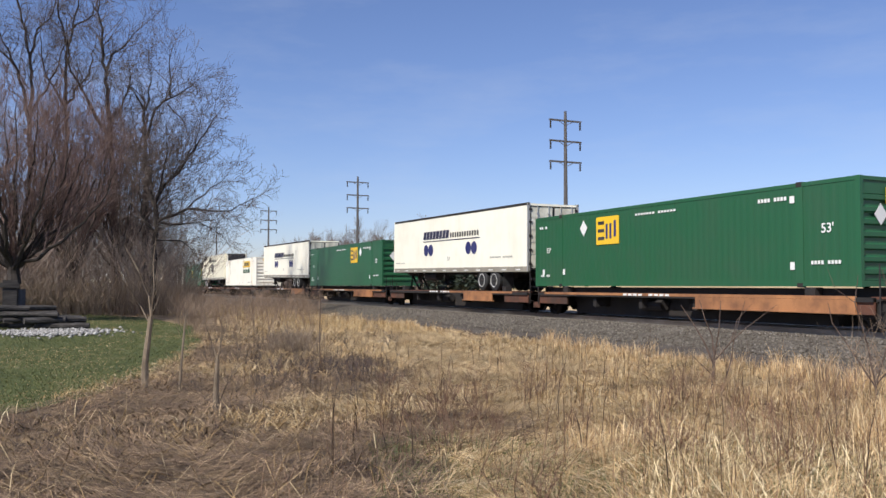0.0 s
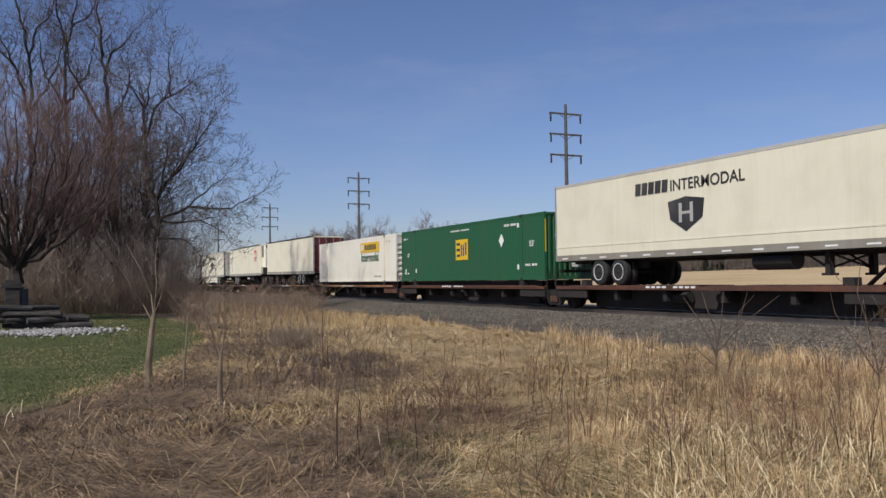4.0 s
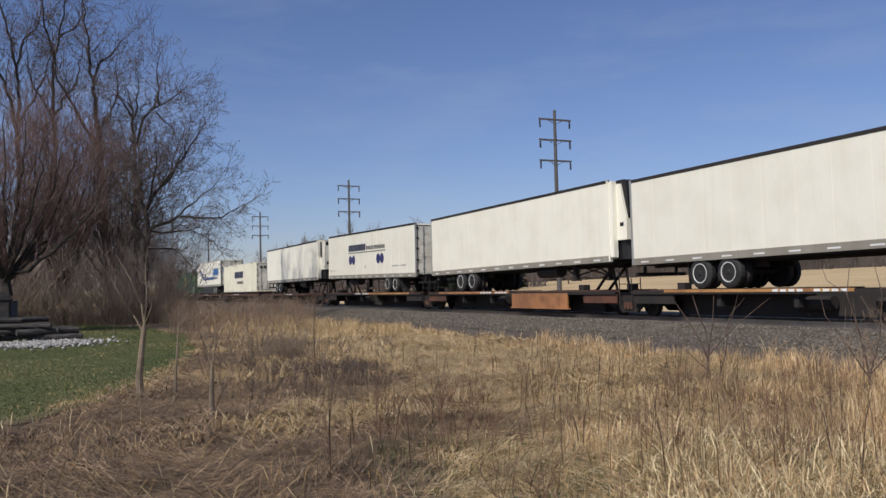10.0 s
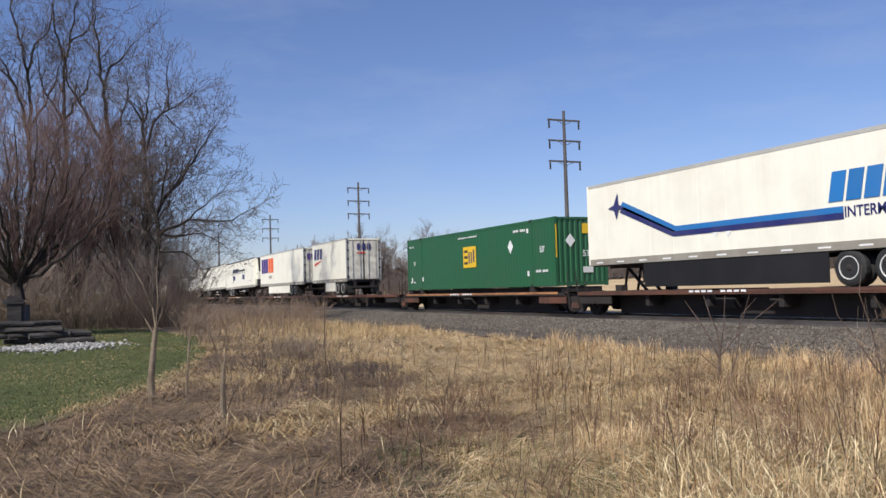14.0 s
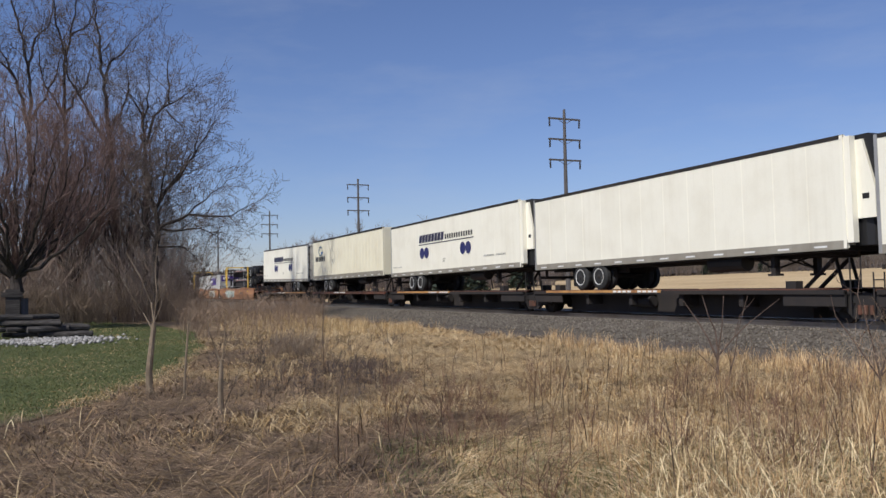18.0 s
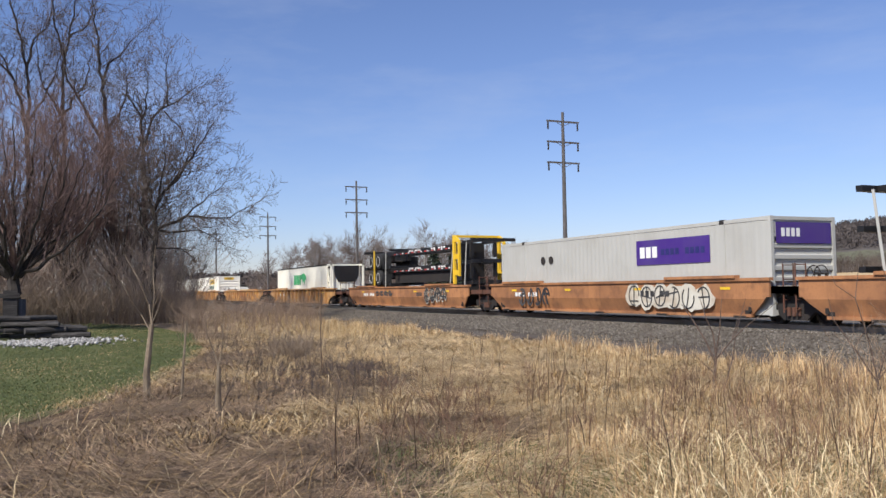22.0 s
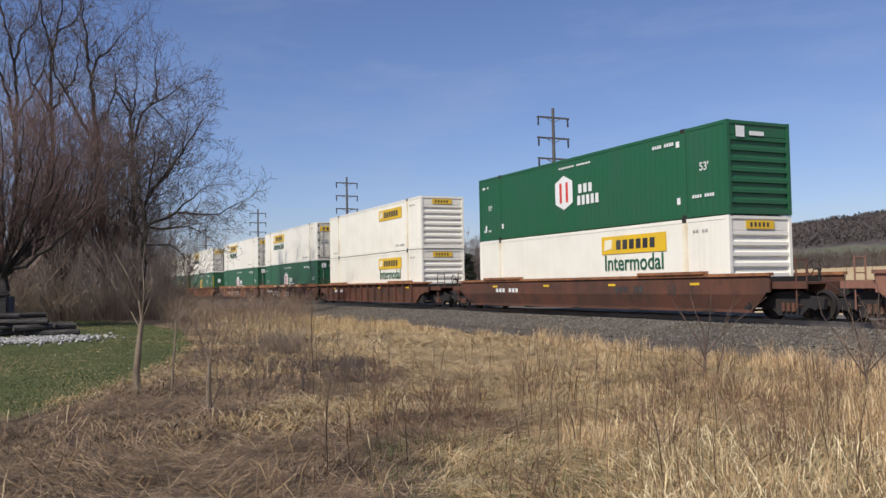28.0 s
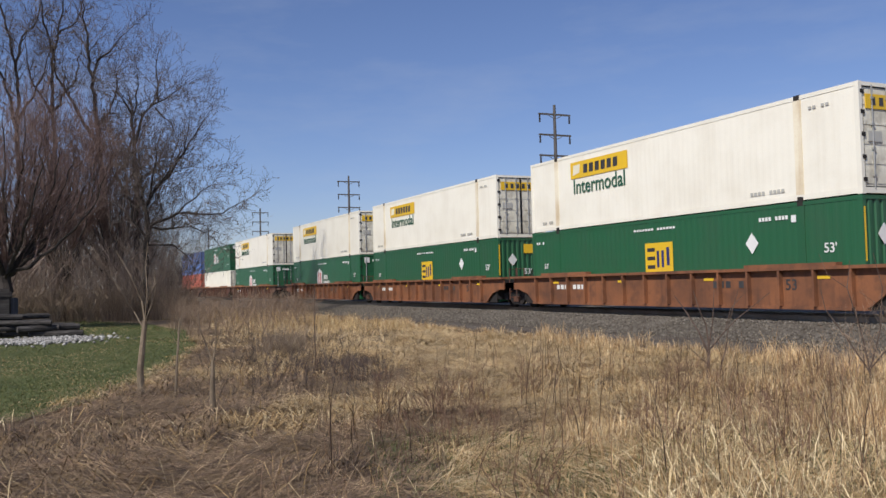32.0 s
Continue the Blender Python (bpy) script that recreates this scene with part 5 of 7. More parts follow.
def doors(root, x, hw, z0, z1, m, bars=True, sgn=1):
    """Two barn doors with cross panels, hinges and locking bars, facing sgn * x."""
    h = z1 - z0
    m = DOORWHITE if m in (WHITE, JBWHITE, CREAM) else m
    for a, b in ((-hw + 0.12, -0.008), (0.008, hw - 0.12)):
        bm = boxes((x - sgn * 0.07, x - sgn * 0.035, a, b, z0, z1))
        d = part("door", bm, m, root)
        for k in range(5):
            z = z0 + h * (0.04 + 0.193 * k)
            part("door_panel", boxes((x - sgn * 0.037, x - sgn * 0.022, a + 0.06, b - 0.06, z, z + h * 0.145)), m, d)
        if bars:
            for k in (0.30, 0.78):
                y = a + (b - a) * k
                bm = bmesh.new()
                tube(bm, (x + sgn * 0.005, y, z0 - 0.03), (x + sgn * 0.005, y, z1 + 0.02), 0.02, n=6)
                for z in (0.12, 0.38, 0.62, 0.88):
                    box(bm, x - sgn * 0.022, x + sgn * 0.03, y - 0.05, y + 0.05, z0 + h * z - 0.03, z0 + h * z + 0.03)
                part("locking_bar", bm, ALU, d, "grey locking bar")
        edge = a if a < -0.1 else b
        bm = bmesh.new()
        for z in (0.08, 0.30, 0.52, 0.74, 0.94):
            box(bm, x - sgn * 0.03, x + sgn * 0.012, edge - 0.07, edge + 0.07, z0 + h * z - 0.05, z0 + h * z + 0.05)
        small(part("hinge_set", bm, DARKSTEEL, d))
        bm = boxes((x - sgn * 0.034, x - sgn * 0.016, a, a + 0.035, z0, z1), (x - sgn * 0.034, x - sgn * 0.016, b - 0.035, b, z0, z1), (x - sgn * 0.034, x - sgn * 0.016, a + 0.035, b - 0.035, z1 - 0.04, z1), (x - sgn * 0.034, x - sgn * 0.016, a + 0.035, b - 0.035, z0, z0 + 0.04))
        part("door_seal", bm, BLACK, d, "black rubber seal")


def marks_green(root, yellow=True, length_mark=True):
    bm = bmesh.new()
    fine_print(bm, 4.6, 5.7, 2.45, 2.56, 9)
    fine_print(bm, -1.2, 1.0, 2.52, 2.59, 14)
    fine_print(bm, -7.7, -7.1, 2.40, 2.50, 4)
    fine_print(bm, 6.5, 7.5, 0.62, 0.72, 9)
    fine_print(bm, -7.6, -6.9, 0.40, 0.48, 5)
    for x in (-7.4, -5.85, 5.85):
        box(bm, x - 0.08, x + 0.08, NEAR - 0.012, NEAR - 0.008, 0.48, 0.70)
    box(bm, 5.78, 5.95, NEAR - 0.012, NEAR - 0.008, 2.35, 2.55)
    small(part("white_marks", bm, BRIGHT, root, "small white markings"))
    lettering("53'", 0.36, BRIGHT, root, 7.05, 1.58)
    lettering("53'", 0.28, BRIGHT, root, -7.0, 1.48)


def emblem_square(root, x, z, w=1.42, h=1.04):
    """Yellow square with black and blue bars."""
    em = part("emblem", boxes((x - w / 2, x + w / 2, NEAR - 0.012, NEAR - 0.006, z - h / 2, z + h / 2)), YELLOW, root, "yellow square emblem")
    y0, y1 = NEAR - 0.017, NEAR - 0.012
    a, b = x - w * 0.42, z - h * 0.34
    t = h * 0.12
    bm = bmesh.new()
    for k in (0, 0.28, 0.56):
        box(bm, a, a + 0.40, y0, y1, b + h * k, b + h * k + t)
    small(part("emblem_bars", bm, SIGNBLACK, em))
    bm = boxes((x - 0.10, x + 0.02, y0, y1, b + 0.04, b + h * 0.58), (x + 0.14, x + 0.26, y0, y1, b + 0.04, b + h * 0.58), (x + 0.40, x + 0.54, y0, y1, b + 0.1, b + h * 0.68))
    small(part("emblem_bars", bm, NAVY, em))


def diamond(root, x, z, r=0.25, y=NEAR - 0.008, name="placard"):
    part(name, prism(bmesh.new(), [(x - r, z), (x, z + r * 1.25), (x + r, z), (x, z - r * 1.25)], y - 0.004, y), BRIGHT, root, "white diamond placard")


def end_diamond(root, x, y, z, r=0.24):
    bm = prism(bmesh.new(), [(y - r, z), (y, z + r * 1.2), (y + r, z), (y, z - r * 1.2)], x, x + 0.006)
    bm.transform(Matrix(((0, 1, 0, 0), (1, 0, 0, 0), (0, 0, 1, 0), (0, 0, 0, 1))))
    part("end_placard", bm, BRIGHT, root, "white diamond placard")


def green_container(x=-2.88, mark=-4.44, end="ribs"):
    root = container_body("shipping_container", "green corrugated 53-foot container with a yellow square emblem", GREEN, GREEN, 0.009, 0.27, end)
    marks_green(root)
    diamond(root, mark, 2.26 if end == "ribs" else 1.84)
    emblem_square(root, x, 2.10 if end == "ribs" else 1.57)
    hl = CL / 2
    part("end_emblem", boxes((hl + 0.006, hl + 0.012, -0.35 + (0.4 if end != "ribs" else 0), 0.45 + (0.2 if end != "ribs" else 0), 2.2, 2.62)), YELLOW, root, "yellow emblem")
    end_diamond(root, hl + 0.006, -0.55, 1.9)
    if end != "ribs":
        lettering("53'", 0.36, BRIGHT, root, 0.25, 1.35, hl + 0.006, end=True)
        part("end_label", boxes((hl + 0.002, hl + 0.008, 0.05, 0.55, 0.55, 0.80)), BRIGHT, root, "white data label")
    return root


def green_container_mid():
    """The same line's box with the emblem near its middle."""
    return green_container(0.1, 4.3, "upright")


def hub_container(emblem_low=False):
    root = container_body("shipping_container", "green 53-foot container with a white hexagon emblem", GREEN2, GREEN2, 0.012, 0.27, "doors" if emblem_low else "ribs", GREEN2)
    marks_green(root)
    x, z = (-0.80, 1.52) if emblem_low else (-0.87, 1.57)
    bm = prism(bmesh.new(), [(x - 0.61, z - 0.42), (x, z - 0.68), (x + 0.61, z - 0.42), (x + 0.61, z + 0.42), (x, z + 0.68), (x - 0.61, z + 0.42)], NEAR - 0.012, NEAR - 0.006)
    em = part("emblem", bm, BRIGHT, root, "white hexagon emblem")
    small(part("emblem_bars", boxes((x - 0.30, x - 0.14, NEAR - 0.017, NEAR - 0.012, z - 0.40, z + 0.40), (x + 0.14, x + 0.30, NEAR - 0.017, NEAR - 0.012, z - 0.40, z + 0.40)), SIGNRED, em))
    bm = strokes(bmesh.new(), x + 1.0, x + 2.0, z - 0.12, z + 0.22, 3, seed=5)
    strokes(bm, x + 0.92, x + 2.4, z - 0.58, z - 0.22, 5, seed=6)
    small(part("name_bars", bm, BRIGHT, root, "white name blocks"))
    hl = CL / 2
    part("end_emblem", boxes((hl + 0.008, hl + 0.014, -0.95, -0.6, 2.38, 2.72)), BRIGHT, root, "white emblem")
    part("end_label", boxes((hl + 0.008, hl + 0.014, -0.4, 0.2, 2.45, 2.58)), BRIGHT, root)
    return root


def white_container(word=True, shift=0.0, end="ribs", rib=0.006):
    """White box with a yellow banner; the word below it in green."""
    root = container_body("shipping_container", "white 53-foot container with a yellow banner", JBWHITE, JBWHITE, rib, 0.24, end, JBWHITE)
    x = shift
    ban = part("banner", boxes((x - 1.80, x + 1.80, NEAR - 0.012, NEAR - 0.006, 1.93, 2.57)), YELLOW, root, "yellow banner")
    bm = strokes(bmesh.new(), x - 0.95, x + 1.30, 2.08, 2.42, 6, 0.05, 0.7, NEAR - 0.013, 11)
    small(part("banner_bars", bm, SIGNBLACK, ban, "black name blocks"))
    part("banner_scroll", prism(bmesh.new(), [(x - 1.65, 2.05), (x - 1.2, 2.13), (x - 1.15, 2.46), (x - 1.6, 2.44)], NEAR - 0.017, NEAR - 0.012), CREAM, ban)
    if word:
        lettering("Intermodal", 0.80, SIGNDKGREEN, root, x, 1.58, name="word", label="dark green lettering", width=3.25)
    bm = bmesh.new()
    fine_print(bm, 4.3, 5.6, 0.30, 0.40, 9)
    fine_print(bm, -7.2, -6.4, 0.30, 0.40, 5)
    fine_print(bm, 6.5, 7.2, 2.45, 2.53, 5)
    small(part("grey_marks", bm, GREY, root, "faint grey markings"))
    hl = CL / 2
    if end == "ribs":
        bn = part("end_banner", boxes((hl + 0.006, hl + 0.012, -0.62, 0.55, 2.48, 2.74)), YELLOW, root, "yellow banner")
        small(part("banner_bars", boxes(*[(hl + 0.012, hl + 0.016, -0.45 + i * 0.17, -0.36 + i * 0.17, 2.54, 2.68) for i in range(5)]), SIGNBLACK, bn))
    else:
        for y in (-1.05, 0.05):
            bn = part("end_banner", boxes((hl - 0.02, hl + 0.003, y, y + 1.0, 2.2, 2.58)), YELLOW, root, "yellow banner")
        small(part("banner_bars", boxes(*[(hl + 0.008, hl + 0.013, -0.85 + i * 0.3, -0.70 + i * 0.3, 2.29, 2.50) for i in range(6)]), SIGNBLACK, bn))
        part("end_panel", boxes((hl - 0.02, hl + 0.004, -1.0, -0.5, 1.35, 1.62)), GREY, root, "dark grey data panel")
    return root


def swift_container():
    root = container_body("shipping_container", "cream 53-foot container with dark slanted name blocks", CREAM, CREAM, 0.004, 0.27, "doors", CREAM)
    bm = strokes(bmesh.new(), -2.19, 2.05, 1.46, 2.14, 5, 0.25, 0.9, NEAR - 0.010, 21)
    small(part("name_bars", bm, INKNAVY, root, "blue-black slanted blocks"))
    lettering("INTERMODAL", 0.40, SIGNBLACK, root, 0.62, 0.98, name="word", width=3.0)
    each("end_name", ([(CL / 2 + 0.012, CL / 2 + 0.018, -0.95 + i * 0.38, -0.70 + i * 0.38, 2.25, 2.52) for i in range(5)]), SIGNBLACK, root)
    return root


def grey_container():
    root = container_body("shipping_container", "light grey ribbed 53-foot container with a purple panel", GREY, GREY, 0.010, 0.27, "ribs")
    sign = part("sign_panel", boxes((1.86, 5.57, NEAR - 0.014, NEAR - 0.006, 1.64, 2.50)), PURPLE, root, "purple panel")
    small(part("sign_bars", strokes(bmesh.new(), 2.05, 3.05, 1.88, 2.26, 3, 0, 0.85, NEAR - 0.015, 2), BRIGHT, sign))
    small(part("sign_bars", fine_print(bmesh.new(), 3.2, 5.4, 1.95, 2.16, 9, NEAR - 0.015), NAVY, sign))
    hl = CL / 2
    sign = part("end_sign", boxes((hl + 0.004, hl + 0.012, -1.1, 1.1, 2.1, 2.72)), PURPLE, root, "purple panel")
    small(part("sign_bars", boxes(*[(hl + 0.012, hl + 0.018, -0.9 + i * 0.2, -0.77 + i * 0.2, 2.3, 2.55) for i in range(4)]), BRIGHT, sign))
    for x in (-4.46, -3.84):
        part("round_mark", disc(bmesh.new(), x, 2.04, 0.17), DARKSTEEL, root)
    return root


def reefer_container():
    root = container_body("reefer_container", "white refrigerated container with a green emblem and black cooling unit", WHITE, WHITE, 0.008, 0.6, "none", WHITE, CL - 0.9)
    part("top_strip", boxes((-7.6, 7.6, NEAR - 0.006, NEAR, CH - 0.09, CH + 0.01)), DARKSTEEL, root)
    x = -2.0
    bm = strokes(bmesh.new(), x, x + 2.3, 1.45, 2.25, 5, 0.12, 0.75, NEAR - 0.010, 8)
    small(part("name_bars", bm, SIGNGREEN, root, "bright green name blocks"))
    em = prism(bmesh.new(), [(x + 2.2, 1.9), (x + 2.5, 2.3), (x + 3.2, 2.4), (x + 3.8, 2.1), (x + 3.9, 1.75), (x + 3.5, 1.85), (x + 3.4, 1.45), (x + 3.1, 1.75), (x + 2.8, 1.6), (x + 2.7, 1.9)], NEAR - 0.016, NEAR - 0.010)
    part("emblem", em, SIGNGREEN, root, "bright green emblem")
    hl = (CL - 0.9) / 2
    part("cooling_unit", nose_block(hl, 1, 0.70, 1.10, 0.55, CH - 0.10), WHITE, root, "white cooling unit")
    y0, y1, z1 = -0.98, 0.98, CH - 0.12
    bm = bmesh.new()
    pts = [(y0, z1), (y1, z1), (y1 - 0.04, z1 - 0.75), (y1 - 0.30, z1 - 1.22), (y0 + 0.30, z1 - 1.22), (y0 + 0.04, z1 - 0.75)]
    a = [bm.verts.new((hl + 0.68, y, z)) for y, z in pts]
    b = [bm.verts.new((hl + 0.80, y * 0.96, z)) for y, z in pts]
    bm.faces.new(a[::-1])
    bm.faces.new(b)
    for i in range(6):
        bm.faces.new((a[i], a[(i + 1) % 6], b[(i + 1) % 6], b[i]))
    bmesh.ops.recalc_face_normals(bm, faces=bm.faces[:])
    part("cooling_grille", bm, BLACK, root, "black slatted grille")
    small(part("slats", boxes(*[(hl + 0.80, hl + 0.812, -0.66, 0.66, z1 - 1.10 + i * 0.10, z1 - 1.06 + i * 0.10) for i in range(10)]), DARKSTEEL, root))
    part("service_dome", nose_block(hl + 0.66, 1, 0.16, 0.52, 0.62, 1.40), WHITE, root)
    for y in (-CW / 2, CW / 2 - 0.12):
        part("end_post", boxes((hl + 0.74, hl + 0.88, y, y + 0.12, 0, CH), (hl, hl + 0.88, y, y + 0.12, CH - 0.12, CH - 0.001)), WHITE, root)
        bm = bmesh.new()
        tube(bm, (hl + 0.8, y + 0.06, 0.2), (hl + 0.05, y + 0.06, 2.2), 0.05, n=6)
        part("brace", bm, WHITE, root)
    return root


def plain_box(name, label, m, high=CH):
    return container_body(name, label, m, m, 0.03, 0.27, "doors", m, CL, high)


# ---- road trailers ----
def nose_block(x, o, depth, half, z0, z1):
    """A body on a trailer's nose, rounded in plan."""
    pts = [(0.0, -half), (depth * 0.55, -half), (depth * 0.82, -half * 0.95), (depth * 0.96, -half * 0.84), (depth, -half * 0.70)]
    pts += [(a, -b) for a, b in reversed(pts)]
    bm = bmesh.new()
    lo = [bm.verts.new((x + o * a, b, z0)) for a, b in pts]
    hi = [bm.verts.new((x + o * a, b, z1)) for a, b in pts]
    n = len(pts)
    bm.faces.new(lo)
    bm.faces.new(hi)
    for i in range(n):
        bm.faces.new((lo[i], lo[(i + 1) % n], hi[(i + 1) % n], hi[i]))
    bmesh.ops.recalc_face_normals(bm, faces=bm.faces[:])
    return bm


def dual_wheel(root, x, y, z, rim_mat=None):
    """A dual wheel: two tyres and the outer dish."""
    out = -1 if y < 0 else 1
    prof = [(0.0, 0.40), (0.03, 0.475), (0.06, 0.50), (0.20, 0.50), (0.24, 0.47), (0.27, 0.36), (0.31, 0.36), (0.34, 0.47), (0.38, 0.50), (0.52, 0.50), (0.56, 0.44)]
    w = part("wheel", lathe(bmesh.new(), x, z, [(y - out * a, r) for a, r in prof]), RUBBER, root, "black double tyre")
    rim = lathe(bmesh.new(), x, z, [(y + out * a, r) for a, r in ((-0.16, 0.27), (0.012, 0.315), (0.014, 0.292), (-0.05, 0.25), (-0.07, 0.17), (-0.06, 0.08))], 18)
    part("rim", rim, rim_mat or RIM, w, "pale dished steel rim")
    part("hub", lathe(bmesh.new(), x, z, [(y + out * a, r) for a, r in ((-0.10, 0.10), (-0.04, 0.10), (0.0, 0.085), (0.02, 0.07), (0.03, 0.04))], 12), DARKSTEEL, w, "dark hub")


def road_wheel(root, x, y):
    dual_wheel(root, x, y, 0.5)


def trailer(label, body=None, rear=1, reefer=None, skirt=False, length=TL, door_mat=None, ribs=False, top=5, tandem=3.7, tank=True, low=1.03, high=4.03, roof_mat=None, rail=0.17):
    """Road trailer; its wheels stand at z = 0, its doors face rear * x."""
    body = body or WHITE
    root = tagged(new("semi_trailer"), label, "trailer", "trailers on the train")
    hl, hw = length / 2, TW / 2
    nose = -rear
    bm = bmesh.new()
    if ribs:
        for y in (-hw + 0.004, hw - 0.004):
            corrugated(bm, -hl + 0.10, hl - 0.10, y, 0.022, low + 0.14, high - 0.09, 0.62)
        box(bm, *sorted((-rear * (hl - 0.02), rear * (hl - 0.08))), -hw + 0.05, hw - 0.05, low, high - 0.02)
    else:
        box(bm, *sorted((-rear * (hl - 0.02), rear * (hl - 0.08))), -hw + 0.006, hw - 0.006, low + 0.05, high - 0.02)
    part("body", bm, body, root)
    if not ribs:
        bm = bmesh.new()
        n = round(length / 1.24)
        for i in range(1, n):
            x = -hl + length * i / n
            box(bm, x - 0.018, x + 0.018, -hw + 0.002, -hw + 0.006, low + 0.13, high - 0.10)
        small(part("seams", bm, body, root))
    for y in (-hw - 0.004, hw - 0.056):
        part("top_rail", boxes((-hl, hl, y, y + 0.06, high - 0.10, high + 0.012)), roof_mat or DARKSTEEL, root, "dark roof rail")
        part("bottom_rail", boxes((-hl, hl, y, y + 0.06, low - 0.06, low + rail)), GRIMEALU, root, "grimy aluminium rail")
    bm = bmesh.new()
    for i in range(int(length / 1.3)):
        x = -hl + 0.5 + i * 1.3
        box(bm, x, x + 0.42, -hw - 0.010, -hw - 0.004, low + 0.01, low + 0.06)
    small(part("reflector_strip", bm, BRIGHT, root, "reflective strips"))
    for x in (-hl, hl - 0.10):
        each("corner_post", ((x, x + 0.10, -hw - 0.006, -hw + 0.10, low - 0.04, high + 0.004), (x, x + 0.10, hw - 0.10, hw + 0.006, low - 0.04, high + 0.004)), ALU if rear * x > 0 else body, root)
    xr = rear * hl
    doors(root, xr, hw, low + 0.06, high - 0.12, door_mat or body, True, rear)
    # underside: floor beams, slider, axles, bumper
    bm = boxes((-hl + 0.1, hl - 0.1, -hw + 0.1, hw - 0.1, low - 0.10, low + 0.03))
    for y in (-0.55, 0.45):
        box(bm, -hl + 0.3, hl - 0.3, y, y + 0.1, low - 0.18, low - 0.08)
    part("floor_frame", bm, DARKSTEEL, root)
    xt = xr - rear * tandem
    bm = boxes((xt - 1.5, xt + 1.5, -0.62, -0.50, 0.62, low - 0.1), (xt - 1.5, xt + 1.5, 0.50, 0.62, 0.62, low - 0.1))
    for k in (-0.62, 0.62):
        tube(bm, (xt + k, -1.1, 0.5), (xt + k, 1.1, 0.5), 0.075, n=8)
    part("bogie", bm, DARKSTEEL, root)
    for k in (-0.62, 0.62):
        for y in (-hw + 0.02, hw - 0.02):
            road_wheel(root, xt + k, y)
    for y in (-1.15, 0.6):
        part("mud_flap", boxes((xt + rear * 1.28, xt + rear * 1.30, y, y + 0.55, 0.16, low - 0.05)), RUBBER, root)
    part("bumper", boxes((xr - 0.10, xr - 0.02, -1.1, 1.1, 0.52, 0.64), (xr - 0.09, xr - 0.03, -0.75, -0.65, 0.6, low), (xr - 0.09, xr - 0.03, 0.65, 0.75, 0.6, low)), DARKSTEEL, root)
    # landing gear and king pin plate
    xg = nose * (hl - 2.9)
    for y in (-0.95, 0.75):
        bm = boxes((xg - 0.08, xg + 0.08, y, y + 0.2, 0.34, low - 0.05), (xg - 0.16, xg + 0.16, y - 0.05, y + 0.25, 0.27, 0.34))
        tube(bm, (xg, y + 0.1, 0.45), (xg - nose * 0.9, y + 0.1, low - 0.08), 0.035, n=6)
        part("landing_leg", bm, DARKSTEEL, root)
    bm = bmesh.new()
    tube(bm, (xg, -0.9, 0.45), (xg, 0.85, 0.9), 0.03, n=6)
    tube(bm, (xg, -0.9, 0.9), (xg, 0.85, 0.45), 0.03, n=6)
    part("leg_brace", bm, DARKSTEEL, root)
    if tank:
        xk = xg - nose * 1.9
        bm = bmesh.new()
        tube(bm, (xk - 0.75, -0.8, 0.72), (xk + 0.75, -0.8, 0.72), 0.27, n=14)
        part("tank", bm, BLACK if reefer else DARKSTEEL, root)
    if skirt:
        a, b = sorted((xg - nose * 0.4, xt - rear * 1.25))
        part("side_skirt", boxes((a, b, -hw + 0.03, -hw + 0.05, 0.12 if skirt == "black" else 0.30, low - 0.03)), BLACK if skirt == "black" else body, root, "side skirt")
    if reefer:
        xn = nose * hl
        o = nose
        zs = high - 1.30
        if reefer == "black":
            unit = part("cooling_unit", prism(bmesh.new(), [(xn, low + 0.72), (xn + o * 0.74, low + 0.72), (xn + o * 0.74, high - 1.45), (xn + o * 0.40, high - 0.16), (xn, high - 0.16)], -1.08, 1.08), WHITE, root, "white refrigeration unit")
            part("upper_cover", prism(bmesh.new(), [(xn + o * 0.745, high - 1.45), (xn + o * 0.80, high - 1.20), (xn + o * 0.70, high - 0.10), (xn + o * 0.55, high - 0.02), (xn, high - 0.02), (xn, high - 0.155), (xn + o * 0.405, high - 0.155)], -1.0, 1.0), BLACK, unit, "black upper cover")
            part("side_port", boxes((min(xn + o * 0.36, xn + o * 0.56), max(xn + o * 0.36, xn + o * 0.56), -1.09, -1.075, low + 1.22, low + 1.36)), BLACK, unit, "small black port")
        else:
            unit = part("cooling_unit", nose_block(xn, o, 0.76, 1.10, low + 0.72, high - 0.06), WHITE, root, "white refrigeration unit")
            part("side_grille", boxes((min(xn + o * 0.07, xn + o * 0.55), max(xn + o * 0.07, xn + o * 0.55), -1.115, -1.09, zs, high - 0.16)), BLACK, unit, "black side grille")
            part("roof_lip", nose_block(xn, o, 0.80, 1.14, high - 0.055, high + 0.0), WHITE, unit)
        f0, f1 = sorted((xn + o * 0.755, xn + o * 0.768))
        if reefer == "white":
            part("top_grille", boxes((f0, f1, -0.86, 0.86, high - 0.42, high - 0.14)), BLACK, unit, "black slot grille")
            small(part("panel_seams", boxes((f0, f1, -0.88, 0.88, low + 1.02, low + 1.035), (f0, f1, -0.88, -0.87, low + 0.76, high - 0.46), (f0, f1, 0.87, 0.88, low + 0.76, high - 0.46), (f0, f1, -0.5, 0.5, high - 1.62, high - 1.54), (f0, f1, -0.5, 0.5, high - 1.75, high - 1.69)), DARKSTEEL, unit))
        part("gauge_box", boxes((f0, f1, -0.78, -0.56, low + 1.1, low + 1.3)), BLACK, unit, "small dark gauge window")
        part("lower_housing", nose_block(xn, o, 0.66, 0.98, low + 0.02, low + 0.715), BLACK, root, "black lower housing")
        for y in (-hw + 0.02, hw - 0.22):
            part("nose_fairing", boxes((xn, xn + o * 0.20, y, y + 0.2, low + 0.1, high - 0.05)), body, root)
    else:
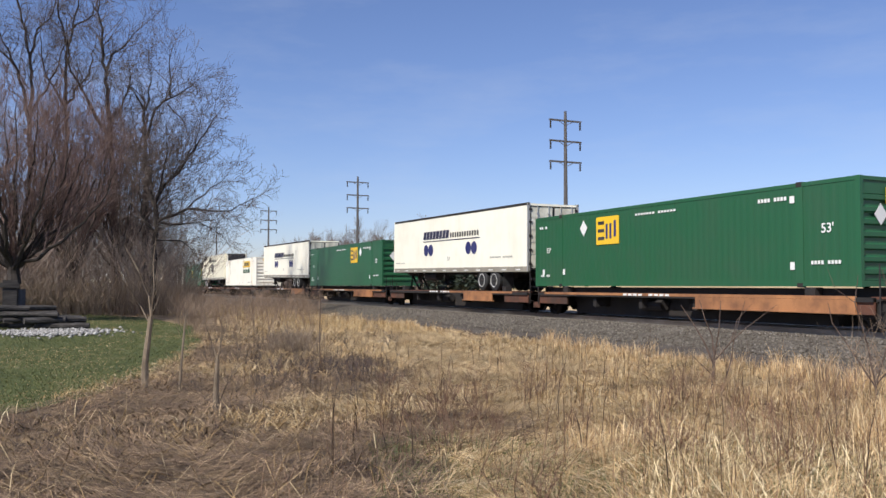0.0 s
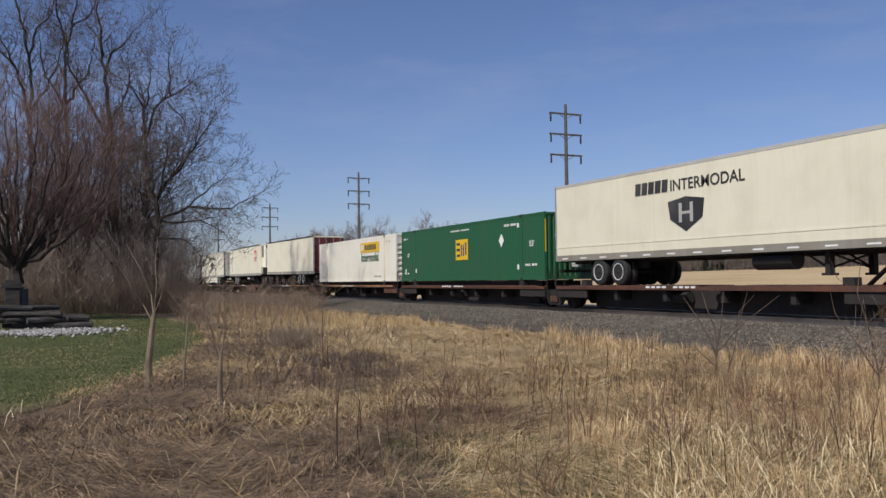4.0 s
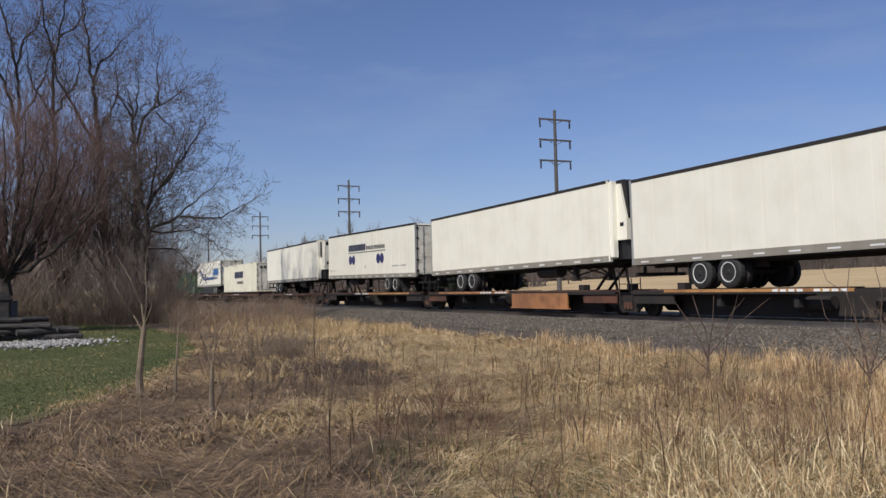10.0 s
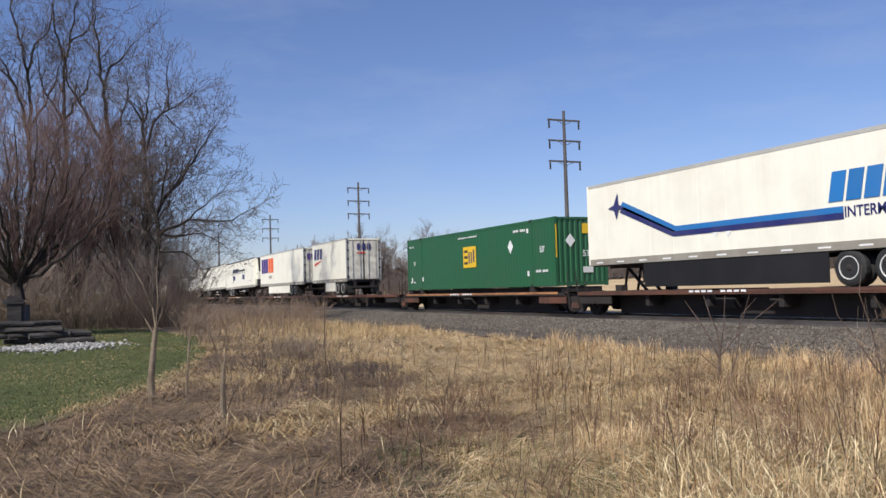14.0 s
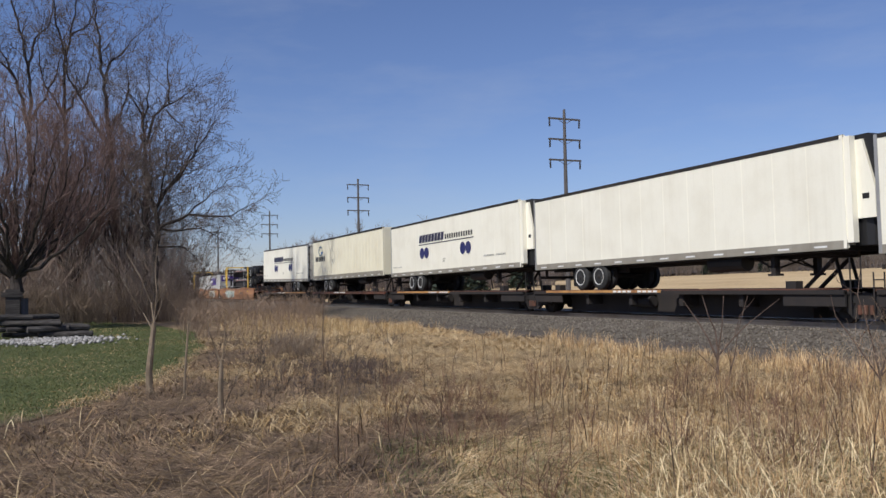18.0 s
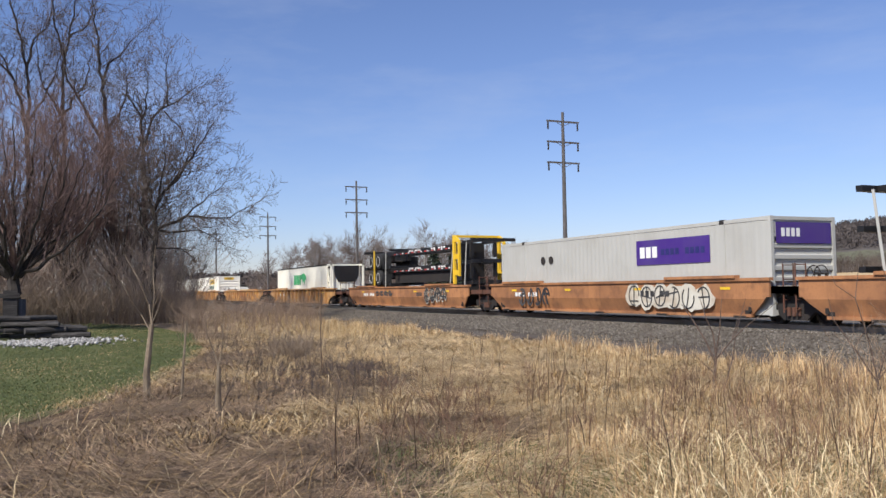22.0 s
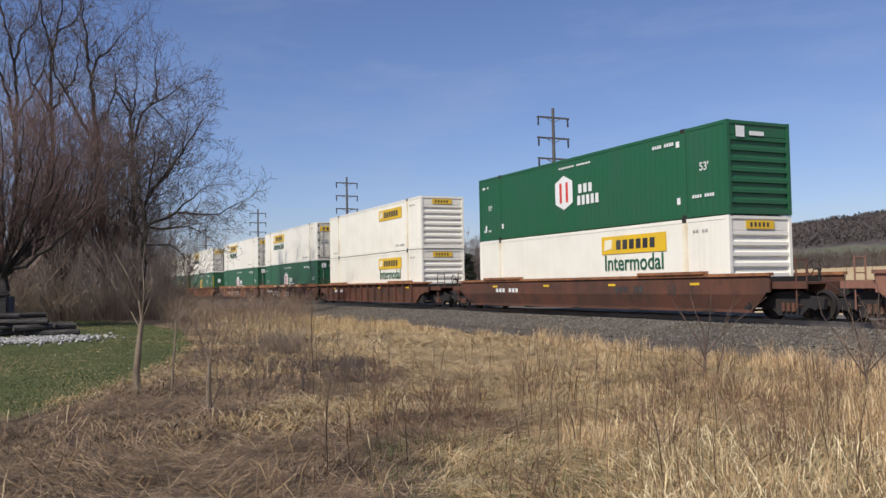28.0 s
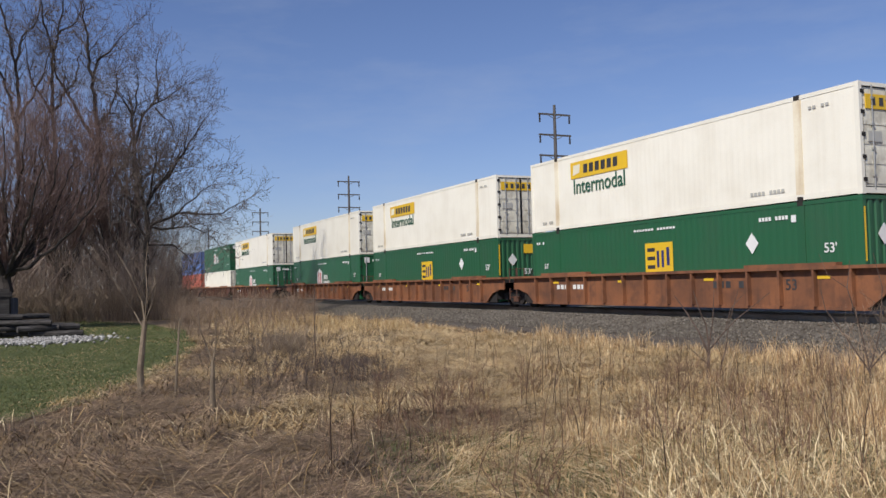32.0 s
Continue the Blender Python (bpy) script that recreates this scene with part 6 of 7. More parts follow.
        xn = nose * hl
        part("nose_wall", boxes((xn - 0.02, xn + nose * 0.01, -hw + 0.1, hw - 0.1, low, high - 0.1)), body, root)
    return root


NT = -TW / 2 - 0.008


def alliance_marks(root):
    """Blue discs in two pairs under a line, a dark slanted word and a light one."""
    bm = strokes(bmesh.new(), -3.54, -0.20, 2.69, 3.11, 8, 0.25, 0.95, NT, 31)
    small(part("name_bars", bm, INKNAVY, root, "blue-black slanted blocks"))
    bm = strokes(bmesh.new(), -0.05, 3.30, 2.71, 2.95, 12, 0, 0.5, NT, 33)
    small(part("name_bars", bm, SIGNBLACK, root, "dark grey blocks"))
    part("underline", boxes((-3.54, 3.34, NT - 0.006, NT, 2.56, 2.60)), INKNAVY, root)
    for x in (-3.13, -2.5, 2.09, 2.72):
        part("blue_disc", disc(bmesh.new(), x, 2.10, 0.31, NT), NAVY, root, "dark blue disc")
    bm = fine_print(bmesh.new(), 4.4, 6.6, 1.56, 1.63, 14, NT)
    fine_print(bm, -7.6, -6.2, 1.42, 1.48, 8, NT)
    small(part("small_print", bm, GREY, root))
    lettering("53'", 0.28, GREY, root, -0.2, 1.60, NT)


def alliance_trailer(rear=1, reefer=None):
    lab = "white 53-foot trailer with blue paired discs" + (" and a black cooling unit" if reefer else "")
    root = trailer(lab, WHITE, rear, reefer, tandem=3.8, length=15.88, low=0.96, high=3.91)
    alliance_marks(root)
    return root


def prime_trailer(rear, reefer):
    root = trailer("cream trailer with a dark shield emblem" + (" and cooling unit" if reefer else " and side skirt"), CREAM, rear, reefer, not reefer, tandem=3.6, roof_mat=GREY)
    bm = strokes(bmesh.new(), -2.76, -0.95, 3.16, 3.58, 5, 0.1, 0.95, NT, 41)
    small(part("name_bars", bm, SIGNBLACK, root, "black name blocks"))
    lettering("INTERMODAL", 0.52, SIGNBLACK, root, 0.85, 3.32, NT, "word", width=3.4)
    bm = prism(bmesh.new(), [(-0.97, 2.80), (-0.08, 2.92), (0.80, 2.80), (0.70, 2.2), (-0.08, 1.78), (-0.86, 2.2)], NT - 0.006, NT)
    em = part("shield", bm, SIGNBLACK, root, "black shield emblem")
    part("shield_bars", boxes((-0.42, -0.27, NT - 0.010, NT - 0.006, 2.08, 2.72), (0.12, 0.27, NT - 0.010, NT - 0.006, 2.08, 2.72), (-0.27, 0.12, NT - 0.010, NT - 0.006, 2.35, 2.44)), GREY, em)
    part("belt_rail", boxes((-8.0, 8.0, NT + 0.001, NT + 0.01, 1.50, 1.57)), CREAM, root)
    return root


def logo_reefer():
    root = trailer("cream refrigerated trailer with a red square emblem", CREAM, -1, "white", tandem=4.05, length=15.85, high=4.05)
    em = part("emblem", boxes((5.28, 6.22, NT - 0.006, NT, 2.62, 3.52)), SIGNRED, root, "faded red square emblem")
    part("emblem_marks", prism(bmesh.new(), [(5.38, 2.8), (5.75, 2.74), (6.1, 3.05), (5.95, 3.3), (5.7, 3.08), (5.45, 3.4)], NT - 0.010, NT - 0.006), CREAM, em)
    small(part("emblem_bars", fine_print(bmesh.new(), 5.28, 6.22, 2.42, 2.54, 7, NT), SIGNRED, root))
    return root


def ups_trailer():
    root = trailer("grey trailer with a brown and gold shield", GREY, 1, None, True, tandem=3.7, roof_mat=GREY)
    bm = prism(bmesh.new(), [(-7.08, 3.26), (-6.6, 3.38), (-6.08, 3.26), (-6.08, 2.50), (-6.55, 2.06), (-7.08, 2.50)], NT - 0.006, NT)
    em = part("shield", bm, BROWN, root, "brown shield")
    part("shield_top", prism(bmesh.new(), [(-7.02, 2.98), (-7.02, 3.22), (-6.6, 3.32), (-6.14, 3.22), (-6.14, 2.86), (-6.5, 3.04)], NT - 0.010, NT - 0.006), YELLOW, em, "gold crescent")
    small(part("shield_bars", strokes(bmesh.new(), -6.95, -6.2, 2.46, 2.82, 3, 0, 0.75, NT - 0.007, 3), YELLOW, em))
    small(part("name_bars", strokes(bmesh.new(), 4.4, 6.95, 2.44, 2.80, 10, 0.12, 0.6, NT, 4), SIGNBLACK, root))
    for k, x in enumerate((-0.32, 0.15)):
        diamond(root, x, 1.86, 0.21, NT, "bare_patch")
    part("belt_rail", boxes((-8.0, 8.0, NT - 0.008, NT + 0.004, 1.50, 1.56)), GREY, root)
    each("panel_seam", [(x, x + 0.03, NT - 0.003, NT + 0.004, 1.58, 3.92) for x in (2.41, 3.76, 5.02)], DARKSTEEL, root)
    return root


def marten_trailer():
    root = trailer("white trailer with a blue swoosh stripe", WHITE, 1, None, "black", tandem=3.7, roof_mat=GREY)
    for a, m in ((0.0, SIGNBLUE), (-0.17, NAVY)):
        bm = prism(bmesh.new(), [(-6.0, 3.02 + a), (-5.8, 3.22 + a), (-2.95, 2.12 + a), (3.7, 2.12 + a), (3.7, 1.95 + a), (-3.1, 1.95 + a)], NT - 0.006, NT)
        part("stripe", bm, m, root, "blue stripe")
    part("star", prism(bmesh.new(), [(-6.72, 3.05), (-6.35, 3.15), (-6.10, 3.58), (-6.05, 3.15), (-5.72, 3.0), (-6.05, 2.95), (-6.2, 2.6), (-6.35, 2.95)], NT - 0.012, NT - 0.006), NAVY, root, "dark blue star")
    small(part("name_bars", strokes(bmesh.new(), 3.2, 6.5, 2.26, 3.06, 6, 0.2, 1.0, NT, 51), SIGNBLUE, root, "blue slanted name blocks"))
    lettering("INTERMODAL", 0.40, NAVY, root, 4.85, 1.95, NT, "word", width=2.25)
    hl = TL / 2
    each("end_name", ([(hl + 0.012, hl + 0.018, -1.0 + i * 0.34, -0.78 + i * 0.34, 2.55, 3.0) for i in range(6)]), SIGNBLUE, root)
    for x in (-1.1, -0.55):
        diamond(root, x, 1.86, 0.21, NT)
    return root


def fedex_trailer():
    root = trailer("white trailer with purple and orange name blocks", WHITE, 1, None, True, tandem=3.6, roof_mat=GREY)
    small(part("name_bars", strokes(bmesh.new(), -7.56, -4.72, 2.26, 3.62, 3, 0, 1.05, NT, 61), PURPLE, root, "purple name blocks"))
    small(part("name_bars", strokes(bmesh.new(), -4.67, -2.5, 2.26, 3.62, 2, 0, 1.05, NT, 62), SIGNORANGE, root, "orange name blocks"))
    small(part("small_bars", strokes(bmesh.new(), -4.6, -3.25, 1.72, 1.98, 6, 0, 0.4, NT, 63), GREY, root))
    each("end_name", ([(TL / 2 + 0.012, TL / 2 + 0.018, -1.0 + i * 0.38, -0.72 + i * 0.38, 3.0, 3.5) for i in range(3)]), PURPLE, root)
    return root


def yrc_pup():
    root = trailer("short white pup trailer with dark blue name blocks", WHITE, 1, None, True, 8.6, tandem=1.6, tank=False, roof_mat=GREY)
    small(part("name_bars", strokes(bmesh.new(), -3.9, -1.6, 2.8, 3.6, 3, 0.2, 0.8, NT, 71), NAVY, root, "dark blue name blocks"))
    part("red_dash", prism(bmesh.new(), [(-3.7, 2.3), (-1.9, 2.62), (-1.9, 2.72), (-3.7, 2.5)], NT - 0.006, NT), SIGNRED, root, "red dash")
    h = 4.3
    each("end_name", ([(h + 0.012, h + 0.018, -0.5 + i * 0.38, -0.24 + i * 0.38, 3.2, 3.65) for i in range(3)]), NAVY, root)
    part("end_dash", boxes((h + 0.012, h + 0.018, -0.5, 0.1, 2.95, 3.05)), SIGNRED, root)
    return root


def global_trailer():
    root = trailer("cream ribbed trailer with a blue round emblem", CREAM, -1, None, False, tandem=4.0, ribs=True, length=15.83, low=0.99, high=3.98, rail=0.27)
    bm = bmesh.new()
    ribbon(bm, [(-5.8 + 0.46 * math.cos(a * 0.35), 3.14 + 0.33 * math.sin(a * 0.35)) for a in range(2, 17)], 0.13, NT)
    part("emblem", bm, TEALGREY, root, "grey-blue curved emblem")
    part("emblem_tail", prism(bmesh.new(), [(-5.72, 3.05), (-5.22, 3.10), (-5.22, 2.96), (-5.55, 2.86)], NT - 0.006, NT), SIGNBLUE, root, "blue tail of the emblem")
    small(part("name_bars", strokes(bmesh.new(), -7.14, -4.6, 2.36, 2.72, 6, 0, 0.6, NT, 81), SIGNBLACK, root, "dark name blocks"))
    return root


# ---- rail cars ----
def rail_truck(parent, x):
    """Two-axle bogie: side frames, bolster, springs, wheels."""
    t = part("rail_truck", boxes((x - 0.30, x + 0.30, -1.05, 1.05, 0.40, 0.76), (x - 1.0, x + 1.0, -0.62, -0.50, 0.30, 0.62), (x - 1.0, x + 1.0, 0.50, 0.62, 0.30, 0.62)), DARKSTEEL, parent, "dark cast-steel bogie")
    for y in (-1.10, 0.96):
        bm = prism(bmesh.new(), [(x - 1.16, 0.34), (x - 1.20, 0.62), (x - 0.70, 0.70), (x - 0.45, 0.82), (x + 0.45, 0.82), (x + 0.70, 0.70), (x + 1.20, 0.62), (x + 1.16, 0.34), (x + 0.66, 0.36), (x + 0.40, 0.14), (x - 0.40, 0.14), (x - 0.66, 0.36)], y, y + 0.14)
        part("side_frame", bm, DARKSTEEL, t)
        o = -0.03 if y < 0 else 0.17
        for k in (-0.89, 0.89):
            bm = bmesh.new()
            tube(bm, (x + k, y + 0.07, 0.42), (x + k, y + o, 0.42), 0.12, 0.11, 10)
            part("axle_cap", bm, DARKSTEEL, t)
        bm = bmesh.new()
        for k in (-0.18, 0.0, 0.18):
            tube(bm, (x + k, y + o, 0.26), (x + k, y + o, 0.50), 0.06, n=8)
        small(part("spring_set", bm, BROWN, t))
    for k in (-0.89, 0.89):
        bm = bmesh.new()
        tube(bm, (x + k, -0.9, 0.42), (x + k, 0.9, 0.42), 0.08, n=8)
        for s in (-1, 1):
            lathe(bm, x + k, 0.42, [(s * y, r) for y, r in ((0.68, 0.10), (0.68, 0.45), (0.71, 0.45), (0.72, 0.42), (0.82, 0.415), (0.825, 0.36), (0.76, 0.33), (0.75, 0.18), (0.84, 0.14), (0.85, 0.08))], 22)
        part("wheelset", bm, WHEEL, t, "steel wheelset")


def hitch(root, x, o, m):
    """Trailer stand that holds the king pin; it leans towards o."""
    bm = boxes((x - 0.3, x + 0.3, -0.35, 0.35, 1.78, 1.86))
    for y in (-0.3, 0.3):
        tube(bm, (x, y, 1.8), (x + o * 1.1, y, 0.92), 0.06, n=6)
        tube(bm, (x, y, 1.8), (x - o * 0.25, y, 0.92), 0.05, n=6)
    part("trailer_hitch", bm, m, root, "steel trailer hitch")


def spine_car(a, b, style, hitch_at=None, girder=None, truck_l=True, truck_r=True):
    """One platform of a spine car between the joints a and b (train places); heights from the rail."""
    mid, hl = (a + b) / 2, (b - a) / 2
    m = {"orange": ORANGE, "brown": BROWN, "yellow": YELLOWCAR}[style]
    root = tagged(new("spine_car"), {"orange": "orange", "brown": "rust-brown", "yellow": "dirty yellow"}[style] + " railway spine car platform with dark underframe", "rail car", "rail cars of the train")
    # sill made deeper than real: its dark bulk stands for under-car shade
    part("centre_sill", boxes((-hl + 2.2, hl - 2.2, -0.55, 0.55, 0.08, 0.90), (-hl + 0.1, hl - 0.1, -0.30, 0.30, 0.55, 0.86)), DARKSTEEL, root)
    for s in (-1, 1):
        part("side_sill", boxes((-hl + 0.5, hl - 0.5, s * 1.27 - 0.07, s * 1.27 + 0.07, 0.78, 0.90)), BROWN if style == "brown" else DARKSTEEL, root)
    e0, e1 = (-hl + 1.0, hl - 1.0) if hitch_at is None else (-0.5, 6.9) if hitch_at[0] < 0 else (-6.9, 0.5)
    part("deck_edge", boxes((e0, e1, -1.352, -1.30, 0.84, 0.93)), m, root, "coloured deck edge")
    for i in range(6):
        x = -hl + 1.6 + i * (2 * hl - 3.2) / 5
        part("cross_bearer", prism(bmesh.new(), [(x - 0.09, 0.40), (x + 0.09, 0.40), (x + 0.09, 0.84), (x - 0.09, 0.84)], -1.2, 1.2), DARKSTEEL, root)
    for s in (-1, 1):
        x = s * (hl - 4.6)
        each("wheel_deck", ((x - 3.2, x + 3.2, -1.3, -0.44, 0.90, 0.935), (x - 3.2, x + 3.2, 0.44, 1.3, 0.90, 0.935)), BROWN, root)
    if hitch_at is None:
        part("container_bed", boxes((-hl + 1.2, hl - 1.2, -1.0, 1.0, 0.905, 1.13)), DARKSTEEL, root, "dark bed under the container")
    if girder:
        gz = girder[2] if len(girder) > 2 else 0.50
        part("side_girder", boxes((girder[0], girder[1], -1.36, -1.30, gz, 0.835)), m, root, "deep side girder")
        part("girder_lip", boxes((girder[0] - 0.1, girder[1] + 0.1, -1.39, -1.27, gz - 0.04, gz)), m, root)
    small(part("stencil_marks", fine_print(bmesh.new(), -2.2, 0.4, 0.845, 0.915, 9, -1.354), BRIGHT, root, "white stencil marks"))
    each("pedestal", [(x - 0.18, x + 0.18, y - 0.14, y + 0.14, 0.93, 1.155) for x in (-6.1, 6.1) for y in (-1.15, 1.15)], DARKSTEEL, root)
    for s in (-1, 1):
        p, q = sorted((s * (hl - 0.5), s * (hl - 2.6)))
        each("end_apron", ((p, q, -1.28, -1.22, 0.46, 0.86), (p, q, 1.22, 1.28, 0.46, 0.86)), BROWN if style == "orange" else DARKSTEEL, root, "grimy end apron")
        part("end_platform", boxes((s * hl - s * 0.1 - 0.55, s * hl - s * 0.1 + 0.45, -1.2, 1.2, 0.86, 0.92), (s * hl - 0.5, s * hl + 0.5, -0.25, 0.25, 0.5, 0.8)), BROWN, root)
        bm = bmesh.new()
        for y in (-1.25, -0.85):
            tube(bm, (s * (hl - 0.35), y, 0.4), (s * (hl - 0.35), y, 1.75 if s > 0 else 1.35), 0.02, n=6)
        for z in (0.55, 0.85, 1.15):
            tube(bm, (s * (hl - 0.35), -1.25, z), (s * (hl - 0.35), -0.85, z), 0.015, n=6)
        part("ladder", bm, DARKSTEEL, root)
    for p, q, r in ((-1.8, -0.6, 0.2), (0.8, 1.5, 0.16)):
        part("air_tank", tube(bmesh.new(), (p, -0.78, 0.52), (q, -0.78, 0.52), r, n=10), DARKSTEEL, root)
    if hitch_at is not None:
        hitch(root, hitch_at[0], hitch_at[1], DARKSTEEL)
    if truck_l:
        rail_truck(root, -hl)
    if truck_r:
        rail_truck(root, hl)
    return board(mid, root, RAIL)


def well_car(a, b, m, label, ribs=13, truck_l=-1.0, truck_r=1.0, spray=(), scrawl=False):
    """Double-stack well car between the ends of its sides; trucks lie under its end platforms."""
    mid, hl = (a + b) / 2, (b - a) / 2
    root = tagged(new("well_car"), label, "rail car", "rail cars of the train")
    arch = 1.12 if ribs else 0.32
    top = RUSTTOP if m is BROWN else m
    end_m = m if m is RUSTPINK else BROWN
    for y in (-1.52, 1.46):
        pts = [(-hl, 0.80), (-hl, 1.28), (hl, 1.28), (hl, 0.80), (hl - 0.37 * arch, 0.80), (hl - arch, 0.62), (hl - arch - 0.5, 0.26), (-hl + arch + 0.5, 0.26), (-hl + arch, 0.62), (-hl + 0.37 * arch, 0.80)]
        wall = prism(bmesh.new(), pts, y, y + 0.06)
        if not ribs:
            bmesh.ops.bisect_plane(wall, geom=wall.verts[:] + wall.edges[:] + wall.faces[:], plane_co=(0, 0, 0.74), plane_no=(0, 0, 1))
            for v in wall.verts:
                if v.co.z < 0.74:
                    v.co.y -= (0.74 - v.co.z) * 0.30 * (1 if y > 0 else -1)
        part("side_wall", wall, m, root)
        part("top_chord", boxes((-hl - 0.05, hl + 0.05, y - (0.16 if ribs else 0.06), y + (0.22 if ribs else 0.12), 1.27, 1.36)), top, root)
        part("bottom_chord", boxes((-hl + arch + 0.5, hl - arch - 0.5, y - 0.05 + (0 if ribs else 0.14 if y < 0 else -0.14), y + 0.10 + (0 if ribs else 0.14 if y < 0 else -0.14), 0.20, 0.29)), m, root)
        if ribs:
            for i in range(ribs):
                x = -hl + 2.0 + i * (2 * hl - 4.0) / (ribs - 1)
                part("rib", boxes((x - 0.035, x + 0.035, y - 0.155 if y < 0 else y + 0.06, y if y < 0 else y + 0.215, 0.29, 1.27)), m, root)
    for x in (-5.6, 5.6):
        part("raised_chord", boxes((x - 1.6, x + 1.6, -1.64, -1.40, 1.36, 1.45)), top, root)
    each("well_beam", ([(x - 0.25, x + 0.25, -1.46, 1.46, 0.17, 0.24) for x in (-7.2, -3.6, 0.0, 3.6, 7.2)]), DARKSTEEL, root)
    for s in (-1, 1):
        x0, x1 = sorted((s * (hl - 1.1), s * (hl + 1.15)))
        plat = part("end_platform", boxes((x0, x1, -0.6, 0.6, 0.72, 1.02), (x0, x1, -1.3, 1.3, 1.02, 1.08), (x0, x1, -1.36, -1.30, 0.90, 1.10), (x0, x1, 1.30, 1.36, 0.90, 1.10)), end_m, root)
        # added dark sheet: stands for the shade in the arch, hides the container
        xa, xb = sorted((s * (hl - arch - 0.75), s * (hl - 0.85)))
        part("end_plate", boxes((xa, xb, -1.42, -1.37, 0.22, 1.26)), DARKSTEEL, root, "dark sheet for the shade behind the wheel arch")
        part("bulkhead", boxes((s * (hl - 0.85) - 0.06, s * (hl - 0.85) + 0.06, -1.45, 1.45, 0.35, 1.25)), DARKSTEEL, root)
        bm = bmesh.new()
        xl = s * (hl + 0.75)
        for y in (-1.3, -0.9):
            tube(bm, (xl, y, 0.35), (xl, y, 1.75), 0.022, n=6)
        for z in (0.45, 0.72, 0.99, 1.3, 1.7):
            tube(bm, (xl, -1.3, z), (xl, -0.9, z), 0.016, n=6)
        part("ladder", bm, end_m, root)
        bm = bmesh.new()
        ring = [Vector((s * (hl + 0.4) + 0.24 * math.cos(i * math.pi / 6), -0.2, 1.45 + 0.24 * math.sin(i * math.pi / 6))) for i in range(12)]
        for i in range(12):
            tube(bm, ring[i], ring[(i + 1) % 12], 0.018, n=5, caps=False)
        for i in (0, 4, 8):
            tube(bm, ring[i], (s * (hl + 0.4), -0.2, 1.45), 0.014, n=5)
        tube(bm, (s * (hl + 0.4), -0.2, 1.45), (s * (hl + 0.4), 0.05, 1.45), 0.03, n=6)
        tube(bm, (s * (hl + 0.4), 0, 1.08), (s * (hl + 0.4), 0, 1.45), 0.04, n=6)
        part("brake_wheel", bm, DARKSTEEL, plat)
        bm = boxes((min(s * (hl + 1.0), s * (hl + 1.9)), max(s * (hl + 1.0), s * (hl + 1.9)), -0.14, 0.14, 0.66, 0.92))
        part("coupler", bm, DARKSTEEL, root)
    small(part("stencil_marks", fine_print(bmesh.new(), -6.2, -4.2, 0.80, 0.97, 7, -1.525), BRIGHT, root, "white stencil marks"))
    lettering("53", 0.42, SIGNBLACK, root, 5.62, 0.86, -1.525, "stencil_number", label="black stencil number")
    small(part("stencil_marks", fine_print(bmesh.new(), 2.6, 4.2, 0.80, 1.0, 6, -1.525), SIGNBLACK, root, "black stencil marks"))
    for x in (-6.5, -2.2, 2.2, 6.5):
        part("reflector", boxes((x, x + 0.42, -1.535, -1.525, 1.02, 1.10)), YELLOW, root, "yellow reflector")
    if scrawl:
        part("outer_flange", boxes((-hl + 2.2, hl - 2.2, -1.60, -1.52, 0.98, 1.04), (-hl + 2.2, hl - 2.2, -1.58, -1.36, 0.24, 0.33)), m, root)
        part("chord_face", boxes((-hl + 0.2, hl - 0.2, -1.62, -1.575, 1.20, 1.44)), top, root, "faded orange chord face")
        bm = bmesh.new()
        for k, (p, q) in enumerate(((-3.4, -2.0), (-1.4, 0.6), (1.4, 2.6), (3.4, 4.8))):
            fine_print(bm, p, q - 0.5, 1.29, 1.36, 9, -1.62)
        small(part("chalk_scrawl", bm, CREAM, root, "pale chalk scrawl"))
        rnd = random.Random(round(mid))
        for k in range(11):
            x = -hl + 1.9 + k * (2 * hl - 3.8) / 10
            part("stiffener", boxes((x - 0.03, x + 0.03, -1.585, -1.50, 0.33, 0.98)), m, root)
            if k < 10 and rnd.random() < 0.6:
                part("side_panel", boxes((x + 0.05, x + (2 * hl - 3.8) / 10 - 0.05, -1.545, -1.515, 0.36, 0.96)), rnd.choice((WELLRUST, RUSTPINK, RUSTTOP)), root, "patch of paler rust")
        spray_paint(root, -4.2, -1.4, (YELLOWCAR, SPRAYWHITE), 21 + round(mid) % 5, 0.66, 0.20, 0.015)
        spray_paint(root, -0.1, 1.2, (YELLOWCAR, SPRAYWHITE), 31 + round(mid) % 5, 0.66, 0.22, 0.015)
    for x0, x1, mm, seed, *rest in spray:
        spray_paint(root, x0, x1, mm, seed, *rest)
    if truck_l is not None:
        rail_truck(root, -hl + truck_l)
    if truck_r is not None:
        rail_truck(root, hl + truck_r)
    return board(mid, root, RAIL)


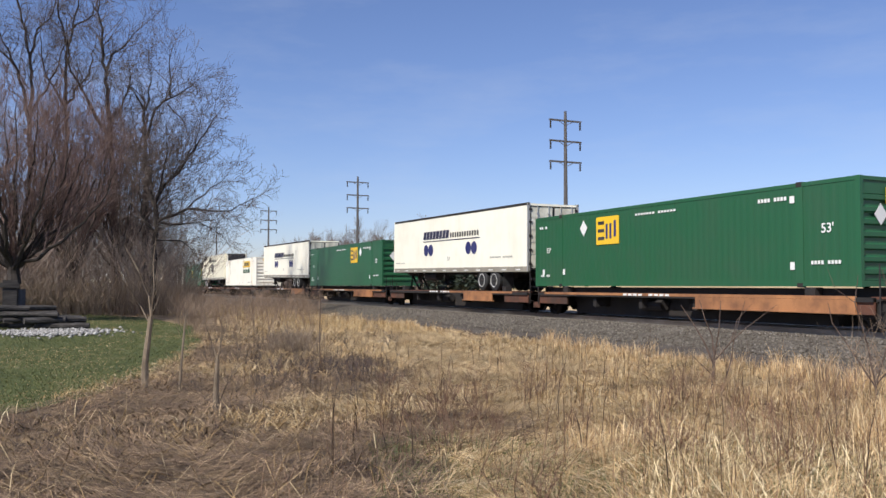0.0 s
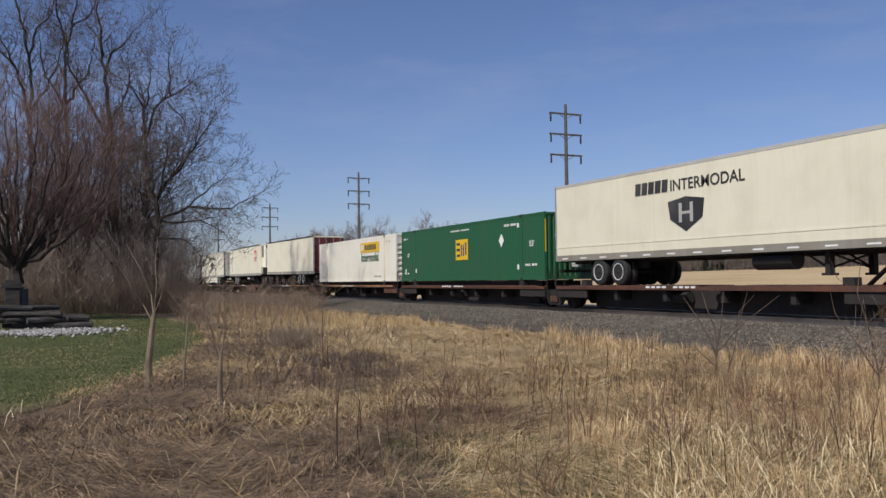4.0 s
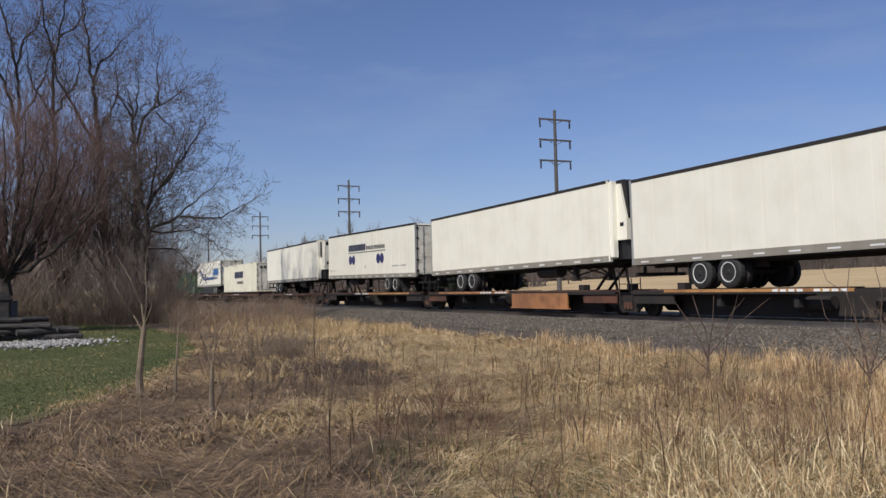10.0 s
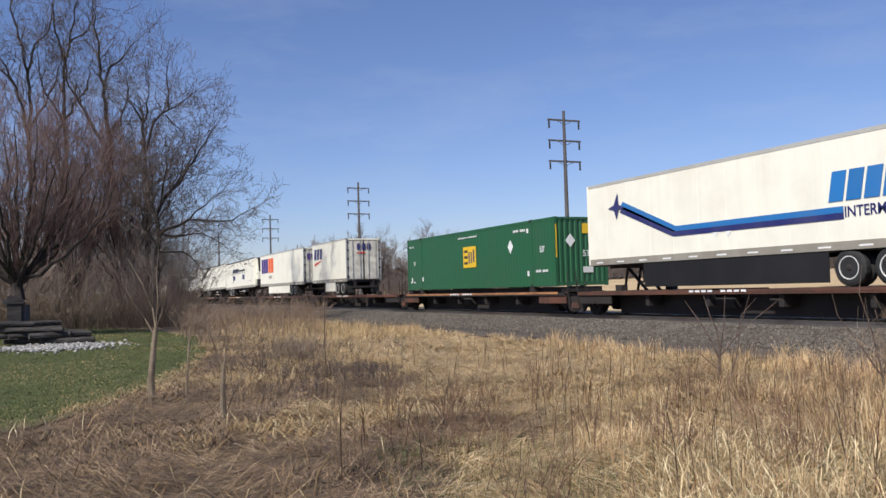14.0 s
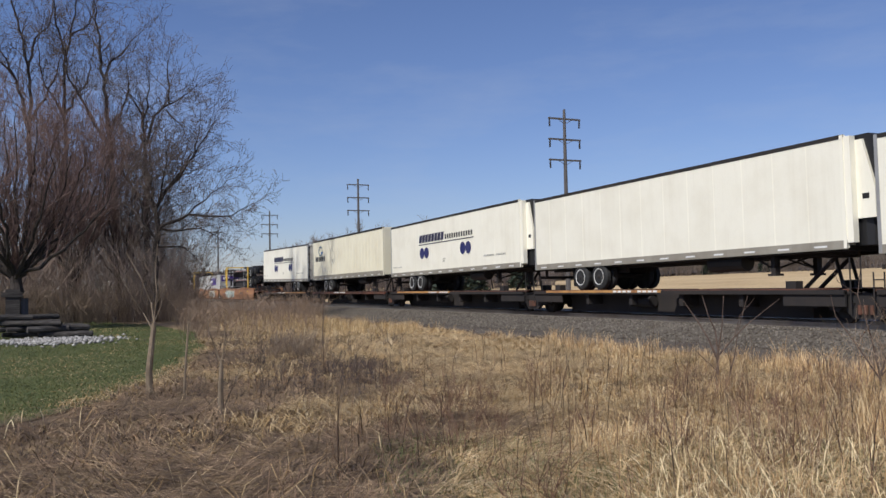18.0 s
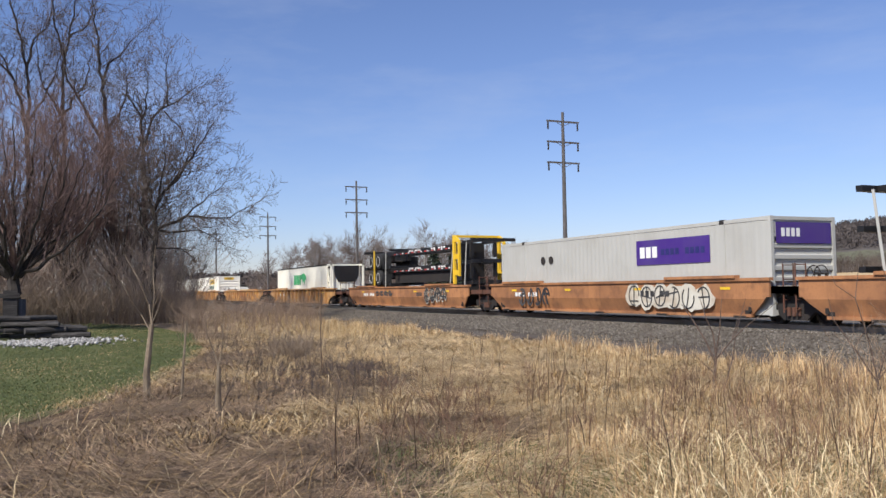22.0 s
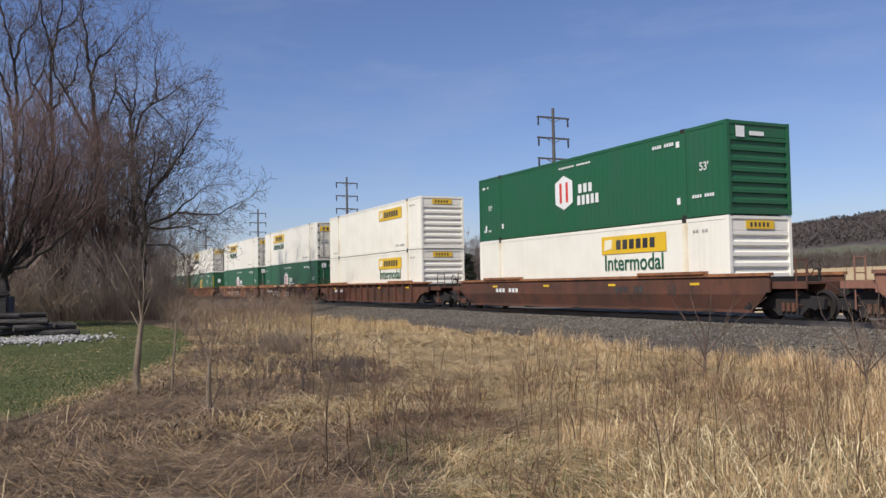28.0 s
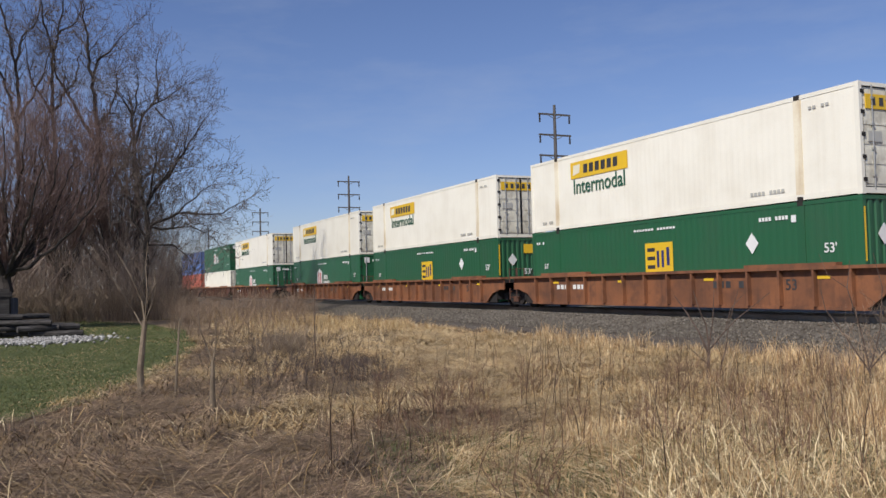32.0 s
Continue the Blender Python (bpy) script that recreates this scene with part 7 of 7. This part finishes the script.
def spray_paint(root, x0, x1, mats, seed, z_mid=0.80, tall=0.40, out=0.0):
    """Sprayed figures on a car side, with no word in them: a ragged cloud of fill and looping strokes over it."""
    rnd = random.Random(seed)
    n = max(3, int((x1 - x0) / 0.62))
    w = (x1 - x0) / n
    fill, edge = bmesh.new(), bmesh.new()
    heavy = mats[0] in (SIGNBLACK, YELLOWCAR)          # strokes alone, on the bare car side
    stroke = 0.10 if mats[0] is SIGNBLACK else 0.09 if mats[1] is FADEDRED else 0.05
    for i in range(n):
        x = x0 + (i + 0.5) * w
        z = z_mid + rnd.uniform(-0.04, 0.04)
        if not heavy:
            k = [rnd.uniform(0.80, 1.18) for _ in range(14)]
            prism(fill, [(x + 1.15 * k[j] * w * 0.62 * math.cos(j * math.pi / 7), z + k[j] * tall * 1.05 * math.sin(j * math.pi / 7)) for j in range(14)], -1.527 - 0.0006 * i, -1.524)
        lay = -1.5375 - out - 0.0006 * i
        a0, sweep = rnd.uniform(0, 6.28), rnd.choice((4.2, 5.0, 6.2))
        ribbon(edge, [(x + w * 0.40 * math.cos(a0 + sweep * q / 12), z + tall * 0.86 * math.sin(a0 + sweep * q / 12)) for q in range(13)], stroke, lay)
        lean = rnd.uniform(-0.12, 0.12)
        ribbon(edge, [(x - lean + rnd.uniform(-0.05, 0.05), z - tall * 0.8), (x, z), (x + lean, z + tall * 0.8)], stroke, lay - 0.0003)
        if rnd.random() < 0.7:
            ribbon(edge, [(x - w * 0.3, z + rnd.uniform(-0.2, 0.2)), (x + w * 0.35, z + rnd.uniform(-0.2, 0.2))], stroke * 0.9, lay - 0.0005)
    if mats[0] is SIGNBLACK and mats[1] is not SIGNBLACK:
        halo = bmesh.new()
        for f in edge.faces:
            c = f.calc_center_median()
            vs = [halo.verts.new((c.x + (v.co.x - c.x) * 1.25 + math.copysign(0.035, v.co.x - c.x), -1.530 - 0.00005 * f.index, c.z + (v.co.z - c.z) * 1.25 + math.copysign(0.035, v.co.z - c.z))) for v in f.verts]
            halo.faces.new(vs)
        small(part("spray_halo", halo, mats[1], root, "pale sprayed outline"))
    small(part("spray_outline", edge, (mats[0] if mats[0] is SIGNBLACK else mats[1]), root, "sprayed strokes"))
    if heavy:
        fill.free()
    else:
        small(part("spray_fill", fill, mats[0], root, "ragged sprayed fill"))


def chassis_stack():
    """Three container chassis stacked in a well, wheels at one end, thin goosenecks at the other."""
    root = tagged(new("chassis_stack"), "stack of black container chassis with yellow stands", "chassis", "chassis stacks")
    for k in range(3):
        z = -0.44 + k * 1.05          # underside of the frame
        for y in (-0.66, 0.52):
            part("frame_rail", prism(bmesh.new(), [(7.0, z + 0.06), (7.0, z + 0.26), (6.7, z + 0.32), (-6.6, z + 0.32), (-6.6, z - 0.05), (-6.0, z - 0.05), (-5.6, z + 0.02)], y, y + 0.14), BLACK, root, "black steel frame rail")
            part("gooseneck", prism(bmesh.new(), [(-6.6, z + 0.26), (-6.6, z + 0.44), (-9.1, z + 0.46), (-9.1, z + 0.30)], y, y + 0.12), BLACK, root)
        part("drop_plate", boxes((-6.62, -6.2, -0.67, 0.67, z - 0.55 if k else z, z + 0.34)), BLACK, root)
        for i in range(9):
            x = 6.2 - i * 1.42
            part("cross_member", boxes((x, x + 0.12, -0.52, 0.52, z + 0.08, z + 0.26)), BLACK, root)
        for x in (6.8, 2.2, -9.0):
            part("bolster", boxes((x, x + 0.2, -1.22, 1.22, z + 0.30, z + 0.46)), BLACK, root)
        bm = boxes(*[(-5.2 + i * 0.95, -5.02 + i * 0.95, -0.672, -0.662, z + 0.10, z + 0.17) for i in range(9)])
        fine_print(bm, -4.6, -2.6, z + 0.19, z + 0.28, 6, -0.662)
        fine_print(bm, -1.2, 0.6, z + 0.19, z + 0.28, 8, -0.662)
        fine_print(bm, -4.6, -2.6, z + 0.19, z + 0.28, 6, 0.666)
        fine_print(bm, -1.2, 0.6, z + 0.19, z + 0.28, 8, 0.666)
        for i in range(9):
            box(bm, -5.2 + i * 0.95, -5.02 + i * 0.95, 0.661, 0.671, z + 0.10, z + 0.17)
        small(part("pale_marks", bm, BRIGHT, root, "pale marks and reflectors"))
        small(part("red_marks", boxes(*[(-4.9 + i * 0.95, -4.62 + i * 0.95, y, y + 0.01, z + 0.10, z + 0.15) for i in range(9) for y in (-0.672, 0.661)]), SIGNRED, root))
        if k:
            for x in (5.68, 4.37):
                for y in (-1.22, 1.22):
                    dual_wheel(root, x, y, z - 0.25)
                part("axle", tube(bmesh.new(), (x, -1.0, z - 0.25), (x, 1.0, z - 0.25), 0.07, n=8), DARKSTEEL, root)
            part("slider_frame", boxes((3.4, 6.6, -0.62, -0.42, z - 0.24, z + 0.06), (3.4, 6.6, 0.42, 0.62, z - 0.24, z + 0.06)), BLACK, root)
            for y in (-1.2, 0.62):
                part("mud_flap", boxes((3.55, 3.59, y, y + 0.58, z - 0.72, z + 0.02)), RUBBER, root)
            for y in (-0.75, 0.6):
                part("landing_leg", boxes((-7.9, -7.72, y, y + 0.15, z - 0.45, z + 0.3)), BLACK, root)
    part("lower_beam", boxes((-6.0, 3.2, -0.50, 0.50, 0.02, 0.60)), DARKSTEEL, root, "dark deep beam")
    for y in (-1.36, 1.24):
        stand = part("yellow_stand", prism(bmesh.new(), [(-7.20, -0.15), (-7.0, -0.15), (-7.0, 2.36), (-7.16, 2.36), (-7.66, 2.10), (-7.74, 1.95), (-7.20, 2.02)], y, y + 0.12), YELLOW, root, "yellow loading stand")
        part("stand_leg", boxes((-7.74, -7.58, y + 0.01, y + 0.11, 0.25, 1.96)), YELLOW, stand)
        each("stand_rung", [(-7.58, -7.20, y + 0.02, y + 0.10, z, z + 0.26) for z in (0.30, 1.12)], YELLOW, stand)
        part("thin_post", boxes((4.82, 4.92, y, y + 0.08, -0.2, 2.1)), YELLOW, root, "thin yellow post")
        for p, q in ((-6.85, -6.40), (-8.38, -8.12), (2.9, 3.0)):
            part("strap", prism(bmesh.new(), [(p - 0.04, 1.95), (p + 0.04, 1.95), (q + 0.04, -0.2), (q - 0.04, -0.2)], y - 0.01, y + 0.005), GREY, root, "grey tie strap")
    part("stand_top", boxes((-7.16, -7.0, -1.24, 1.24, 2.24, 2.36)), YELLOW, root)
    return root
# ---- the train, front to back ----
ON_SPINE, ON_TYRES, IN_WELL, ON_TOP = 1.68, 1.46, 0.77, 3.685
HALF = CL / 2


def left(x):
    return x + HALF


spine_car(-31.8, -14.6, "orange", None, (1.6, 7.6))
again("green", green_container, left(-31.60), ON_SPINE)
spine_car(-49.2, -31.8, "orange", (-7.1, 1), (2.0, 5.0))
again("alliance", alliance_trailer, left(-48.14), ON_TYRES)
spine_car(-66.5, -49.2, "orange", None, (2.4, 6.0))
again("green_right", lambda: green_container(2.7, 4.0), left(-66.36), ON_SPINE)
spine_car(-83.0, -66.5, "orange", (-7.1, 1), (2.6, 6.8), truck_l=True)
again("alliance", alliance_trailer, left(-82.69), ON_TYRES)
spine_car(-102.6, -85.8, "brown", truck_l=False)
again("white", lambda: white_container(True, 3.4), left(-102.2), ON_SPINE)
spine_car(-119.7, -102.6, "brown", (7.0, -1), truck_l=False)
again("prime_reefer", lambda: prime_trailer(-1, "black"), left(-119.25), ON_TYRES)
spine_car(-136.8, -119.7, "brown", truck_l=False)
again("green_mid", green_container_mid, left(-136.3), ON_SPINE)
spine_car(-154.2, -136.8, "orange", truck_l=False)
again("white_ribbed", lambda: white_container(True, 3.4, "ribs", 0.009), left(-153.42), ON_SPINE)
spine_car(-172.2, -154.2, "orange", (-7.1, 1), truck_l=False)
again("maroon_doors", lambda: trailer("plain cream trailer with maroon rear doors", CREAM, 1, None, door_mat=MAROON, length=15.95, low=0.97, high=3.94), left(-171.06), ON_TYRES)
spine_car(-190.6, -172.2, "brown", (6.6, -1), (0.5, 5.2, 0.30))
again("logo_reefer", logo_reefer, left(-190.05), ON_TYRES)
spine_car(-211.3, -193.4, "brown", (-6.8, 1), truck_l=False)
again("prime", lambda: prime_trailer(1, None), left(-210.1), ON_TYRES)
spine_car(-229.6, -211.3, "brown", (-6.8, 1), truck_l=False)
again("ups", ups_trailer, left(-228.5), ON_TYRES)
spine_car(-247.8, -229.6, "yellow", (6.8, -1), truck_l=False)
again("black_reefer", lambda: trailer("white refrigerated trailer with black cooling unit", WHITE, -1, "black", tandem=4.0, length=15.85, low=0.96, high=3.90), left(-247.29), ON_TYRES)
spine_car(-265.4, -247.8, "orange", (6.8, -1), (0.8, 5.2, 0.24), truck_l=False)
again("black_reefer", None, left(-264.4), ON_TYRES)
spine_car(-283.5, -265.4, "yellow", (-6.8, 1), truck_l=False)
again("alliance", None, left(-282.45), ON_TYRES)
spine_car(-301.8, -283.5, "brown", (6.5, -1))
again("white_reefer", lambda: trailer("white refrigerated trailer with white cooling unit", WHITE, -1, "white", tandem=4.0, length=15.85, low=1.02, high=3.95), left(-301.1), ON_TYRES)
spine_car(-322.6, -304.6, "brown", truck_l=False)
again("swift", swift_container, left(-321.65), ON_SPINE)
spine_car(-341.0, -322.6, "brown", (-6.8, 1), truck_l=False)
again("marten", marten_trailer, left(-339.7), ON_TYRES)
spine_car(-359.5, -341.0, "orange", truck_l=False)
again("green_mid", None, left(-358.3), ON_SPINE)
spine_car(-380.0, -359.5, "brown", (-7.0, 1), truck_l=False)
again("yrc", yrc_pup, -374.05, ON_TYRES)
spine_car(-398.6, -380.0, "brown", (-6.6, 1), truck_l=False)
again("fedex", fedex_trailer, left(-397.25), ON_TYRES)
spine_car(-416.6, -398.6, "yellow", (6.6, -1), truck_l=False)
again("alliance_reefer", lambda: alliance_trailer(-1, "black"), left(-416.0), ON_TYRES)
spine_car(-433.4, -416.6, "yellow", (6.8, -1), truck_l=False)
again("black_reefer", None, left(-432.8), ON_TYRES)
spine_car(-450.6, -433.4, "yellow", (6.8, -1), truck_l=False)
again("alliance_reefer", None, left(-449.9), ON_TYRES)
spine_car(-467.9, -450.6, "brown", (6.8, -1), truck_l=False)
again("global", global_trailer, left(-467.1), ON_TYRES)
spine_car(-484.8, -467.9, "yellow", (-6.8, 1))
again("alliance", None, left(-484.55), ON_TYRES)

PALE, INK = (SPRAYWHITE, SIGNBLACK), (SIGNBLACK, SIGNBLACK)
SMOOTH = "orange smooth-sided well car with spray paint"
well_car(-507.44, -488.15, ORANGE, SMOOTH, 0, -0.55, 0.6, spray=((-5.3, -0.5, (SPRAYWHITE, TEAL), 1),))
board(-496.75, chassis_stack(), RAIL + 1.56)
well_car(-525.42, -508.50, ORANGE, SMOOTH, 0, -1.2, None, spray=((1.9, 6.1, PALE, 2), (-5.9, -3.3, INK, 3)))
again("grey", grey_container, left(-524.75), IN_WELL)
well_car(-546.10, -527.80, ORANGE, SMOOTH, 0, -0.3, None, spray=((3.7, 6.6, (SIGNBLACK, SPRAYWHITE), 4, 0.84, 0.40), (-4.0, -1.0, (SIGNBLACK, SIGNBLACK), 14, 0.98, 0.12)))
TRAIN.append((copy_thing(TRAIN[-4][0], pose(0, 0, 0)), -536.9, RAIL + 1.56, 180, 0.0))
RIBBED = "yellow ribbed well car with dark stencil marks"
well_car(-568.85, -549.47, YELLOWCAR, RIBBED, 14, -0.4, 0.3)
again("tiger", reefer_container, left(-567.19) - 0.45, IN_WELL)
well_car(-592.07, -572.48, YELLOWCAR, "empty yellow ribbed well car with red scrawl", 14, -0.6, 0.4, spray=((-0.61, 2.71, (YELLOWCAR, FADEDRED), 5, 0.86, 0.46),))
well_car(-615.02, -596.42, YELLOWCAR, RIBBED, 14, -0.7, 0.6, spray=((-2.6, 0.2, (YELLOWCAR, SIGNBLACK), 6),))
again("white", None, left(-613.3), IN_WELL)
well_car(-638.4, -619.51, RUSTPINK, "faded rust-red smooth well car with pale spray paint", 0, -0.3, 0.7, spray=((-5.6, -1.6, (BRIGHT, RUSTPINK), 7), (-1.0, 6.0, (GREY, RUSTPINK), 8)))
again("plain_white", lambda: plain_box("shipping_container", "plain white container with dark top rail", WHITE), left(-636.3), IN_WELL)
well_car(-661.28, -641.78, BROWN, "brown smooth-sided well car with yellow reflectors", 0, -0.5, 0.3)
again("white", None, left(-659.65), IN_WELL)
again("hub", hub_container, left(-659.62), ON_TOP)
DOUBLE = "rust-brown ribbed well car under stacked containers"
well_car(-684.2, -665.2, BROWN, DOUBLE, 14, -0.4, 0.5)
again("white_ribbed", None, left(-682.62), IN_WELL)
again("white_banner", lambda: white_container(False, 3.5, "ribs", 0.006), left(-682.58), ON_TOP)
well_car(-703.2, -685.0, BROWN, "rust-brown smooth well car with a faded orange top chord", 0, -0.45, None, scrawl=True)
again("hub_low", lambda: hub_container(True), left(-701.9), IN_WELL)
again("white_doors", lambda: white_container(True, -3.25, "doors", 0.0045), left(-701.87), ON_TOP)
well_car(-722.6, -704.1, BROWN, "rust-brown smooth well car with a faded orange top chord", 0, -0.4, None, scrawl=True)
again("hub_low", None, left(-721.1), IN_WELL)
again("white_doors", None, left(-721.08), ON_TOP)
STACK = "rusty orange ribbed well car under stacked containers"
well_car(-745.5, -726.2, WELLRUST, STACK, 14, -0.45, 0.4)
again("green_mid", None, left(-744.2), IN_WELL)
again("white_doors", None, left(-744.18), ON_TOP)
well_car(-764.6, -746.4, WELLRUST, STACK, 14, -0.4, None)
again("green_mid", None, left(-763.4), IN_WELL)
again("white_doors", None, left(-763.4), ON_TOP)
well_car(-783.6, -765.4, WELLRUST, STACK, 14, -0.4, None)
again("hub_low", None, left(-782.2), IN_WELL)
again("white_doors", None, left(-782.2), ON_TOP)
well_car(-806.8, -787.6, BROWN, DOUBLE, 14, -0.4, 0.4)
again("hub_low", None, left(-805.45), IN_WELL)
again("white_doors", None, left(-805.45), ON_TOP)
well_car(-826.0, -807.6, BROWN, DOUBLE, 14, -0.4, None)
again("plain_white", None, left(-824.6), IN_WELL)
again("hub", None, left(-824.6), ON_TOP)
well_car(-845.3, -826.8, BROWN, DOUBLE, 14, -0.4, None)
again("red", lambda: plain_box("shipping_container", "plain orange-red ribbed steel container", REDBOX), left(-843.8), IN_WELL)
again("blue", lambda: plain_box("shipping_container", "plain blue ribbed steel container", BLUEBOX), left(-843.8), ON_TOP)


# ---- what moves: the whole train, at one speed ----
def motions():
    for thing, train_x, z, turn, tilt in TRAIN:
        walk(thing, [(t, pose(train_x + SPEED * t, TRACK_Y, z, 0, tilt, turn)) for t in (0.0, 8.0, 16.0, 24.0, 32.0)])


motions()
